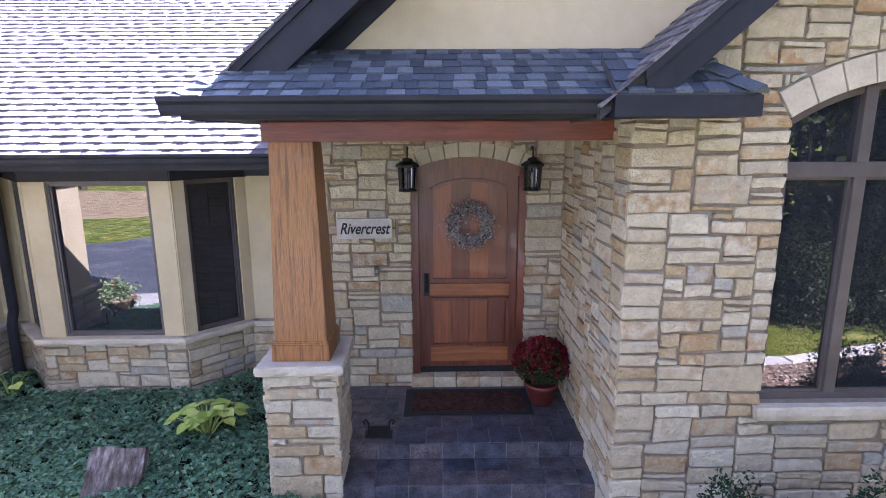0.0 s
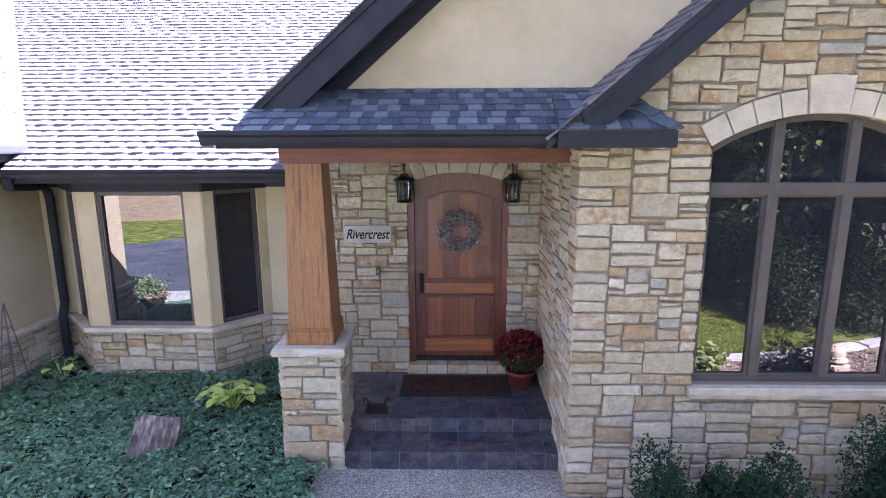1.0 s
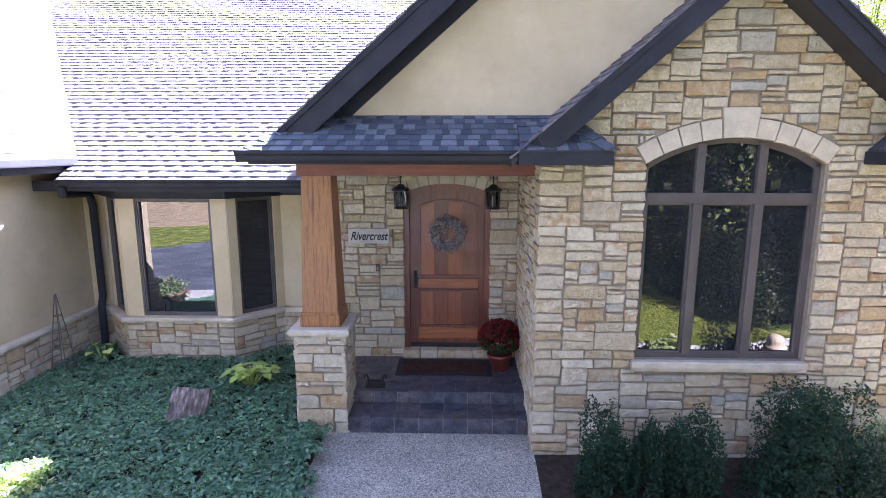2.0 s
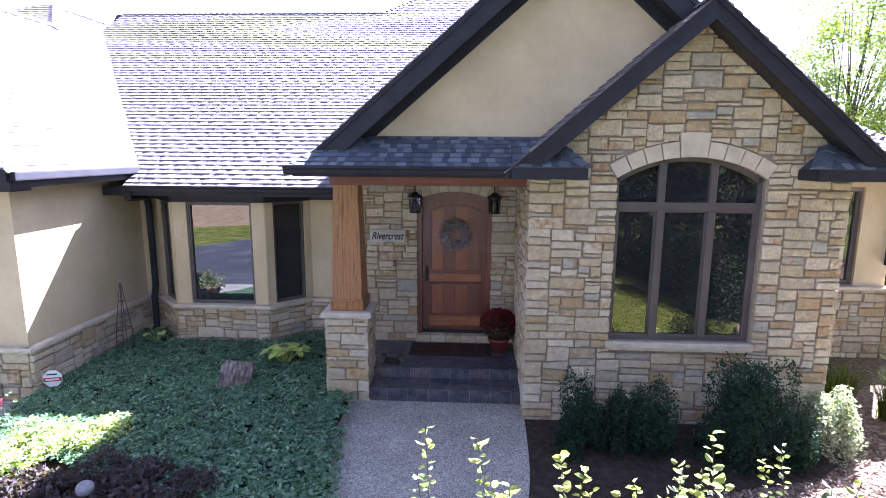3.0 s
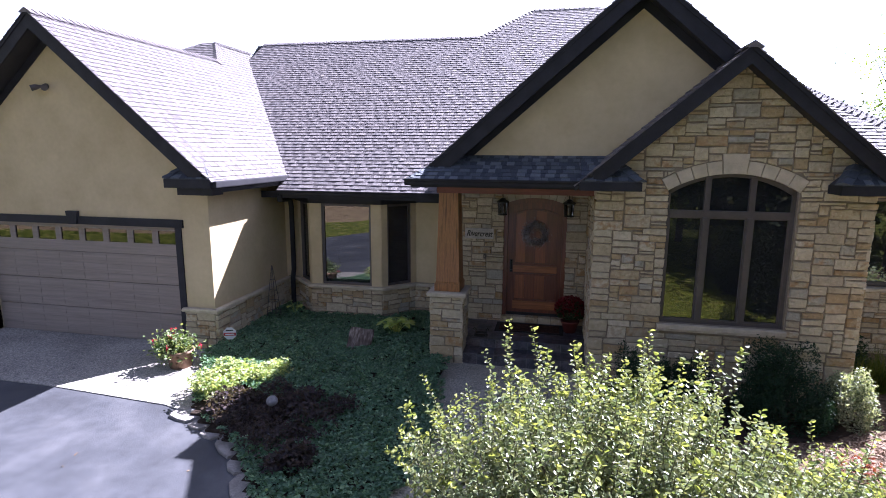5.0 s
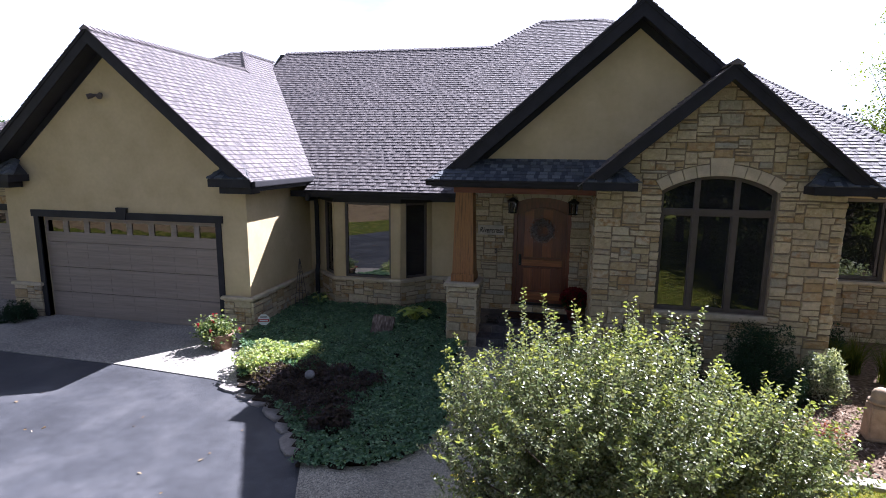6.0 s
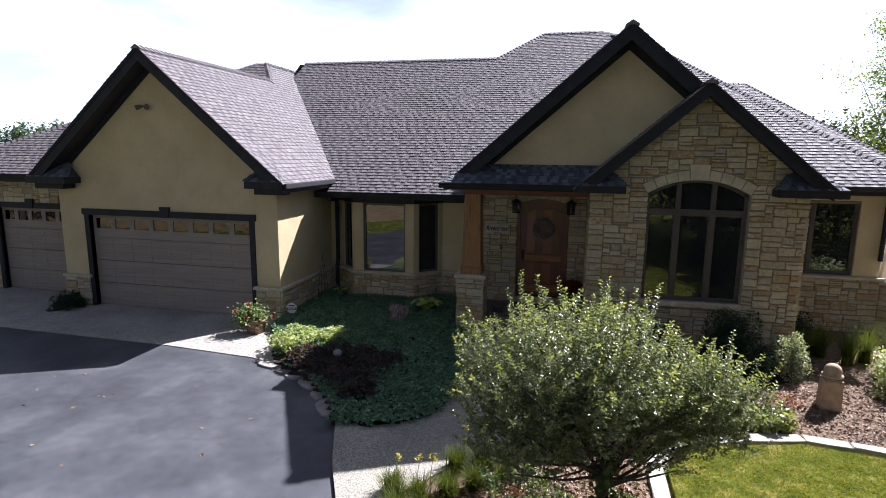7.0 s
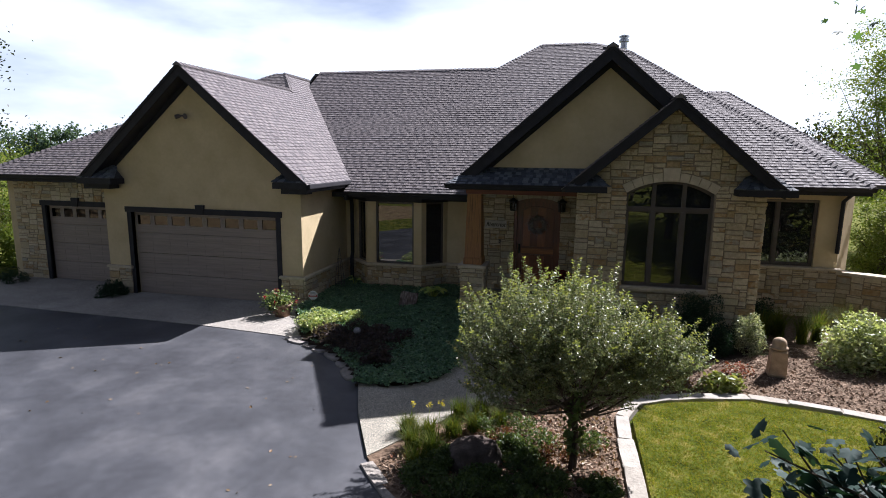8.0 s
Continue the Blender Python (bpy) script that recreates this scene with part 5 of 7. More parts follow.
T, J = 0.305, 0.005
for i in range(8):
    x0, x1 = -0.92 + i * T, min(-0.92 + (i + 1) * T, 1.355)
    if x1 - x0 < 0.05:
        continue
    tile(x0 + J, x1 - J, 4.418, 4.4299, 0.035, 0.222)
    tile(x0 + J, x1 - J, 4.412, 4.62, 0.2251, 0.238)
    tile(x0 + J, x1 - J, 4.628, 4.818, 0.2251, 0.238)
    tile(x0 + J, x1 - J, 4.818, 4.8299, 0.242, 0.386)
for r in range(5):
    y0 = 4.812 + r * T
    for i in range(-2, 8):
        off = 0.0 if r % 2 else 0.15
        x0, x1 = -0.92 + i * T + off, -0.92 + (i + 1) * T + off
        x0, x1 = max(x0, -1.61), min(x1, 1.355)
        if x1 - x0 < 0.05:
            continue
        tile(x0 + J, x1 - J, y0 + J, min(y0 + T - J, 6.03), 0.3901, 0.402)

# column: stone pedestal, cast cap, tapered oak post
ped = part("porch_column", boxes((-1.49, -0.91, 4.43, 5.01, -0.05, 1.301)), MORTAR, house, "tapered oak porch post on a limestone pedestal")
stone_face(ped, (-1.52, 4.43, 0.0), (1, 0, 0), (0, -1, 0), 0.64, 1.30, 71, cell=(0.058, 0.058))
stone_face(ped, (-0.91, 4.40, 0.0), (0, 1, 0), (1, 0, 0), 0.64, 1.30, 72, cell=(0.058, 0.058))
stone_face(ped, (-1.49, 4.40, 0.0), (0, 1, 0), (-1, 0, 0), 0.64, 1.30, 73, cell=(0.058, 0.058))
part("pedestal_cap", rough_slab(-1.562, -0.838, 4.358, 5.082, 1.302, 1.385, 4), CAST, ped, "pale cast-stone cap")
cx, cy = -1.2, 4.72
bm = bmesh.new()
rings = []
for h, z in ((0.235, 1.385), (0.235, 1.55), (0.222, 1.555), (0.176, 3.213)):
    rings.append([bm.verts.new((cx + sx * h, cy + sy * h, z)) for sx, sy in ((-1, -1), (1, -1), (1, 1), (-1, 1))])
for a, b in zip(rings, rings[1:]):
    for i in range(4):
        bm.faces.new((a[i], a[(i + 1) % 4], b[(i + 1) % 4], b[i]))
bm.faces.new(rings[0][::-1])
bm.faces.new(rings[-1])
bmesh.ops.bevel(bm, geom=bm.edges[:], offset=0.006, segments=2, affect="EDGES")
part("post", bm, POSTWOOD, ped, "honey-coloured tapered oak post")
part("post_collar", boxes((cx - 0.245, cx + 0.245, cy - 0.245, cy + 0.245, 1.386, 1.53), bevel=0.006), POSTWOOD, ped)
part("porch_beam", boxes((-1.40, 1.36, 4.45, 4.78, 3.215, 3.368), bevel=0.008), BEAMWOOD, house, "red-stained cedar porch beam")
part("porch_beam", boxes((-1.36, -1.08, 4.781, 6.05, 3.215, 3.368), bevel=0.008), BEAMWOOD, house)

# front door
bm = bmesh.new()
in_arc, r2, zc2, a2 = arc(DCX, DZS - 0.075, (DX1 - DX0) / 2 - 0.085, 0.115)
for (p, q), (r, s) in zip(zip(door_arc, door_arc[1:]), zip(in_arc, in_arc[1:])):
    plate(bm, [(p[0], 6.10, p[1]), (q[0], 6.10, q[1]), (s[0], 6.10, s[1]), (r[0], 6.10, r[1])], (0, 0.14, 0))
box(bm, DX0, DX0 + 0.085, 6.10, 6.24, 0.526, DZS - 0.0)
box(bm, DX1 - 0.085, DX1, 6.10, 6.24, 0.526, DZS - 0.0)
door = part("front_door", bm, JAMBWOOD, house, "arched panelled mahogany front door in a dark jamb")
SL, SR = DX0 + 0.087, DX1 - 0.087
slab_pts = [(SL, 0.56), (SR, 0.56), (SR, in_arc[-1][1])] + in_arc[1:-1][::-1] + [(SL, in_arc[0][1])]
part("door_leaf", plated([(x, 6.17, z) for x, z in slab_pts], (0, 0.05, 0)), JAMBWOOD, door)
part("sweep", boxes((SL, SR, 6.14, 6.19, 0.526, 0.585)), IRON, door)
PL, PR = -0.085, 0.745
panel_arc, r3, zc3, a3 = arc((PL + PR) / 2, 2.66, (PR - PL) / 2, 0.10)


def board(x0, x1, z0, z1, y, mat, bow=None, name="door_board"):
    if bow:
        pts = [(x0, z0), (x1, z0)] + [(x0 + (x1 - x0) * f, bow(x0 + (x1 - x0) * f)) for f in (1, 0.5, 0)]
        part(name, plated([(x, y, z) for x, z in pts], (0, 0.03, 0)), mat, door)
    else:
        part(name, boxes((x0, x1, y, y + 0.03, z0, z1), bevel=0.004), mat, door)


w = (PR - PL) / 4
for i in range(4):
    board(PL + i * w + 0.002, PL + (i + 1) * w - 0.002, 1.66, 0, 6.155, DOORWOOD, lambda x: zc3 + math.sqrt(r3 * r3 - (x - (PL + PR) / 2) ** 2))
for i in range(4):
    board(PL + i * w + 0.002, PL + (i + 1) * w - 0.002, 0.88, 1.40, 6.155, DOORWOOD)
board(PL - 0.035, PR + 0.035, 1.46, 1.60, 6.145, RAILWOOD, name="mid_rail")
board(PL - 0.035, PR + 0.035, 0.66, 0.84, 6.145, RAILWOOD, name="bottom_rail")
bm = bmesh.new()
big_arc = [(x, z) for x, z in arc((PL + PR) / 2, 2.69, (PR - PL) / 2 + 0.035, 0.105)[0]]
for (p, q), (r, s) in zip(zip(big_arc, big_arc[1:]), zip(panel_arc, panel_arc[1:])):
    plate(bm, [(p[0], 6.135, p[1]), (q[0], 6.135, q[1]), (s[0], 6.135, s[1]), (r[0], 6.135, r[1])], (0, 0.035, 0))
for x0, x1 in ((PL - 0.035, PL), (PR, PR + 0.035)):
    box(bm, x0, x1, 6.135, 6.17, 1.625, 2.69)
    box(bm, x0, x1, 6.135, 6.17, 0.86, 1.43)
box(bm, PL, PR, 6.135, 6.17, 1.625, 1.66)
box(bm, PL, PR, 6.135, 6.17, 1.40, 1.435)
box(bm, PL, PR, 6.135, 6.17, 0.85, 0.88)
part("moulding", bm, JAMBWOOD, door)
bm = boxes((-0.195, -0.135, 6.155, 6.17, 1.45, 1.72), bevel=0.008)
tube(bm, [(-0.165, 6.16, 1.70), (-0.165, 6.10, 1.68), (-0.165, 6.09, 1.60), (-0.165, 6.10, 1.52), (-0.165, 6.16, 1.50)], 0.013, 8)
part("door_handle", bm, IRON, door, "black iron door handle")

# ---------------------------------------------------------------- things at the entrance
sign = tagged(part("name_sign", boxes((-1.13, -0.53, 5.985, 6.015, 2.16, 2.38), bevel=0.006), material("weathered_grey_board", [(0.44, 0.405, 0.36), (0.54, 0.50, 0.45)], scale=7, rough=0.8, bump=0.2, fine=0.12)), "grey board with black italic house name on the stone wall", "sign")
txt = bpy.data.curves.new("lettering", "FONT")
txt.body, txt.size, txt.shear, txt.extrude = "Rivercrest", 0.165, 0.35, 0.003
txt.offset = 0.0025
txt.align_x, txt.align_y = "CENTER", "CENTER"
tmp = new("lettering_curve", txt)
me = bpy.data.meshes.new_from_object(tmp.evaluated_get(bpy.context.evaluated_depsgraph_get()))
bpy.data.objects.remove(tmp)
letters = finish("lettering", me, IRON, sign)
letters.matrix_local = pose(-0.83, 5.982, 2.265, 90, 0, 0) @ Matrix.Diagonal((0.78, 1.05, 1, 1))


def wall_lantern(x, y, z):
    """An iron lantern with a tiered cap, clear panes and corner bars, hung on a hook from the wall."""
    top = anchor("wall_lantern", x, y, z)
    def add(name, bm, mat, label=""):
        return part(name, bm, mat, top, label)
    bm = bmesh.new()
    lathe(bm, [(0.095, 0.0), (0.10, 0.012), (0.085, 0.022), (0.08, 0.03)], 0, 0, -0.15, 6)
    add("base", bm, IRON)
    bm = bmesh.new()
    lathe(bm, [(0.10, 0.10), (0.125, 0.105), (0.12, 0.13), (0.075, 0.16), (0.06, 0.165), (0.05, 0.19), (0.02, 0.20)], 0, 0, 0, 6)
    add("cap", bm, IRON)
    for i in range(8):
        a = math.pi / 4 * i
        bm = bmesh.new()
        tube(bm, [(0.082 * math.cos(a), 0.082 * math.sin(a), -0.13), (0.095 * math.cos(a), 0.095 * math.sin(a), 0.10)], 0.008, 5)
        add("bar", bm, IRON)
    bm = bmesh.new()
    lathe(bm, [(0.074, -0.125), (0.086, 0.098)], 0, 0, 0, 6)
    g = add("lantern_glass", bm, CLEAR)
    g.visible_shadow = False
    bm = bmesh.new()
    tube(bm, [(0, 0, 0.19), (0, 0, 0.27), (0, 0.03, 0.31), (0, 0.08, 0.31), (0, 0.12, 0.28)], 0.009, 6)
    add("hook", bm, IRON)
    bm = bmesh.new()
    lathe(bm, [(0.015, -0.12), (0.015, -0.04), (0.022, -0.01), (0.014, 0.03), (0.003, 0.05)], 0, 0, 0, 8)
    add("bulb", bm, material("frosted_bulb", [(0.40, 0.38, 0.34), (0.46, 0.44, 0.40)], rough=0.4, bump=0))
    return tagged(top, "black iron hanging lantern with clear glass", "lantern", "lanterns beside the door")


lantern = wall_lantern(-0.345, 5.90, 2.83)
copy_thing(lantern, Matrix.Translation((0.97, 5.90, 2.83)))

# wreath of twigs
wreath = tagged(anchor("wreath", 0.325, 6.09, 2.29), "dried twig wreath with silvery leaves on the front door", "wreath")
rng = np.random.default_rng(5)
bm = bmesh.new()
for s in range(14):
    r0, ph = rng.uniform(0.17, 0.245), rng.uniform(0, 6.28)
    pts = [(math.cos(a + ph) * (r0 + 0.012 * math.sin(5 * a + s)), rng.uniform(-0.03, 0.02), math.sin(a + ph) * (r0 + 0.012 * math.sin(5 * a + s))) for a in np.linspace(0, 4.2, 16)]
    tube(bm, pts, 0.005, 4)
tw = part("twig_ring", bm, material("dry_twig", [(0.07, 0.055, 0.045), (0.13, 0.10, 0.085)], rough=0.9, bump=0.2), wreath)
tw["kind"] = "stuff"
a = rng.uniform(0, 2 * np.pi, 2200)
r = rng.normal(0.195, 0.042, 2200) + 0.012 * np.sin(a * 9)
pts = np.stack([np.cos(a) * r, rng.uniform(-0.07, 0.02, 2200), np.sin(a) * r], 1)
grow("dried_leaves", pts, 0.032, leafy("silver_leaf", [(0.270, 0.240, 0.225), (0.480, 0.435, 0.435), (0.180, 0.150, 0.150), (0.360, 0.300, 0.330)], through_light=0.1), wreath, seed=6, flat=0)

mat_ob = tagged(anchor("doormat", 0.28, 5.62, 0.402), "dark brown coir doormat with a black rubber border", "doormat")
part("border", boxes((-0.68, 0.68, -0.30, 0.30, 0.0, 0.012), bevel=0.004), material("black_rubber", [(0.014, 0.013, 0.013), (0.022, 0.02, 0.02)], rough=0.8), mat_ob)
part("coir_field", boxes((-0.60, 0.60, -0.22, 0.22, 0.0121, 0.02)), material("brown_coir", [(0.045, 0.022, 0.016), (0.075, 0.036, 0.025)], scale=20, rough=0.95, bump=0.8, bump_scale=150, fine=0.3), mat_ob)

bell = tagged(anchor("doorbell", -0.71, 6.0, 1.79), "small bronze doorbell plate with a pale button", "doorbell")
part("plate", boxes((-0.026, 0.026, -0.012, 0.035, -0.05, 0.05), bevel=0.006), BRONZE, bell)
part("button", boxes((-0.012, 0.012, -0.018, -0.0125, -0.02, 0.02), bevel=0.003), MORTAR, bell)

scraper = tagged(anchor("boot_scraper", -0.62, 4.98, 0.402), "dark iron boot scraper on the porch tiles", "boot scraper")
part("base_plate", boxes((-0.13, 0.13, -0.07, 0.07, 0, 0.012), bevel=0.004), IRON, scraper)
for sx in (-0.1, 0.1):
    bm = bmesh.new()
    tube(bm, [(sx, 0, 0.012), (sx, 0, 0.12), (sx * 1.25, 0, 0.16), (sx * 1.5, 0, 0.14), (sx * 1.35, 0, 0.11)], 0.011, 6)
    part("scroll", bm, IRON, scraper)
part("blade", boxes((-0.1, 0.1, -0.006, 0.006, 0.05, 0.09)), IRON, scraper)

# chrysanthemum
RED = leafy("mum_petals", [(0.105, 0.006, 0.008), (0.180, 0.012, 0.015), (0.070, 0.005, 0.007)], through_light=0.15)
MUMLEAF = leafy("mum_leaves", [(0.02, 0.05, 0.018), (0.035, 0.075, 0.025)])
mum = tagged(anchor("flower_pot", 1.08, 5.62, 0.402), "red chrysanthemum ball in a red-brown pot by the door", "flower pot")
bm = bmesh.new()
lathe(bm, [(0.12, 0), (0.165, 0.19), (0.18, 0.195), (0.185, 0.235), (0.165, 0.235), (0.155, 0.2)], 0, 0, 0, 24)
part("pot", bm, material("red_clay", [(0.120, 0.022, 0.015), (0.160, 0.032, 0.021)], rough=0.6, bump=0.1, fine=0.1), mum, smooth=True)
v = rng.normal(size=(2600, 3))
v /= np.linalg.norm(v, axis=1)[:, None]
v = v[v[:, 2] > -0.55]
up = v[(v[:, 2] > -0.3) & (rng.random(len(v)) < 0.28 + 0.6 * v[:, 2])]
grow("blossom", up * [0.30, 0.30, 0.265] * rng.uniform(0.95, 1.05, len(up))[:, None] + [0, 0, 0.45], 0.042, RED, mum, seed=7, slim=0.9, flat=0, oval=True)
grow("leaves", v * [0.29, 0.29, 0.25] * rng.uniform(0.75, 1.0, len(v))[:, None] + [0, 0, 0.44], 0.045, MUMLEAF, mum, seed=8, flat=0, oval=True)

flood = tagged(anchor("floodlight", -9.26, 4.17, 5.17), "small bronze twin floodlight on the garage gable", "floodlight")
bm = bmesh.new()
lathe(bm, [(0.06, 0), (0.06, 0.02), (0.03, 0.03)], 0, 0, 0, 12)
bmesh.ops.rotate(bm, verts=bm.verts, matrix=Matrix.Rotation(radians(90), 3, "X"))
part("mount", bm, BRONZE, flood)
for sx in (-1, 1):
    bm = bmesh.new()
    tube(bm, [(0, -0.02, 0), (sx * 0.06, -0.09, -0.01), (sx * 0.10, -0.13, -0.02), (sx * 0.16, -0.20, -0.05)], [0.015, 0.03, 0.055, 0.06], 10)
    part("lamp_head", bm, BRONZE, flood)

# ---------------------------------------------------------------- planting
PACHY = leafy("pachysandra", [(0.060, 0.118, 0.070), (0.132, 0.236, 0.138), (0.098, 0.184, 0.110), (0.262, 0.385, 0.222)], rough=0.35, through_light=0.25)
VARIEG = leafy("variegated_leaves", [(0.240, 0.314, 0.134), (0.425, 0.479, 0.216), (0.166, 0.248, 0.098), (0.628, 0.611, 0.360)], rough=0.4)
PURPLE = leafy("purple_leaves", [(0.076, 0.055, 0.058), (0.112, 0.084, 0.080), (0.051, 0.044, 0.054), (0.090, 0.080, 0.072)], rough=0.6, spec=0.1)
YEW = leafy("yew_needles", [(0.010, 0.030, 0.016), (0.018, 0.045, 0.022), (0.024, 0.055, 0.026)], rough=0.5, through_light=0.15)
SILVER = leafy("silver_edged_leaves", [(0.10, 0.135, 0.088), (0.22, 0.25, 0.18), (0.52, 0.54, 0.45), (0.06, 0.095, 0.06)], rough=0.35, spec=0.4)
HYDRANGEA = leafy("hydrangea_leaves", [(0.28, 0.33, 0.17), (0.42, 0.46, 0.29), (0.17, 0.22, 0.10), (0.62, 0.63, 0.50)], rough=0.35)
TREELEAF = leafy("small_tree_leaves", [(0.123, 0.165, 0.075), (0.180, 0.223, 0.105), (0.331, 0.351, 0.205), (0.093, 0.123, 0.063), (0.207, 0.207, 0.084)], rough=0.32, through_light=0.28, spec=0.5, gain=(1.4, 1.4, 0.8))
TIPLEAF = leafy("young_tip_leaves", [(0.215, 0.255, 0.072), (0.300, 0.315, 0.110), (0.165, 0.212, 0.072)], rough=0.42, through_light=0.45, spec=0.35, gain=(1.4, 1.4, 0.7))
WOODLEAF = leafy("woodland_leaves", [(0.014, 0.026, 0.008), (0.022, 0.038, 0.011), (0.034, 0.048, 0.012), (0.060, 0.046, 0.014)], rough=0.5, through_light=0.2)
LIGHTLEAF = leafy("light_tree_leaves", [(0.08, 0.13, 0.025), (0.12, 0.17, 0.035), (0.16, 0.19, 0.045), (0.07, 0.11, 0.025)], rough=0.45, through_light=0.5)
# needles paler and bluer, the haze of distance mixed into their colour
PINE = leafy("hazed_pine_needles", [(0.055, 0.095, 0.068), (0.085, 0.130, 0.092), (0.042, 0.075, 0.056)], rough=0.6, through_light=0.35)
HOSTA = leafy("hosta_leaves", [(0.15, 0.19, 0.05), (0.22, 0.25, 0.075), (0.28, 0.28, 0.12)], rough=0.4)
GRASSBLADE = leafy("grass_blades", [(0.110, 0.150, 0.016), (0.160, 0.196, 0.022), (0.220, 0.226, 0.030), (0.310, 0.245, 0.065)], rough=0.8, spec=0.05)
CLUMPBLADE = leafy("clump_blades", [(0.04, 0.07, 0.012), (0.06, 0.095, 0.016), (0.10, 0.125, 0.022), (0.16, 0.145, 0.03)], rough=0.7, spec=0.1)
BARK = material("bark", [(0.05, 0.038, 0.028), (0.10, 0.08, 0.06)], scale=9, rough=0.95, bump=0.8, stretch=(1, 1, 0.3), fine=0.25)


def inside(poly, x, y):
    c = False
    for (x0, y0), (x1, y1) in zip(poly, poly[1:] + poly[:1]):
        if (y0 > y) != (y1 > y) and x < (x1 - x0) * (y - y0) / (y1 - y0) + x0:
            c = not c
    return c


def scatter(poly, n, seed):
    r2 = random.Random(seed)
    xs, ys = [p[0] for p in poly], [p[1] for p in poly]
    out = []
    while len(out) < n:
        x, y = r2.uniform(min(xs), max(xs)), r2.uniform(min(ys), max(ys))
        if inside(poly, x, y):
            out.append((x, y))
    return out


def bed_z(x, y):
    return 0.03 + 0.010 * max(0.0, y + 0.5) + 0.02 * noise.noise((x * 0.9, y * 0.9, 0))


COVER = [(-5.78, 4.1), (-5.78, 7.08), (-5.52, 7.08), (-4.93, 6.45), (-3.11, 6.45), (-2.52, 7.05), (-1.7, 7.05), (-1.56, 5.1), (-1.56, 4.42), (-1.24, 4.3)] + LEFT_WALK[6:] + [(-2.85, 0.28), (-3.5, 0.95), (-4.41, 1.5), (-4.75, 1.9), (-5.05, 2.6), (-5.75, 3.5)]
bm = bmesh.new()
N = 40
grid = {}
for i in range(N + 1):
    for j in range(N + 1):
        x, y = -5.85 + 5.2 * i / N, -0.6 + 7.75 * j / N
        grid[i, j] = (x, y)
used = {}
for i in range(N):
    for j in range(N):
        cx, cy = grid[i, j][0] + 0.065, grid[i, j][1] + 0.09
        if inside(COVER, cx, cy):
            q = []
            for key in ((i, j), (i + 1, j), (i + 1, j + 1), (i, j + 1)):
                if key not in used:
                    x, y = grid[key]
                    used[key] = bm.verts.new((x, y, bed_z(x, y)))
                q.append(used[key])
            bm.faces.new(q)
ret = bmesh.ops.extrude_edge_only(bm, edges=[e for e in bm.edges if e.is_boundary])
for el in ret["geom"]:
    if isinstance(el, bmesh.types.BMVert):
        el.co.z = -0.05
soil = tagged(part("flower_bed", bm, SOIL), "dark soil bed beneath the ground cover", "bed", kind="structure")


def cover_height(x, y):
    return 0.10 + 0.040 * noise.noise((x * 2.1, y * 2.1, 3.0)) + 0.02 * noise.noise((x * 7, y * 7, 5.0))


def rosettes(points, height, seed, spread=0.045, per=5):
    r2 = np.random.default_rng(seed)
    out = []
    for x, y in points:
        z = bed_z(x, y) + height(x, y) * r2.uniform(0.75, 1.1)
        a0 = r2.uniform(0, 6.28)
        for k2 in range(per):
            a1 = a0 + k2 * 6.28 / per
            out.append((x + math.cos(a1) * spread, y + math.sin(a1) * spread, z + r2.uniform(-0.02, 0.01)))
    return out


edge = random.Random(80)
pts = [(p[0] + edge.uniform(-0.20, 0.13), p[1] + edge.uniform(-0.1, 0.1)) for p in smooth_line(LEFT_WALK[2:], 4) for i in range(4)]
pts += [p for p in scatter(COVER, 13000, 81) if not inside([(-4.6, 1.6), (-3.3, 0.9), (-2.9, 1.1), (-2.9, 1.9), (-3.6, 2.2), (-4.6, 2.6)], *p)]
cover = tagged(grow("ground_cover", rosettes(pts, cover_height, 82, spread=0.033), 0.060, PACHY, seed=83, flat=0.6, slim=0.6), "dense dark green pachysandra carpet", "ground cover", kind="stuff")


def shrub(name, x, y, z, rx, ry, rz, n, size, mat, label, category, seed, lumps=26, flat=0.2, slim=0.5, stems=True, group=""):
    """A bush: a lumpy shell of leaf clumps over a few stems."""
    r2 = np.random.default_rng(seed)
    top = anchor(name, x, y, z)
    c = r2.normal(size=(lumps, 3))
    c /= np.linalg.norm(c, axis=1)[:, None]
    c[:, 2] = np.abs(c[:, 2]) * 0.95 - 0.05
    c *= r2.uniform(0.5, 0.86, lumps)[:, None]
    per = n // lumps
    p = []
    for q in c:
        d = r2.normal(size=(per, 3))
        d /= np.linalg.norm(d, axis=1)[:, None]
        p.append(q + d * (r2.uniform(0.4, 1.0, per) ** 0.5)[:, None] * r2.uniform(0.22, 0.36))
    p = np.concatenate(p) * [rx, ry, rz]
    p[:, 2] = np.maximum(p[:, 2] + 0.04, 0.02)
    grow("foliage", p, size, mat, top, seed=seed + 1, flat=flat, slim=slim)
    if stems:
        for q in c[:8]:
            bm = bmesh.new()
            tube(bm, [(0, 0, 0), tuple(q * [rx * 0.5, ry * 0.5, rz * 0.5] + [0, 0, 0.03]), tuple(q * [rx, ry, rz] * 0.95)], [0.014, 0.01, 0.004], 5)
            part("stem", bm, BARK, top)
    return tagged(top, label, category, group)


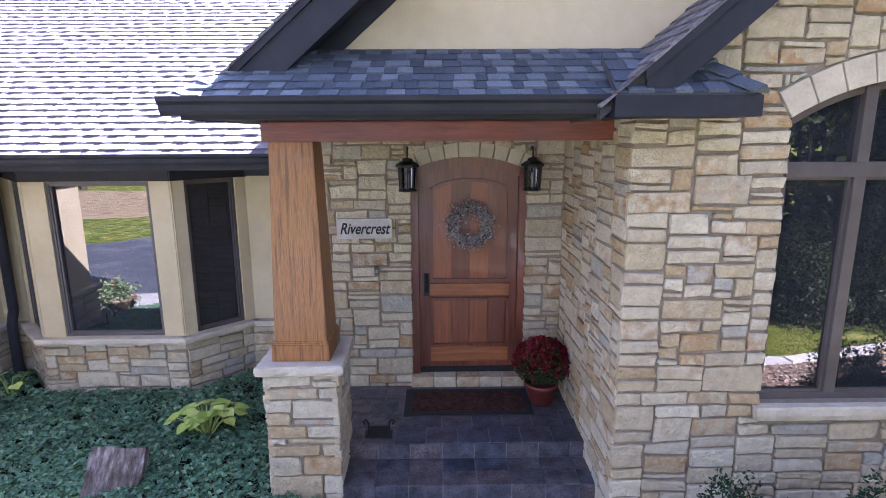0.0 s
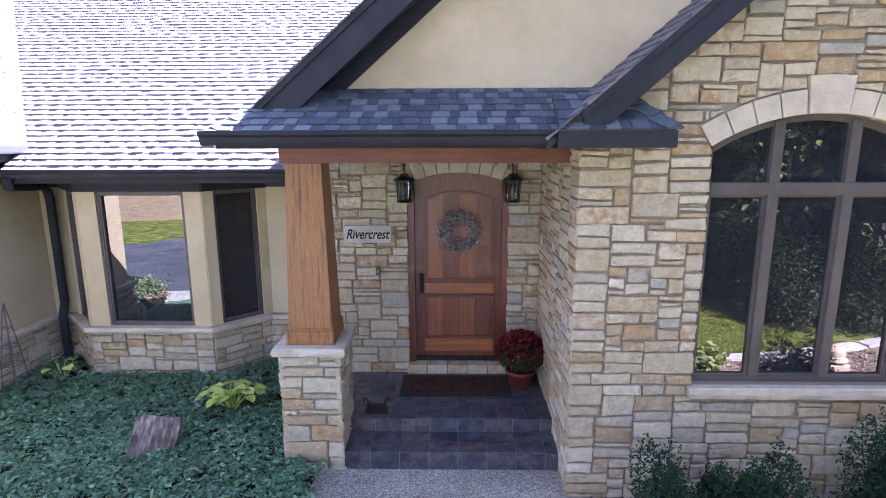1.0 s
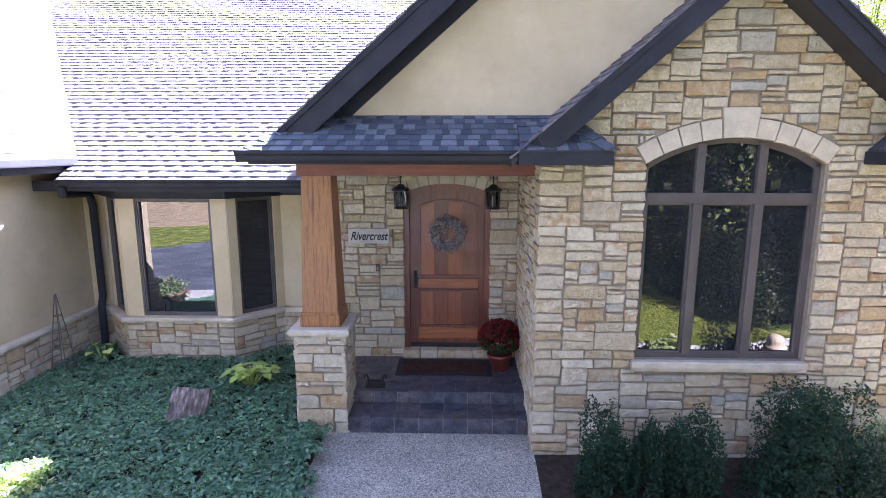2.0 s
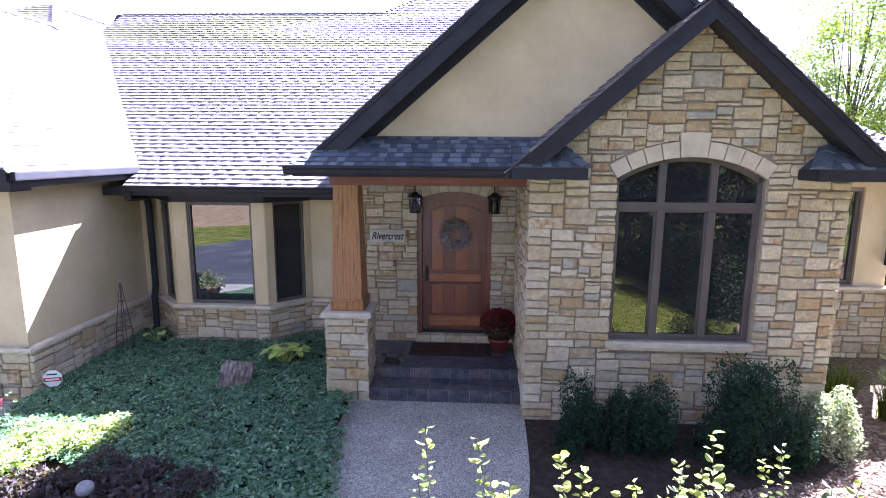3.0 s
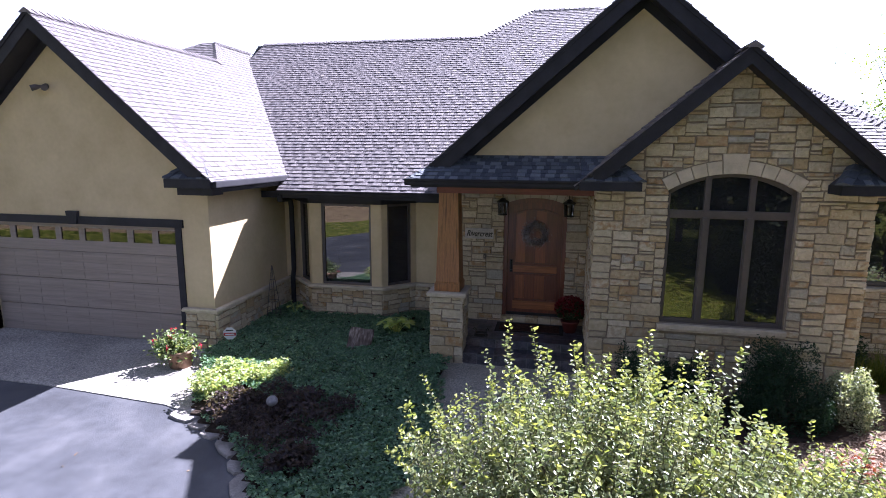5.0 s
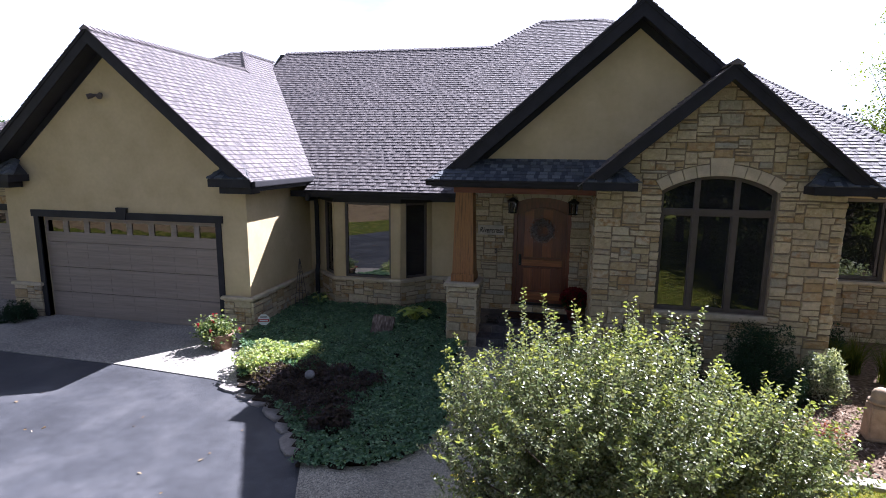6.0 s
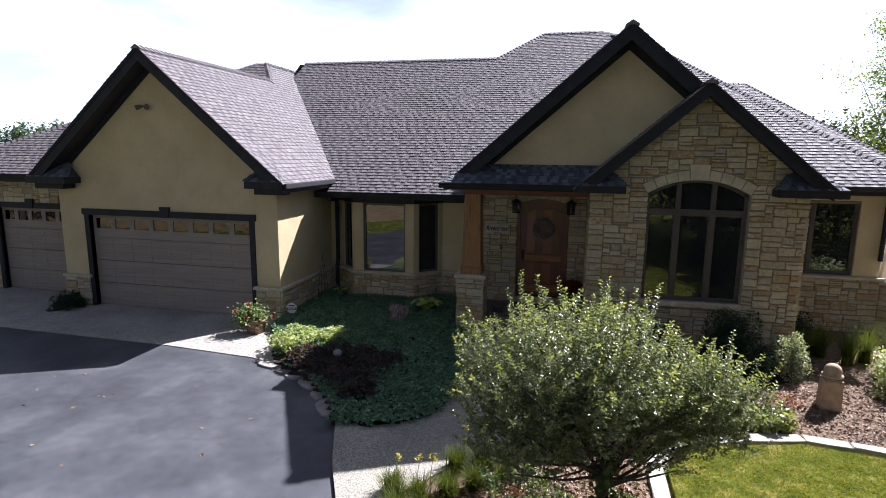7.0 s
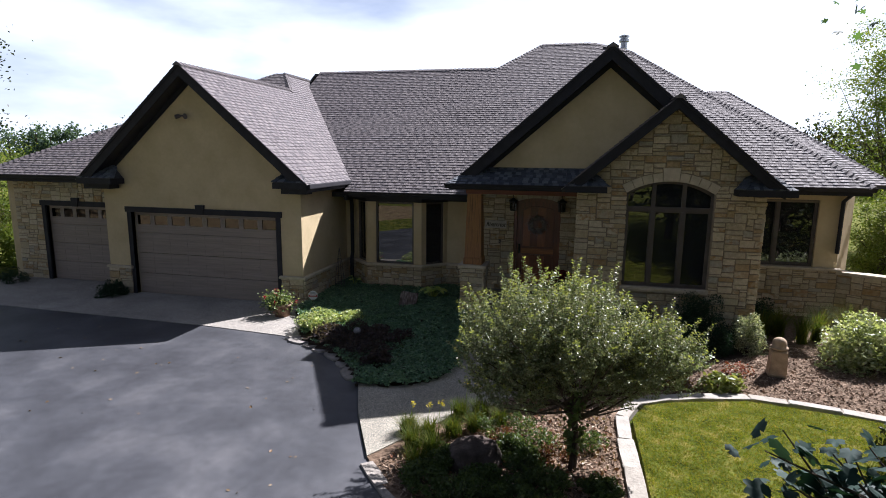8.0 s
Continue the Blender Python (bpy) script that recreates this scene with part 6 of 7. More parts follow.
shrub("euonymus_bush", -4.55, 2.45, bed_z(-4.5, 2.5), 0.66, 0.78, 0.38, 3600, 0.065, VARIEG, "pale green variegated shrub on the drive edge", "shrub", 91, flat=0.5, slim=0.65)
shrub("euonymus_bush", -4.0, 2.95, bed_z(-4, 2.95), 0.5, 0.45, 0.28, 1500, 0.065, VARIEG, "low pale green variegated shrub in the bed", "shrub", 191, flat=0.5, slim=0.65)
for i, (x, y, r3) in enumerate(((-3.95, 1.75, 0.46), (-3.5, 2.2, 0.42), (-3.45, 1.35, 0.46), (-2.95, 1.95, 0.5), (-2.9, 0.95, 0.46), (-2.5, 1.4, 0.5), (-2.42, 0.55, 0.36), (-2.35, 2.0, 0.36))):
    shrub("coral_bells", x, y, bed_z(x, y), r3, r3, 0.30, 1300, 0.045 if i % 3 else 0.07, PURPLE, "dark purple-leaved perennial beside the drive", "perennial", 92 + i, flat=0.3, slim=0.7, stems=False, group="purple perennials")

bm = bmesh.new()
bmesh.ops.create_icosphere(bm, subdivisions=3, radius=0.085)
for v2 in bm.verts:
    v2.co *= 1 + 0.05 * noise.noise(v2.co * 9)
    v2.co.z *= 0.9
globe = tagged(part("round_stone", bm, material("field_stone", [(0.195, 0.188, 0.188), (0.270, 0.262, 0.262)], scale=9, rough=0.9, bump=0.4, fine=0.15), smooth=True), "pale round stone among purple perennials", "stone")
globe.location = (-3.26, 1.66, 0.32)
flat_stone = copy_thing(globe, pose(-2.93, 0.99, 0.17, 20, 10, 40) @ Matrix.Diagonal((0.85, 0.7, 0.5, 1)))
flat_stone["label"] = "small pale field stone among purple perennials"


def hosta(x, y, n, size, seed):
    top = anchor("hosta", x, y, bed_z(x, y))
    r2 = random.Random(seed)
    for i in range(n):
        a0 = i * 2.4 + r2.uniform(-0.2, 0.2)
        reach = r2.uniform(0.08, 0.34) * size
        h = (0.34 - 0.28 * reach) * (0.7 + 0.5 * size)
        L, W = 0.165 * size * r2.uniform(0.75, 1.1), 0.098 * size * r2.uniform(0.85, 1.15)
        bm = bmesh.new()
        rows = []
        for k2 in range(6):
            f = k2 / 5
            wv = W * math.sin(math.pi * (0.12 + 0.88 * f) ** 0.8) if k2 < 5 else 0.004
            drop = -0.045 * size * f * f
            rows.append([bm.verts.new((f * L, s * wv, drop + abs(s) * 0.02 * size)) for s in (-1, -0.4, 0.4, 1)])
        for ra, rb in zip(rows, rows[1:]):
            for k2 in range(3):
                bm.faces.new((ra[k2], ra[k2 + 1], rb[k2 + 1], rb[k2]))
        ob = part("leaf", bm, HOSTA_ONE, top, smooth=True)
        ob.matrix_local = pose(math.cos(a0) * reach, math.sin(a0) * reach, h, r2.uniform(-14, 14), -12 + 80 * reach + r2.uniform(-9, 9), math.degrees(a0) + r2.uniform(-15, 15))
        bm = bmesh.new()
        tube(bm, [(0, 0, 0), (math.cos(a0) * reach * 0.6, math.sin(a0) * reach * 0.6, h * 0.75), (math.cos(a0) * reach, math.sin(a0) * reach, h)], 0.006, 5)
        part("leaf_stalk", bm, HOSTA_ONE, top)
    return tagged(top, "yellow-green hosta with broad pale-edged leaves", "hosta")


HOSTA_ONE = material("hosta_blade", [(0.260, 0.360, 0.060), (0.370, 0.450, 0.080), (0.440, 0.500, 0.130)], scale=14, rough=0.4, bump=0.15, by="object", fine=0.15)
hosta(-2.50, 5.45, 30, 0.90, 3)
hosta(-5.25, 6.35, 6, 0.7, 4)

bm = bmesh.new()
box(bm, -0.23, 0.23, -0.05, 0.05, -0.08, 0.46)
bmesh.ops.subdivide_edges(bm, edges=bm.edges[:], cuts=4, use_grid_fill=True)
for v2 in bm.verts:
    v2.co += Vector((noise.noise(v2.co * 5), noise.noise(v2.co * 5 + Vector((9, 0, 0))), noise.noise(v2.co * 5 + Vector((0, 9, 0))))) * 0.028
rock = tagged(part("rock_slab", bm, material("grey_rock", [(0.085, 0.062, 0.050), (0.155, 0.118, 0.096), (0.330, 0.275, 0.235)], scale=9, rough=0.9, bump=0.9, stretch=(2.2, 1, 0.7), fine=0.3)), "rough grey rock slab leaning in the ground cover", "rock")
rock.matrix_world = pose(-2.98, 4.45, 0.08, -34, 8, 8)

# yard sign: eight-sided, with bars for its lettering
ys = tagged(anchor("yard_sign", -5.62, 4.25, 0.04), "white eight-sided security sign with red band in the bed", "yard sign")
octo = [(0.135 * math.cos(radians(22.5 + 45 * i)), 0, 0.135 * math.sin(radians(22.5 + 45 * i)) + 0.27) for i in range(8)]
part("board", plated(octo, (0, 0.008, 0)), material("white_plastic", [(0.75, 0.75, 0.74), (0.8, 0.8, 0.79)], rough=0.5, bump=0), ys)
part("red_band", boxes((-0.118, 0.118, -0.004, -0.001, 0.225, 0.285)), material("sign_red", [(0.45, 0.03, 0.025), (0.5, 0.04, 0.03)], rough=0.5, bump=0), ys)
part("text_bar", boxes((-0.09, 0.09, -0.007, -0.0045, 0.243, 0.267)), material("bar_white", [(0.75, 0.75, 0.74), (0.8, 0.8, 0.79)], rough=0.5, bump=0), ys)
part("text_bar", boxes((-0.07, 0.07, -0.004, -0.001, 0.325, 0.345)), IRON, ys)
part("stake", boxes((-0.008, 0.008, 0.009, 0.017, -0.1, 0.3)), IRON, ys)
ys.rotation_euler = (0, 0, radians(18))

# wire obelisk
WIRE = material("weathered_wire", [(0.07, 0.06, 0.055), (0.13, 0.115, 0.105)], scale=20, rough=0.7, bump=0.2)
ob_t = tagged(anchor("plant_obelisk", -5.55, 5.90, 0.10), "tall weathered wire plant obelisk against the garage wall", "trellis")
for i in range(4):
    a0 = math.pi / 4 + i * math.pi / 2
    bm = bmesh.new()
    tube(bm, [(0.17 * math.cos(a0), 0.17 * math.sin(a0), 0), (0.10 * math.cos(a0), 0.10 * math.sin(a0), 0.62), (0.012 * math.cos(a0), 0.012 * math.sin(a0), 1.24)], 0.008, 5)
    part("leg", bm, WIRE, ob_t)
for z, r3 in ((0.2, 0.150), (0.45, 0.120), (0.7, 0.089), (0.95, 0.051)):
    bm = bmesh.new()
    tube(bm, [(r3 * math.cos(i * math.pi / 8), r3 * math.sin(i * math.pi / 8), z) for i in range(17)], 0.0065, 4)
    part("ring", bm, WIRE, ob_t)

bm = bmesh.new()
lathe(bm, [(0.0, 1.29), (0.014, 1.275), (0.02, 1.255), (0.014, 1.235), (0.0, 1.22)], 0, 0, 0, 8)
part("finial", bm, WIRE, ob_t)

# planter with geraniums
pl = tagged(anchor("planter", -5.98, 3.22, 0.0), "brown clay planter with pink geraniums beside the garage door", "planter")
bm = bmesh.new()
lathe(bm, [(0.19, 0), (0.23, 0.26), (0.25, 0.27), (0.25, 0.32), (0.22, 0.32), (0.21, 0.28)], 0, 0, 0, 24)
part("pot", bm, material("brown_clay", [(0.156, 0.091, 0.055), (0.208, 0.124, 0.078)], rough=0.7, bump=0.2, fine=0.15), pl, smooth=True)
r2 = np.random.default_rng(12)
v = r2.normal(size=(1700, 3)) * [0.17, 0.14, 0.12] + [-0.13, 0, 0.36]
v = v[v[:, 2] > 0.1]
grow("foliage", v, 0.055, leafy("planter_leaves", [(0.07, 0.12, 0.045), (0.13, 0.19, 0.075), (0.30, 0.33, 0.19), (0.09, 0.14, 0.05)]), pl, seed=13, flat=0.4, slim=0.8, oval=True)
for i in range(5):
    c = r2.normal(size=3) * [0.2, 0.2, 0.08] + [0, 0, 0.5]
    grow("flower_head", r2.normal(size=(26, 3)) * 0.022 + c, 0.035, leafy("pink_petals", [(0.380, 0.020, 0.050), (0.450, 0.040, 0.080)]) if i == 0 else bpy.data.materials["pink_petals"], pl, seed=14 + i, flat=0, slim=0.9)

# edging stones along the drive and the lawn
FLAG = material("weathered_flagstone", [(0.23, 0.21, 0.185), (0.33, 0.30, 0.265), (0.27, 0.25, 0.23)], scale=7, rough=0.9, bump=0.5, by="object", fine=0.2)


def edging(line, width, seed, label, group, zr=(0.03, 0.06), cut=False, length=(0.3, 0.55)):
    r2 = random.Random(seed)
    pts2 = smooth_line(line, 24)
    acc, last, todo = 0.0, pts2[0], r2.uniform(*length)
    start = pts2[0]
    for p in pts2[1:]:
        acc += math.hypot(p[0] - last[0], p[1] - last[1])
        last = p
        if acc >= todo:
            L = math.hypot(p[0] - start[0], p[1] - start[1])
            ang = math.degrees(math.atan2(p[1] - start[1], p[0] - start[0]))
            w = width * r2.uniform(0.8, 1.15)
            bm = bmesh.new()
            if cut:
                hl2, hw = L * 0.493, w * 0.5
                outl = [(-hl2, -hw, 0), (0, -hw * 1.03, 0), (hl2, -hw, 0), (hl2 * 0.995, hw, 0), (0, hw * 1.03, 0), (-hl2 * 0.995, hw, 0)]
            else:
                n2 = 9
                outl = []
                for i in range(n2):
                    a0 = 2 * math.pi * i / n2
                    e = (abs(math.cos(a0)) ** 4 + abs(math.sin(a0)) ** 4) ** -0.25
                    outl.append((math.cos(a0) * e * L * 0.49 * r2.uniform(0.93, 1.0), math.sin(a0) * e * w * 0.5 * r2.uniform(0.88, 1.05), 0))
            plate(bm, outl, (0, 0, r2.uniform(*zr) + 0.05))
            bmesh.ops.bevel(bm, geom=[e for e in bm.edges if all(abs(v2.co.z) > 0.01 for v2 in e.verts)], offset=0.01, segments=2, affect="EDGES")
            ob = part("edging_stone", bm, KERB if "lawn" in group else FLAG)
            ob.matrix_world = pose((p[0] + start[0]) / 2, (p[1] + start[1]) / 2, -0.045, r2.uniform(-1.5, 1.5), r2.uniform(-1.5, 1.5), ang)
            tagged(ob, label, "edging stone", group)
            start, acc, todo = p, 0.0, r2.uniform(*length)


edging([(-4.9, 1.66), (-4.3, 1.42), (-3.5, 0.92), (-2.85, 0.24), (-2.45, -0.4)], 0.36, 5, "flat irregular limestone edging stone by the drive", "drive edging stones", zr=(0.004, 0.018), length=(0.3, 0.65))
edging([(2.55, -5.6), (2.28, -4.0), (2.22, -2.2), (2.2, -0.5), (2.5, 0.15), (3.05, 0.42), (4.37, 0.80), (5.85, 0.58), (7.4, 0.1), (9.0, -0.6)], 0.22, 6, "pale limestone block edging the lawn", "lawn edging stones", zr=(0.045, 0.06), cut=True, length=(0.5, 0.8))
edging([(-1.33, -2.75), (-0.72, -3.45), (0.1, -4.4), (0.75, -5.4)], 0.22, 7, "grey limestone block edging the drive bed", "bed edging stones", zr=(0.002, 0.014), cut=True, length=(0.5, 0.8))

# mown lawn patch
lawn_poly = [(2.4, -7.5), (2.38, -2.2), (2.36, -0.55), (2.62, 0.05), (3.1, 0.28), (4.37, 0.66), (5.85, 0.44), (7.4, -0.05), (9.2, -0.75), (10, -7.5)]
turf = sheet("lawn", lawn_poly, 0.02, LAWN, "bright mown lawn inside the stone edging", thick=0.06)
near_turf = [(2.4, -5.4), (2.38, -2.2), (2.36, -0.55), (2.62, 0.05), (3.1, 0.28), (4.37, 0.66), (5.85, 0.44), (6.6, 0.2), (5.6, -2.6), (4.0, -5.4)]
p2 = [(x, y, 0.03) for x, y in scatter(near_turf, 52000, 21)] + [(x, y, 0.03) for x, y in scatter(lawn_poly, 14000, 20)]
tagged(grow("grass", p2, 0.042, GRASSBLADE, seed=22, flat=0, slim=0.2, lift=0.9), "short green lawn grass with yellowing tips", "grass", kind="stuff")
p2 = [(x, y, 0.025) for x, y in scatter([(-1.2, -2.7), (0.3, -4.5), (1.0, -5.8), (2.1, -4.0), (2.05, -0.4), (2.4, 0.3), (3.0, 0.55), (4.37, 0.95), (5.85, 0.75), (8.5, -0.1), (9.5, 4.0), (1.5, 4.0), (1.5, 3.0), (1.4, 2.2), (1.0, 0.6), (0.25, -0.7)], 24000, 23)]
chips = material("bark_chip", [(0.080, 0.052, 0.036), (0.225, 0.158, 0.110), (0.54, 0.43, 0.325), (0.120, 0.082, 0.056), (0.37, 0.275, 0.200), (0.16, 0.105, 0.070)], by="island", scale=10, rough=0.95, bump=0, fine=0.2)
# dark sheet without chips stands in for house shade on the mulch
wall_shade = RIGHT_WALK[5:13] + [(1.75, 1.9), (2.9, 2.3), (4.6, 2.75), (5.3, 3.3), (5.3, 3.99), (1.37, 3.99)]
p2 = [p for p in p2 if not inside(wall_shade, p[0], p[1])]
bare_soil = sheet("bare_soil", wall_shade, 0.022, SOIL, "dark sheet imitating shade on the mulch along the stone wall", category="soil", thick=0.01)
tagged(grow("bark_chips", p2, 0.066, chips, seed=24, flat=0.62, slim=0.36), "shredded bark chips over the planting bed", "mulch", kind="stuff")

p2 = [(x, y, 0.05 + 0.05 * noise.noise((x * 3, y * 3, 1))) for x, y in scatter([(-1.1, -2.6), (0.3, -4.3), (1.0, -5.4), (2.05, -4.0), (2.0, -0.6), (1.0, -0.2), (0.3, -0.9)], 1500, 25)]
dry = leafy("dry_bed_leaves", [(0.30, 0.20, 0.12), (0.20, 0.085, 0.05), (0.42, 0.33, 0.22), (0.15, 0.09, 0.05)], through_light=0.1)
tagged(grow("leaf_litter", p2, 0.062, dry, seed=26, flat=0.5, slim=0.6, oval=True), "dry russet and tan leaves lying in the bed", "fallen leaves", kind="stuff")

# stone garden lantern
bo = tagged(anchor("garden_bollard", 5.28, 2.12, 0.0), "tan cast-stone garden bollard light with a domed cap", "bollard")
bm = bmesh.new()
lathe(bm, [(0.23, 0), (0.23, 0.04), (0.215, 0.05), (0.195, 0.52), (0.18, 0.53)], 0, 0, 0, 4)
bmesh.ops.rotate(bm, verts=bm.verts, matrix=Matrix.Rotation(radians(38), 3, "Z"))
bmesh.ops.bevel(bm, geom=bm.edges[:], offset=0.02, segments=3, affect="EDGES")
tan = material("tan_cast_stone", [(0.33, 0.24, 0.15), (0.43, 0.32, 0.21)], scale=8, rough=0.85, bump=0.3, fine=0.12)
part("body", bm, tan, bo)
bm = bmesh.new()
lathe(bm, [(0.11, 0.52), (0.115, 0.55), (0.155, 0.555), (0.158, 0.59), (0.128, 0.60), (0.125, 0.65), (0.122, 0.69), (0.10, 0.735), (0.06, 0.765), (0.0, 0.775)], 0, 0, 0, 28)
part("cap", bm, tan, bo, smooth=True)

# evergreens along the stone wall
shrub("yew_bush", 1.98, 3.28, 0.0, 0.36, 0.34, 1.10, 9500, 0.038, YEW, "small dark upright yew against the stone wall", "shrub", 101, flat=0, slim=0.4, group="yews")
shrub("yew_bush", 2.46, 3.34, 0.0, 0.34, 0.32, 0.84, 6600, 0.038, YEW, "small dark low yew against the stone wall", "shrub", 105, flat=0, slim=0.4, group="yews")
shrub("yew_bush", 2.90, 3.26, 0.0, 0.40, 0.36, 1.18, 10500, 0.038, YEW, "small dark upright yew against the stone wall", "shrub", 102, flat=0, slim=0.4, group="yews")
shrub("yew_bush", 4.08, 3.22, 0.0, 0.74, 0.62, 1.34, 24000, 0.042, YEW, "large dark rounded yew below the window", "shrub", 103, lumps=40, flat=0, slim=0.4, group="yews")
shrub("yew_bush", 5.75, 5.3, 0.0, 0.62, 0.6, 0.85, 5200, 0.055, YEW, "low dark spreading yew in the shaded corner", "shrub", 113, flat=0, slim=0.4, group="yews")
shrub("boxwood", 5.02, 3.38, 0.0, 0.42, 0.42, 0.98, 8000, 0.045, SILVER, "rounded silver-edged shrub catching the sun", "shrub", 104, lumps=36, flat=0.2)
shrub("hydrangea", 7.35, 3.2, 0.0, 1.05, 0.95, 1.15, 7000, 0.085, HYDRANGEA, "broad pale-leaved hydrangea bush in the mulch", "shrub", 106, lumps=40, flat=0.4, slim=0.7)
shrub("hydrangea", 8.9, 2.6, 0.0, 1.0, 0.9, 1.1, 3000, 0.10, HYDRANGEA, "broad pale-leaved hydrangea bush in the mulch", "shrub", 107, lumps=36, flat=0.4, slim=0.7)
shrub("perennial_clump", 4.05, 1.10, 0.0, 0.42, 0.32, 0.32, 420, 0.12, HOSTA, "yellow-green broad-leaved perennial by the lawn edge", "perennial", 108, flat=0.5, slim=0.6, stems=False)
shrub("perennial_clump", 3.3, 0.95, 0.0, 0.35, 0.3, 0.3, 350, 0.07, leafy("russet_leaves", [(0.16, 0.09, 0.03), (0.22, 0.13, 0.05), (0.11, 0.10, 0.03)]), "russet autumn perennial by the lawn edge", "perennial", 109, flat=0.4, stems=False)
shrub("sedum", 4.55, 2.0, 0.0, 0.3, 0.25, 0.26, 300, 0.05, leafy("sedum_heads", [(0.22, 0.05, 0.035), (0.28, 0.08, 0.06), (0.06, 0.07, 0.03)]), "rust-red sedum in the bark mulch", "perennial", 110, flat=0.3, stems=False)
shrub("yew_bush", -11.75, 3.7, 0.0, 0.48, 0.42, 0.5, 4500, 0.05, YEW, "low dark yew beside the garage door", "shrub", 111, flat=0, slim=0.4, group="yews")
shrub("yew_bush", -16.2, 4.3, 0.0, 0.6, 0.5, 0.5, 2000, 0.05, YEW, "low dark yew at the house corner", "shrub", 112, flat=0, slim=0.4, group="yews")
BEDLEAF = leafy("low_shrub_leaves", [(0.045, 0.08, 0.026), (0.075, 0.115, 0.036), (0.11, 0.15, 0.05), (0.035, 0.06, 0.022)], rough=0.4, spec=0.35)
BEDRED = leafy("red_tinged_leaves", [(0.10, 0.035, 0.022), (0.14, 0.055, 0.03), (0.05, 0.05, 0.018)])
for i, (x, y, r4, h4) in enumerate(((-0.42, -3.05, 0.42, 0.34), (0.2, -3.35, 0.5, 0.36), (0.75, -3.25, 0.45, 0.38), (1.1, -2.85, 0.42, 0.42), (0.75, -2.45, 0.35, 0.34), (1.75, -2.75, 0.3, 0.26), (-0.3, -2.55, 0.34, 0.3), (0.35, -2.9, 0.4, 0.3), (0.62, -2.05, 0.32, 0.3))):
    shrub("low_shrub", x, y, 0.0, r4, r4, h4, 2400, 0.045, BEDLEAF, "low small-leaved green shrub under the tree", "shrub", 210 + i, lumps=24, flat=0.2, slim=0.55, group="low shrubs")
for i, (x, y, r4) in enumerate(((0.45, -1.9, 0.3), (0.95, -1.75, 0.32), (1.2, -2.15, 0.26), (0.6, -1.35, 0.34), (0.15, -1.55, 0.3), (1.7, -1.6, 0.3))):
    shrub("bed_perennial", x, y, 0.0, r4, r4, 0.3, 700, 0.05, BEDRED if i in (0, 2) else BEDLEAF, "red-tinged perennial in the bark mulch" if i in (0, 2) else "leafy green perennial in the bark mulch", "perennial", 220 + i, lumps=16, flat=0.2, slim=0.4, stems=False, group="bed perennials")
bm = bmesh.new()
bmesh.ops.create_icosphere(bm, subdivisions=4, radius=0.5)
for v2 in bm.verts:
    c = v2.co.copy()
    v2.co = Vector((c.x * 0.86, c.y * 0.62, max(-0.14, min(c.z, 0.33 + 0.1 * c.x)) * 0.9)) * (1 + 0.16 * noise.noise(c * 2.2) + 0.05 * noise.noise(c * 7))
boulder = tagged(part("boulder", bm, material("brown_boulder", [(0.060, 0.046, 0.040), (0.098, 0.078, 0.068), (0.135, 0.112, 0.098)], scale=5, rough=0.9, bump=0.8, bump_scale=22, fine=0.25), smooth=True), "large grey-brown boulder in the bed under the tree", "boulder")
boulder.matrix_world = pose(0.12, -2.42, 0.0, 0, 4, 25)


def grass_clump(x, y, n, length, mat, label, seed, z=0.0):
    r2 = np.random.default_rng(seed)
    verts, faces = [], []
    for i in range(n):
        a0, lean = r2.uniform(0, 6.28), r2.uniform(0.15, 0.8)
        L = length * r2.uniform(0.6, 1.1)
        dx, dy = math.cos(a0), math.sin(a0)
        bx, by = r2.normal(0, 0.05, 2)
        k = len(verts)
        for f in (0, 0.4, 0.75, 1.0):
            out = lean * L * f * f
            h = L * f * (1 - 0.35 * lean * f)
            w = 0.007 * (1 - 0.9 * f)
            verts += [(bx + dx * out - dy * w, by + dy * out + dx * w, h), (bx + dx * out + dy * w, by + dy * out - dx * w, h)]
        faces += [(k + 2 * q, k + 2 * q + 1, k + 2 * q + 3, k + 2 * q + 2) for q in range(3)]
    ob = raw("grass_clump", verts, faces, mat)
    ob.location = (x, y, z)
    return tagged(ob, label, "grass clump")


for i, (x, y, n5, L5) in enumerate(((-1.0, -1.85, 420, 0.34), (-0.66, -1.95, 420, 0.38), (-0.82, -2.25, 420, 0.38), (-0.5, -2.35, 360, 0.36), (-0.35, -1.75, 360, 0.34), (-0.35, -1.15, 380, 0.34), (-0.02, -1.05, 380, 0.36), (-0.05, -1.5, 320, 0.34), (-0.65, -2.7, 320, 0.34), (0.3, -1.2, 300, 0.3))):
    grass_clump(x, y, n5, L5, CLUMPBLADE, "tufted green grass with yellow tips beside the path", 120 + i)
PETAL = leafy("yellow_petals", [(0.5, 0.42, 0.05), (0.6, 0.52, 0.12)], through_light=0.3)
rf = np.random.default_rng(61)
for x, y in ((-1.0, -1.75), (-0.75, -1.65), (-0.55, -1.8), (-0.12, -0.98), (-0.3, -0.95)):
    lily = tagged(anchor("daylily", x, y, 0.0), "pale yellow daylily flower on a thin stalk", "flower", "daylilies")
    hz = rf.uniform(0.42, 0.55)
    bm = bmesh.new()
    tube(bm, [(0, 0, 0), (0.02, -0.02, hz * 0.6), (0.05, -0.03, hz)], [0.006, 0.005, 0.004], 5)
    part("stalk", bm, HOSTA_ONE, lily)
    grow("petals", rf.normal(size=(9, 3)) * 0.022 + [0.05, -0.03, hz], 0.05, PETAL, lily, seed=int(hz * 1000), flat=0.3, slim=0.5, oval=True)
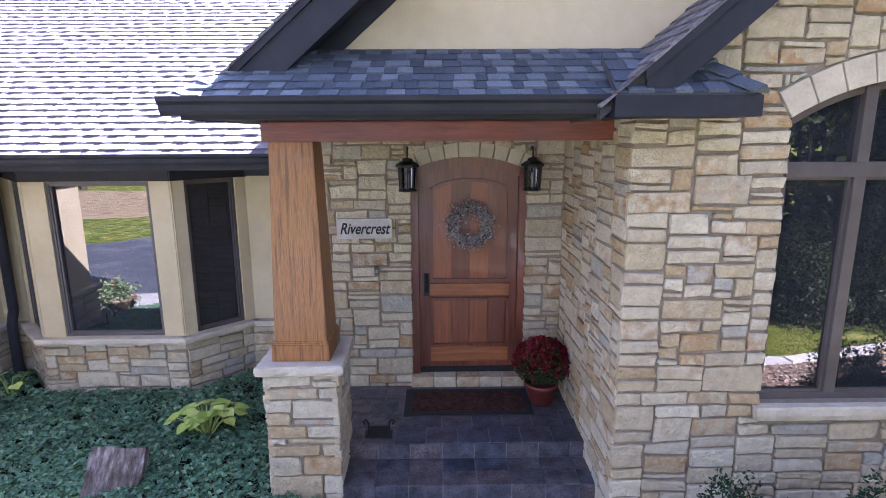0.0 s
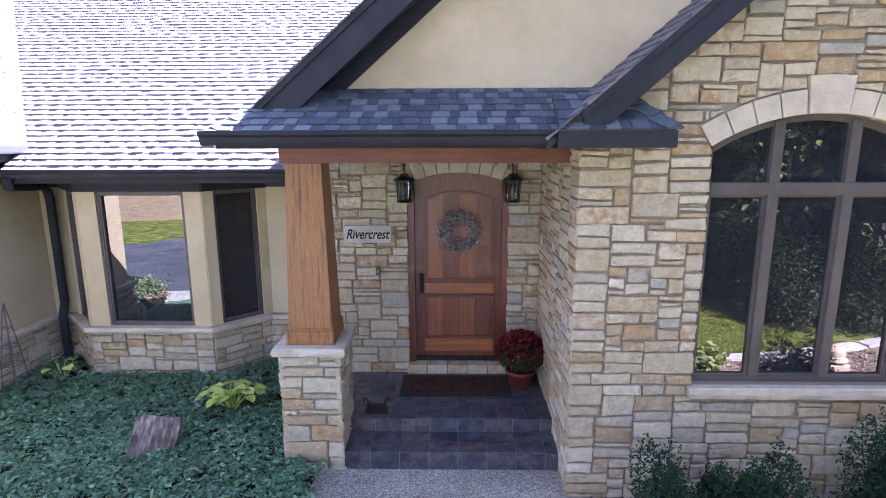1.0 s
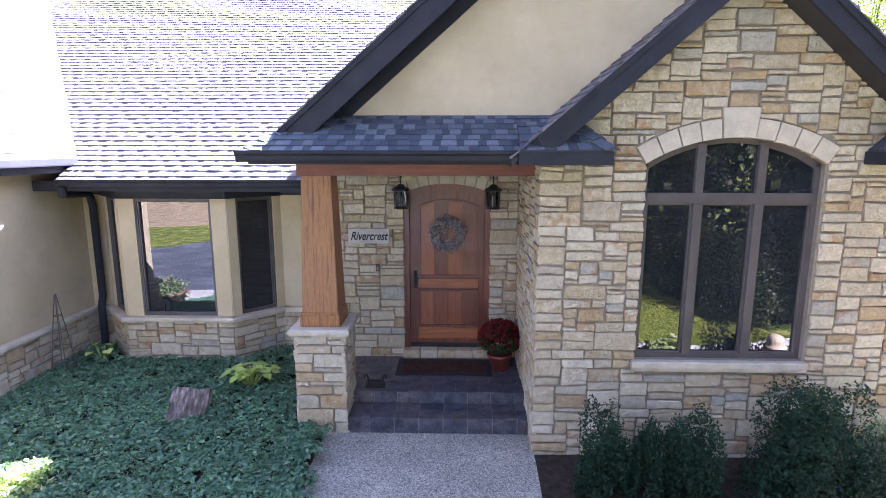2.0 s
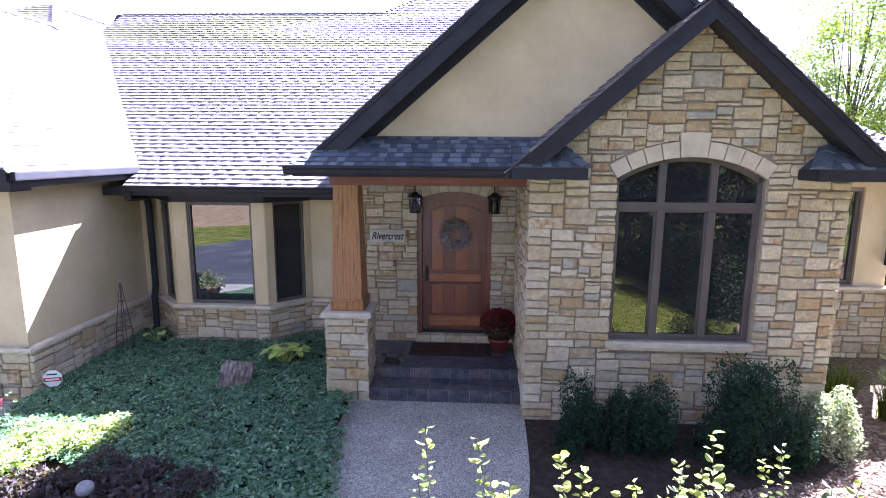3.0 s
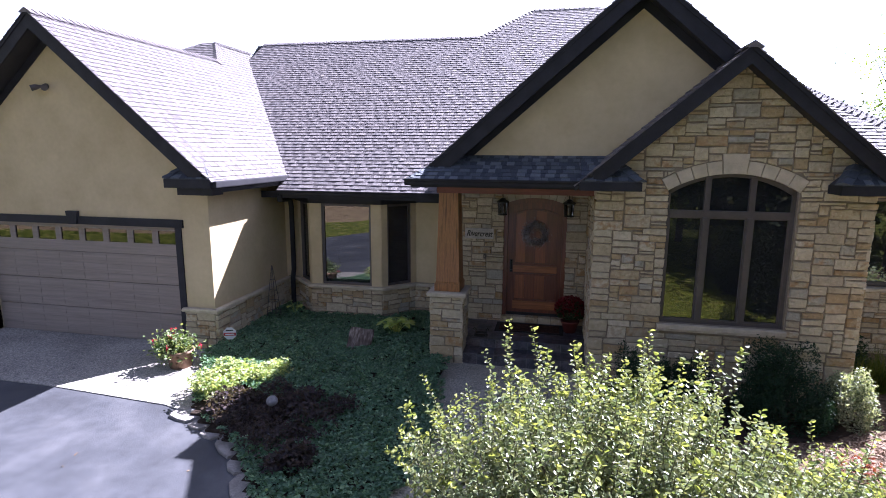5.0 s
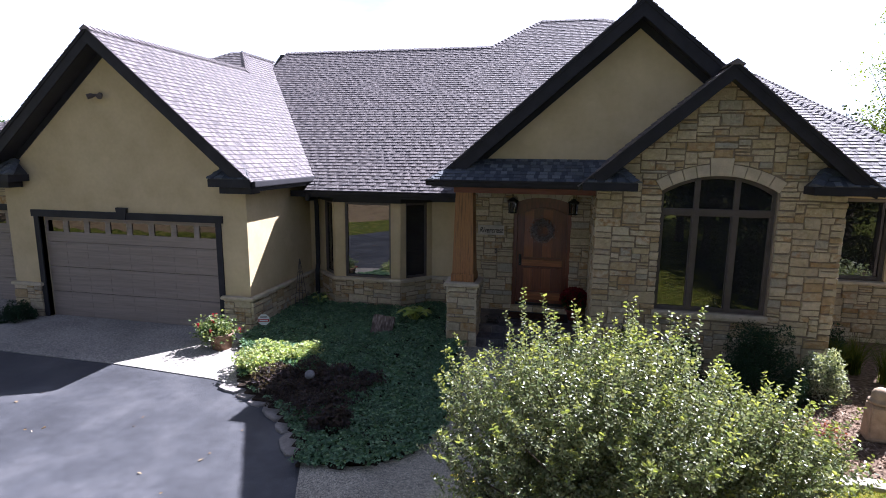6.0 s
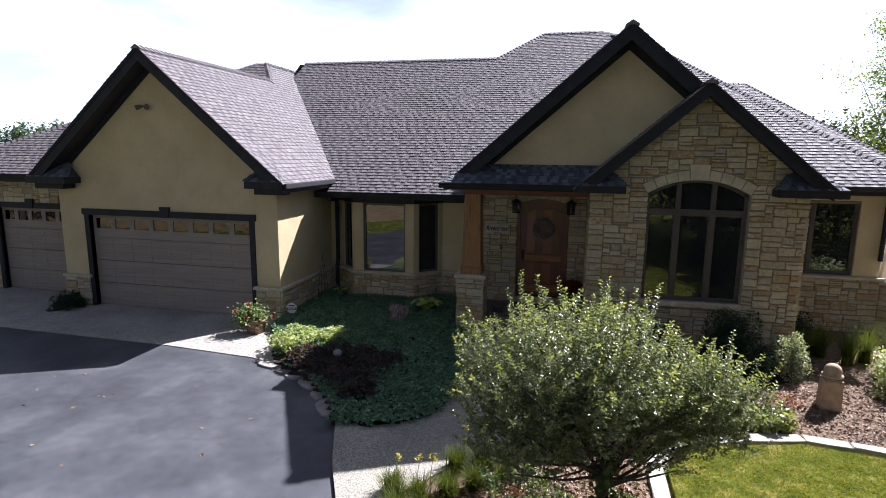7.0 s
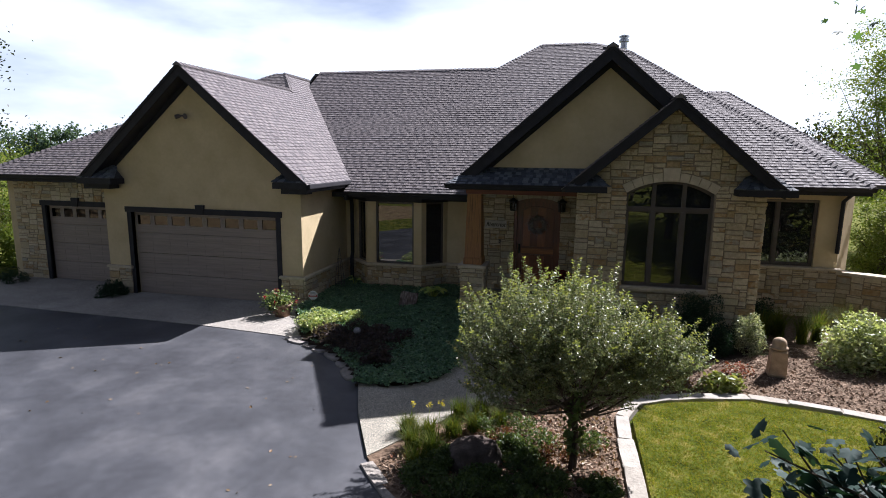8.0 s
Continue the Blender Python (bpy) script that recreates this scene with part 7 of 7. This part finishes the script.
grass_clump(6.9, 4.6, 260, 0.95, CLUMPBLADE, "tall arching ornamental grass by the house", 130)
for x, y in ((5.72, 4.5), (6.15, 4.75), (6.5, 4.35)):
    grass_clump(x, y, 300, 0.8, CLUMPBLADE, "arching grass in the shade of the stone wall", 132 + int(x * 10))
grass_clump(7.6, 4.9, 260, 0.95, CLUMPBLADE, "tall arching ornamental grass by the house", 131)


def tree(name, x, y, height, spread, low, n, size, mat, label, seed, clumps=60, trunk=0.08, lean=(0, 0), tips=None, bark=None, centre=None, flat=0.3, stretch=1.0, scatter_by=0.26):
    """A tree: tapered trunk, forking limbs that end in leaf clumps, an uneven crown with gaps."""
    r2 = np.random.default_rng(seed)
    top = anchor(name, x, y, 0)
    c = r2.normal(size=(clumps, 3))
    c /= np.linalg.norm(c, axis=1)[:, None]
    c *= r2.uniform(0.3, 1.12, clumps)[:, None] ** 0.6
    mid = (height + low) / 2
    cen = np.array([lean[0], lean[1], mid]) if centre is None else np.array(centre)
    c = c * [spread * stretch, spread, (height - low) / 2 * 0.9] + cen
    fork = np.array([lean[0] * 0.3, lean[1] * 0.3, low + (mid - low) * 0.15])
    bm = bmesh.new()
    tube(bm, [(0, 0, -0.1), (fork[0] * 0.4 + 0.02, fork[1] * 0.4, fork[2] * 0.5), tuple(fork), tuple(fork * 0.35 + cen * 0.65)], [trunk * 1.25, trunk, trunk * 0.8, trunk * 0.35], 9)
    part("trunk", bm, bark or BARK, top)
    for q in c[::2]:
        bm = bmesh.new()
        s = fork + (cen - fork) * r2.uniform(0, 0.6)
        m1 = s * 0.5 + q * 0.5 + r2.normal(size=3) * spread * 0.06 + [0, 0, -0.04 * height]
        tube(bm, [tuple(s), tuple(m1), tuple(q)], [trunk * 0.35, trunk * 0.2, trunk * 0.06], 5)
        part("limb", bm, bark or BARK, top)
    per = n // clumps
    rad = spread * scatter_by
    p = np.concatenate([q + r2.normal(size=(per, 3)) * rad * r2.uniform(0.55, 1.1) * [1, 1, 0.75] for q in c])
    grow("crown", p, size, mat, top, seed=seed + 1, flat=flat)
    if tips:
        hi = c[c[:, 2] > cen[2]]
        out = []
        for q in hi[: 100]:
            b0 = q + r2.normal(size=3) * rad * 0.8
            d = np.array([r2.normal(0, 0.18), r2.normal(0, 0.18), 1.0])
            L = r2.uniform(0.15, 0.42) * spread * 0.5
            for f in np.linspace(0, 1, 12):
                out.append(b0 + d * L * f + r2.normal(size=3) * 0.018)
        sh = grow("young_growth", out, size * 1.25, tips, top, seed=seed + 2, flat=0.1)
        sh["kind"] = "stuff"
    return tagged(top, label, "tree")


def shoot_tree(x, y, lobes, label, seed, trunk, fork_z, ivy=0):
    """A small tree whose limbs break into many upright shoots set with oval leaves. lobes: (centre, radii, share)."""
    r2 = np.random.default_rng(seed)
    top = anchor("ornamental_tree", x, y, 0)
    bm = bmesh.new()
    tube(bm, [(0, 0, -0.1), (0.02, 0.01, fork_z * 0.5), (-0.01, 0, fork_z), (-0.04, 0.02, fork_z * 1.5)], [trunk * 1.3, trunk, trunk * 0.85, trunk * 0.4], 10)
    part("trunk", bm, BARK, top)
    pts, ways, tipp, tipw, sv, sf = [], [], [], [], [], []
    for c, rad, n in lobes:
        c, rad = np.array(c), np.array(rad)
        for i in range(max(5, n // 150)):
            d = r2.normal(size=3)
            d /= np.linalg.norm(d)
            e = c + d * rad * 0.8
            s = np.array([0, 0, fork_z * r2.uniform(0.8, 1.25)])
            bm = bmesh.new()
            tube(bm, [tuple(s), tuple(s * 0.55 + e * 0.45 + [0, 0, -0.06]), tuple(e)], [trunk * 0.42, trunk * 0.26, 0.006], 6)
            part("limb", bm, BARK, top)
        for i in range(n):
            d = r2.normal(size=3)
            d /= np.linalg.norm(d)
            depth = r2.uniform(0.0, 1.0) ** 0.45
            lump = 0.88 + 0.40 * noise.noise(Vector(d * 2.3) + Vector((seed, 0, 0)))
            b0 = c + d * rad * depth * lump
            g = d * 0.55 + [0, 0, 0.85] + r2.normal(size=3) * 0.30
            g /= np.linalg.norm(g)
            long = d[2] > 0.35 and depth > 0.8 and r2.random() < 0.34
            L = r2.uniform(0.16, 0.30) * (1.75 if long else 1.0)
            k = len(sv)
            for f in (0.0, 1.0):
                q = b0 + g * L * f
                w = 0.0028 * (1 - 0.6 * f)
                sv += [tuple(q + [w, 0, 0]), tuple(q + [-w * 0.5, w * 0.87, 0]), tuple(q + [-w * 0.5, -w * 0.87, 0])]
            sf += [(k, k + 1, k + 4, k + 3), (k + 1, k + 2, k + 5, k + 4), (k + 2, k, k + 3, k + 5)]
            m = int(L / 0.013)
            for j in range(m):
                f = (j + 0.6) / m
                a = j * 2.4 + i
                w = np.array([math.cos(a), math.sin(a), 0.55 + r2.uniform(-0.4, 0.5)])
                w = w - g * np.dot(w, g) * 0.6
                w /= np.linalg.norm(w)
                far = f > 0.72 and depth > 0.85 and d[2] > -0.1
                (tipp if far else pts).append(b0 + g * L * f + w * 0.018)
                (tipw if far else ways).append(w)
    sh = raw("twiggy_growth", sv, sf, BARK, top)
    sh["kind"] = "stuff"
    grow("crown", pts, 0.0325, TREELEAF, top, seed=seed + 1, flat=0, slim=0.62, way=ways, oval=True)
    grow("young_growth", tipp, 0.036, TIPLEAF, top, seed=seed + 2, flat=0, slim=0.62, way=tipw, oval=True)["kind"] = "stuff"
    if ivy:
        z = r2.uniform(0.25, fork_z + 0.25, ivy)
        a = r2.uniform(0, 6.28, ivy)
        rr = trunk + np.abs(r2.normal(0, 0.06, ivy))
        grow("climbing_leaves", np.stack([rr * np.cos(a), rr * np.sin(a), z], 1), 0.075, BEDLEAF, top, seed=seed + 3, flat=0, slim=0.8, oval=True)
    return tagged(top, label, "tree")


shoot_tree(1.42, -2.25, [((-0.60, 0.30, 1.67), (1.16, 1.02, 0.80), 1600), ((0.12, 0.36, 1.70), (0.88, 0.98, 0.74), 900), ((-0.80, 0.15, 1.12), (0.78, 0.75, 0.52), 520), ((0.98, 0.5, 1.46), (0.66, 0.66, 0.50), 800), ((0.5, 0.35, 1.12), (0.5, 0.5, 0.35), 250)],
           "small multi-branched ornamental tree with fine green leaves", 140, 0.046, 0.9, ivy=220)
OAK = leafy("dark_maple_leaves", [(0.012, 0.034, 0.028), (0.020, 0.052, 0.038), (0.016, 0.044, 0.036)], rough=0.6, through_light=0.15, spec=0.18)


def lobed_leaves(name, points, size, mat, parent, seed, core=0.27, tilt=0.5):
    """Large five-lobed maple leaves, slightly cupped."""
    r2 = np.random.default_rng(seed)
    prof = []
    for q in range(32):
        a = 360.0 * q / 32
        rad = core
        for at, reach, wide in ((90, 0.64, 17), (38, 0.56, 16), (142, 0.56, 16), (-18, 0.44, 17), (198, 0.44, 17)):
            off = (a - at + 180) % 360 - 180
            rad = max(rad, core + (reach - core) * math.exp(-(off / wide) ** 2) + (0.025 if q % 2 else -0.015))
        if abs((a - 270 + 180) % 360 - 180) < 8:
            rad = 0.12
        prof.append((rad * math.cos(radians(a)), rad * math.sin(radians(a))))
    verts, faces = [], []
    for p in points:
        m = Euler((r2.normal(0, tilt), r2.normal(0, tilt), r2.uniform(0, 6.28))).to_matrix()
        s = size * r2.uniform(0.65, 1.25)
        k = len(verts)
        verts.append(tuple(Vector(p)))
        for u, v3 in prof:
            verts.append(tuple(Vector(p) + m @ Vector((u * s, v3 * s, -0.30 * s * (u * u + v3 * v3) + 0.10 * s * abs(u)))))
        n3 = len(prof)
        faces += [(k, k + 1 + q, k + 1 + (q + 1) % n3) for q in range(n3)]
    ob = raw(name, verts, faces, mat, parent)
    ob.data.shade_smooth()
    return ob


def maple(x, y, boughs, leaves, size, top_z, label, seed, trunk=0.04, spread=0.1, inner=0.25, mat=None, core=0.27):
    """A maple: trunk, boughs to given ends, big leaves along their outer halves."""
    r2 = np.random.default_rng(seed)
    top = anchor("maple_tree", x, y, 0)
    bm = bmesh.new()
    tube(bm, [(0, 0, -0.1), (0.03, 0.02, top_z * 0.4), (0, 0.05, top_z * 0.75), (0.02, 0, top_z)], [trunk * 1.3, trunk, trunk * 0.7, trunk * 0.2], 8)
    part("trunk", bm, BARK, top)
    pts3 = []
    for bx, by, bz in boughs:
        s = Vector((0, 0.02, min(bz - 0.1, top_z * 0.9) * r2.uniform(0.65, 0.95)))
        e = Vector((bx - x, by - y, bz))
        mid = s * 0.5 + e * 0.5 + Vector((0, 0, 0.12))
        bm = bmesh.new()
        tube(bm, [tuple(s), tuple(mid), tuple(e)], [min(trunk * 0.35, 0.028), min(trunk * 0.22, 0.012), 0.003], 5)
        part("bough", bm, BARK, top)
        for q in range(leaves):
            f = r2.uniform(inner, 1.05)
            pts3.append(s.lerp(e, f) + Vector(r2.normal(0, spread, 3)) + Vector((0, 0, 0.1 * (1 - f))))
    lobed_leaves("foliage", pts3, size, mat or OAK, top, seed + 1, core)
    return tagged(top, label, "tree")


r3 = random.Random(31)
ends = [(r3.uniform(2.2, 2.95), r3.uniform(-7.2, -6.3), r3.uniform(2.4, 2.86)) for i in range(34)]
ends += [(1.80 + 0.07 * i, -7.0 + 0.02 * i, 2.66 + 0.012 * i) for i in range(7)] + [(2.08, -6.92, 3.0), (2.2, -6.75, 3.02), (2.36, -6.8, 2.98), (2.5, -6.7, 2.92), (2.15, -6.95, 2.9)]
maple(2.95, -6.7, ends, 13, 0.098, 2.75, "young maple with large dark leaves near the drive", 170, spread=0.05, inner=0.55, core=0.38)
maple(6.9, -5.2, [(6.9 + r3.uniform(-1.7, 2.6), -5.2 + r3.uniform(-2.6, 1.2), r3.uniform(5.0, 8.5)) for i in range(60)] + [(3.2, -5.1, 5.0), (3.3, -5.0, 4.92), (3.1, -4.9, 5.25)], 38, 0.062, 8.0, "tall maple overhanging the lawn", 172, trunk=0.14, spread=0.14, inner=0.8, mat=leafy("high_maple_leaves", [(0.05, 0.10, 0.05), (0.07, 0.13, 0.06), (0.04, 0.085, 0.05)], through_light=0.5))

# trees round the house
tree("birch_tree", 15.9, 20.5, 13.0, 2.6, 1.2, 30000, 0.12, LIGHTLEAF, "light green birch beyond the house corner", 150, clumps=130, trunk=0.15, scatter_by=0.2)
tree("birch_tree", 15.5, 14.5, 8.6, 2.2, 0.4, 30000, 0.1, LIGHTLEAF, "light green birch beyond the house corner", 151, clumps=70, trunk=0.18)
tree("maple_tree", 10.9, 10.6, 3.2, 0.9, 0.1, 15000, 0.07, LIGHTLEAF, "sunlit young maple beside the garden wall", 152, clumps=70, trunk=0.07, scatter_by=0.2)
tree("maple_tree", -20.5, 7.6, 4.4, 1.8, 0.1, 15000, 0.085, LIGHTLEAF, "yellow-green young maple beyond the garage", 153, clumps=60, trunk=0.09)
tree("maple_tree", -26.0, 8.3, 13.0, 3.2, 3.0, 7000, 0.17, WOODLEAF, "tall green maple beyond the garage", 154, clumps=60, trunk=0.2)
shrub("undergrowth_bush", -19.4, 6.4, 0.0, 1.1, 0.9, 2.0, 5000, 0.08, LIGHTLEAF, "tall yellow-green bush beyond the garage", "shrub", 156, lumps=34, flat=0.2, slim=0.6)
tree("oak_tree", 10.2, 1.3, 9.0, 2.0, 3.0, 9000, 0.15, WOODLEAF, "tall oak that shades the far lawn", 196, clumps=60, trunk=0.16)
for i, (x, y, h) in enumerate(((7.6, -3.2, 6.0), (9.6, -2.2, 7.0), (7.4, -7.0, 7.0), (6.6, -9.8, 7.5), (10.5, -5.0, 10.0), (9.0, -9.5, 11.5), (13.5, -8.0, 12.0), (6.2, -13.0, 11.0), (13.5, -1.0, 9.0), (10.5, -15.0, 12.5), (3.0, -19.0, 12.0))):
    tree("oak_tree", x, y, h, 1.7 if i < 4 else 2.7, 0.2 if i < 4 else 0.8, 4200, 0.24, WOODLEAF, "full green oak at the wood's edge", 180 + i, clumps=60, trunk=0.17)


for i, (x, y, r4) in enumerate(((6.5, -1.0, 0.9), (7.6, -0.9, 0.9), (6.1, -2.6, 0.9), (6.6, -3.6, 1.3), (8.6, -3.4, 1.4), (10.8, -2.6, 1.5), (6.4, -5.9, 1.4), (12.8, -3.6, 1.6))):
    shrub("undergrowth_bush", x, y, 0.0, r4, r4 * 0.8, 1.9, 6500, 0.075, WOODLEAF, "tall leafy bush at the wood's edge", "shrub", 200 + i, lumps=34, flat=0.2, slim=0.6)
rl = np.random.default_rng(77)
litter = [(x, y, -0.008) for x, y in zip(rl.uniform(-12, 0.2, 150), rl.uniform(-8.5, 1.4, 150)) if x < -2.9 - 0.2 * y and y < 1.4]
tagged(grow("fallen_leaves", litter, 0.07, leafy("dry_leaves", [(0.30, 0.24, 0.16), (0.22, 0.13, 0.06), (0.38, 0.33, 0.25)], through_light=0.05), seed=78, flat=0.85, slim=0.6), "a few dry leaves scattered on the driveway", "fallen leaves", kind="stuff")


def woods(name, spots, seed, mat, label, size=0.55, per=650):
    """Far woodland as one leafy mass of many crowns with trunks."""
    r2 = np.random.default_rng(seed)
    pts2, verts, faces = [], [], []
    for x, y, h, w in spots:
        k2 = 22
        c = r2.normal(size=(k2, 3))
        c /= np.linalg.norm(c, axis=1)[:, None]
        c = c * r2.uniform(0.4, 1, k2)[:, None] * [w, w, h * 0.42] + [x, y, h * 0.58]
        for q in c:
            pts2.append(q + r2.normal(size=(per // k2, 3)) * w * 0.22)
        k = len(verts)
        for i in range(5):
            a0 = i * 1.257
            verts += [(x + 0.2 * math.cos(a0), y + 0.2 * math.sin(a0), -0.2), (x + 0.08 * math.cos(a0), y + 0.08 * math.sin(a0), h * 0.8)]
        faces += [(k + 2 * i, k + 2 * ((i + 1) % 5), k + 2 * ((i + 1) % 5) + 1, k + 2 * i + 1) for i in range(5)]
    ob = tagged(anchor(name), label, "woodland", kind="stuff")
    grow("foliage", np.concatenate(pts2), size, mat, ob, seed=seed + 1, flat=0.2, slim=0.8)
    raw("trunks", verts, faces, BARK, ob)
    return ob


r2 = random.Random(9)
woods("woods_front", [(x + r2.uniform(-2, 2), -23 + r2.uniform(-4, 2), r2.uniform(17, 23), r2.uniform(3, 4.5)) for x in range(-48, 52, 5)] +
      [(x + r2.uniform(-2, 2), -42 + r2.uniform(-4, 4), r2.uniform(14, 19), r2.uniform(3.5, 5)) for x in range(-52, 56, 6)], 160, WOODLEAF, "green woodland beyond the lawn", per=800)
woods("woods_right", [(24 + r2.uniform(0, 14), y + r2.uniform(-2, 2), r2.uniform(10, 15), r2.uniform(3, 4.2)) for y in range(-26, 16, 4)], 162, WOODLEAF, "green woodland beside the garden", per=800)
woods("woods_rear", [(x + r2.uniform(-4, 4), 62 + r2.uniform(-6, 10), r2.uniform(7, 10), r2.uniform(4, 6)) for x in range(20, 95, 7)], 164, WOODLEAF, "hazy distant woodland behind the house", size=0.35, per=2600)
woods("woods_left", [(-31 + r2.uniform(-6, 2), y + r2.uniform(-2, 2), r2.uniform(13, 18) if y < 2 else r2.uniform(7, 10), r2.uniform(3, 4)) for y in range(-24, 10, 5)], 166, WOODLEAF, "green woodland beyond the garage", per=700)
woods("pines", [(-62.2, 45, 7.7, 1.5), (-59.9, 46, 6.6, 1.2), (-57.4, 45.5, 7.9, 1.6), (-65, 47, 8.0, 2.4), (-54.8, 47, 8.0, 2.0), (-69, 47, 7.5, 2.6), (-51.5, 49, 7.6, 2.4), (-63.5, 48, 7.2, 2.2)], 168, PINE, "dark distant pines behind the garage", size=0.30, per=1500)
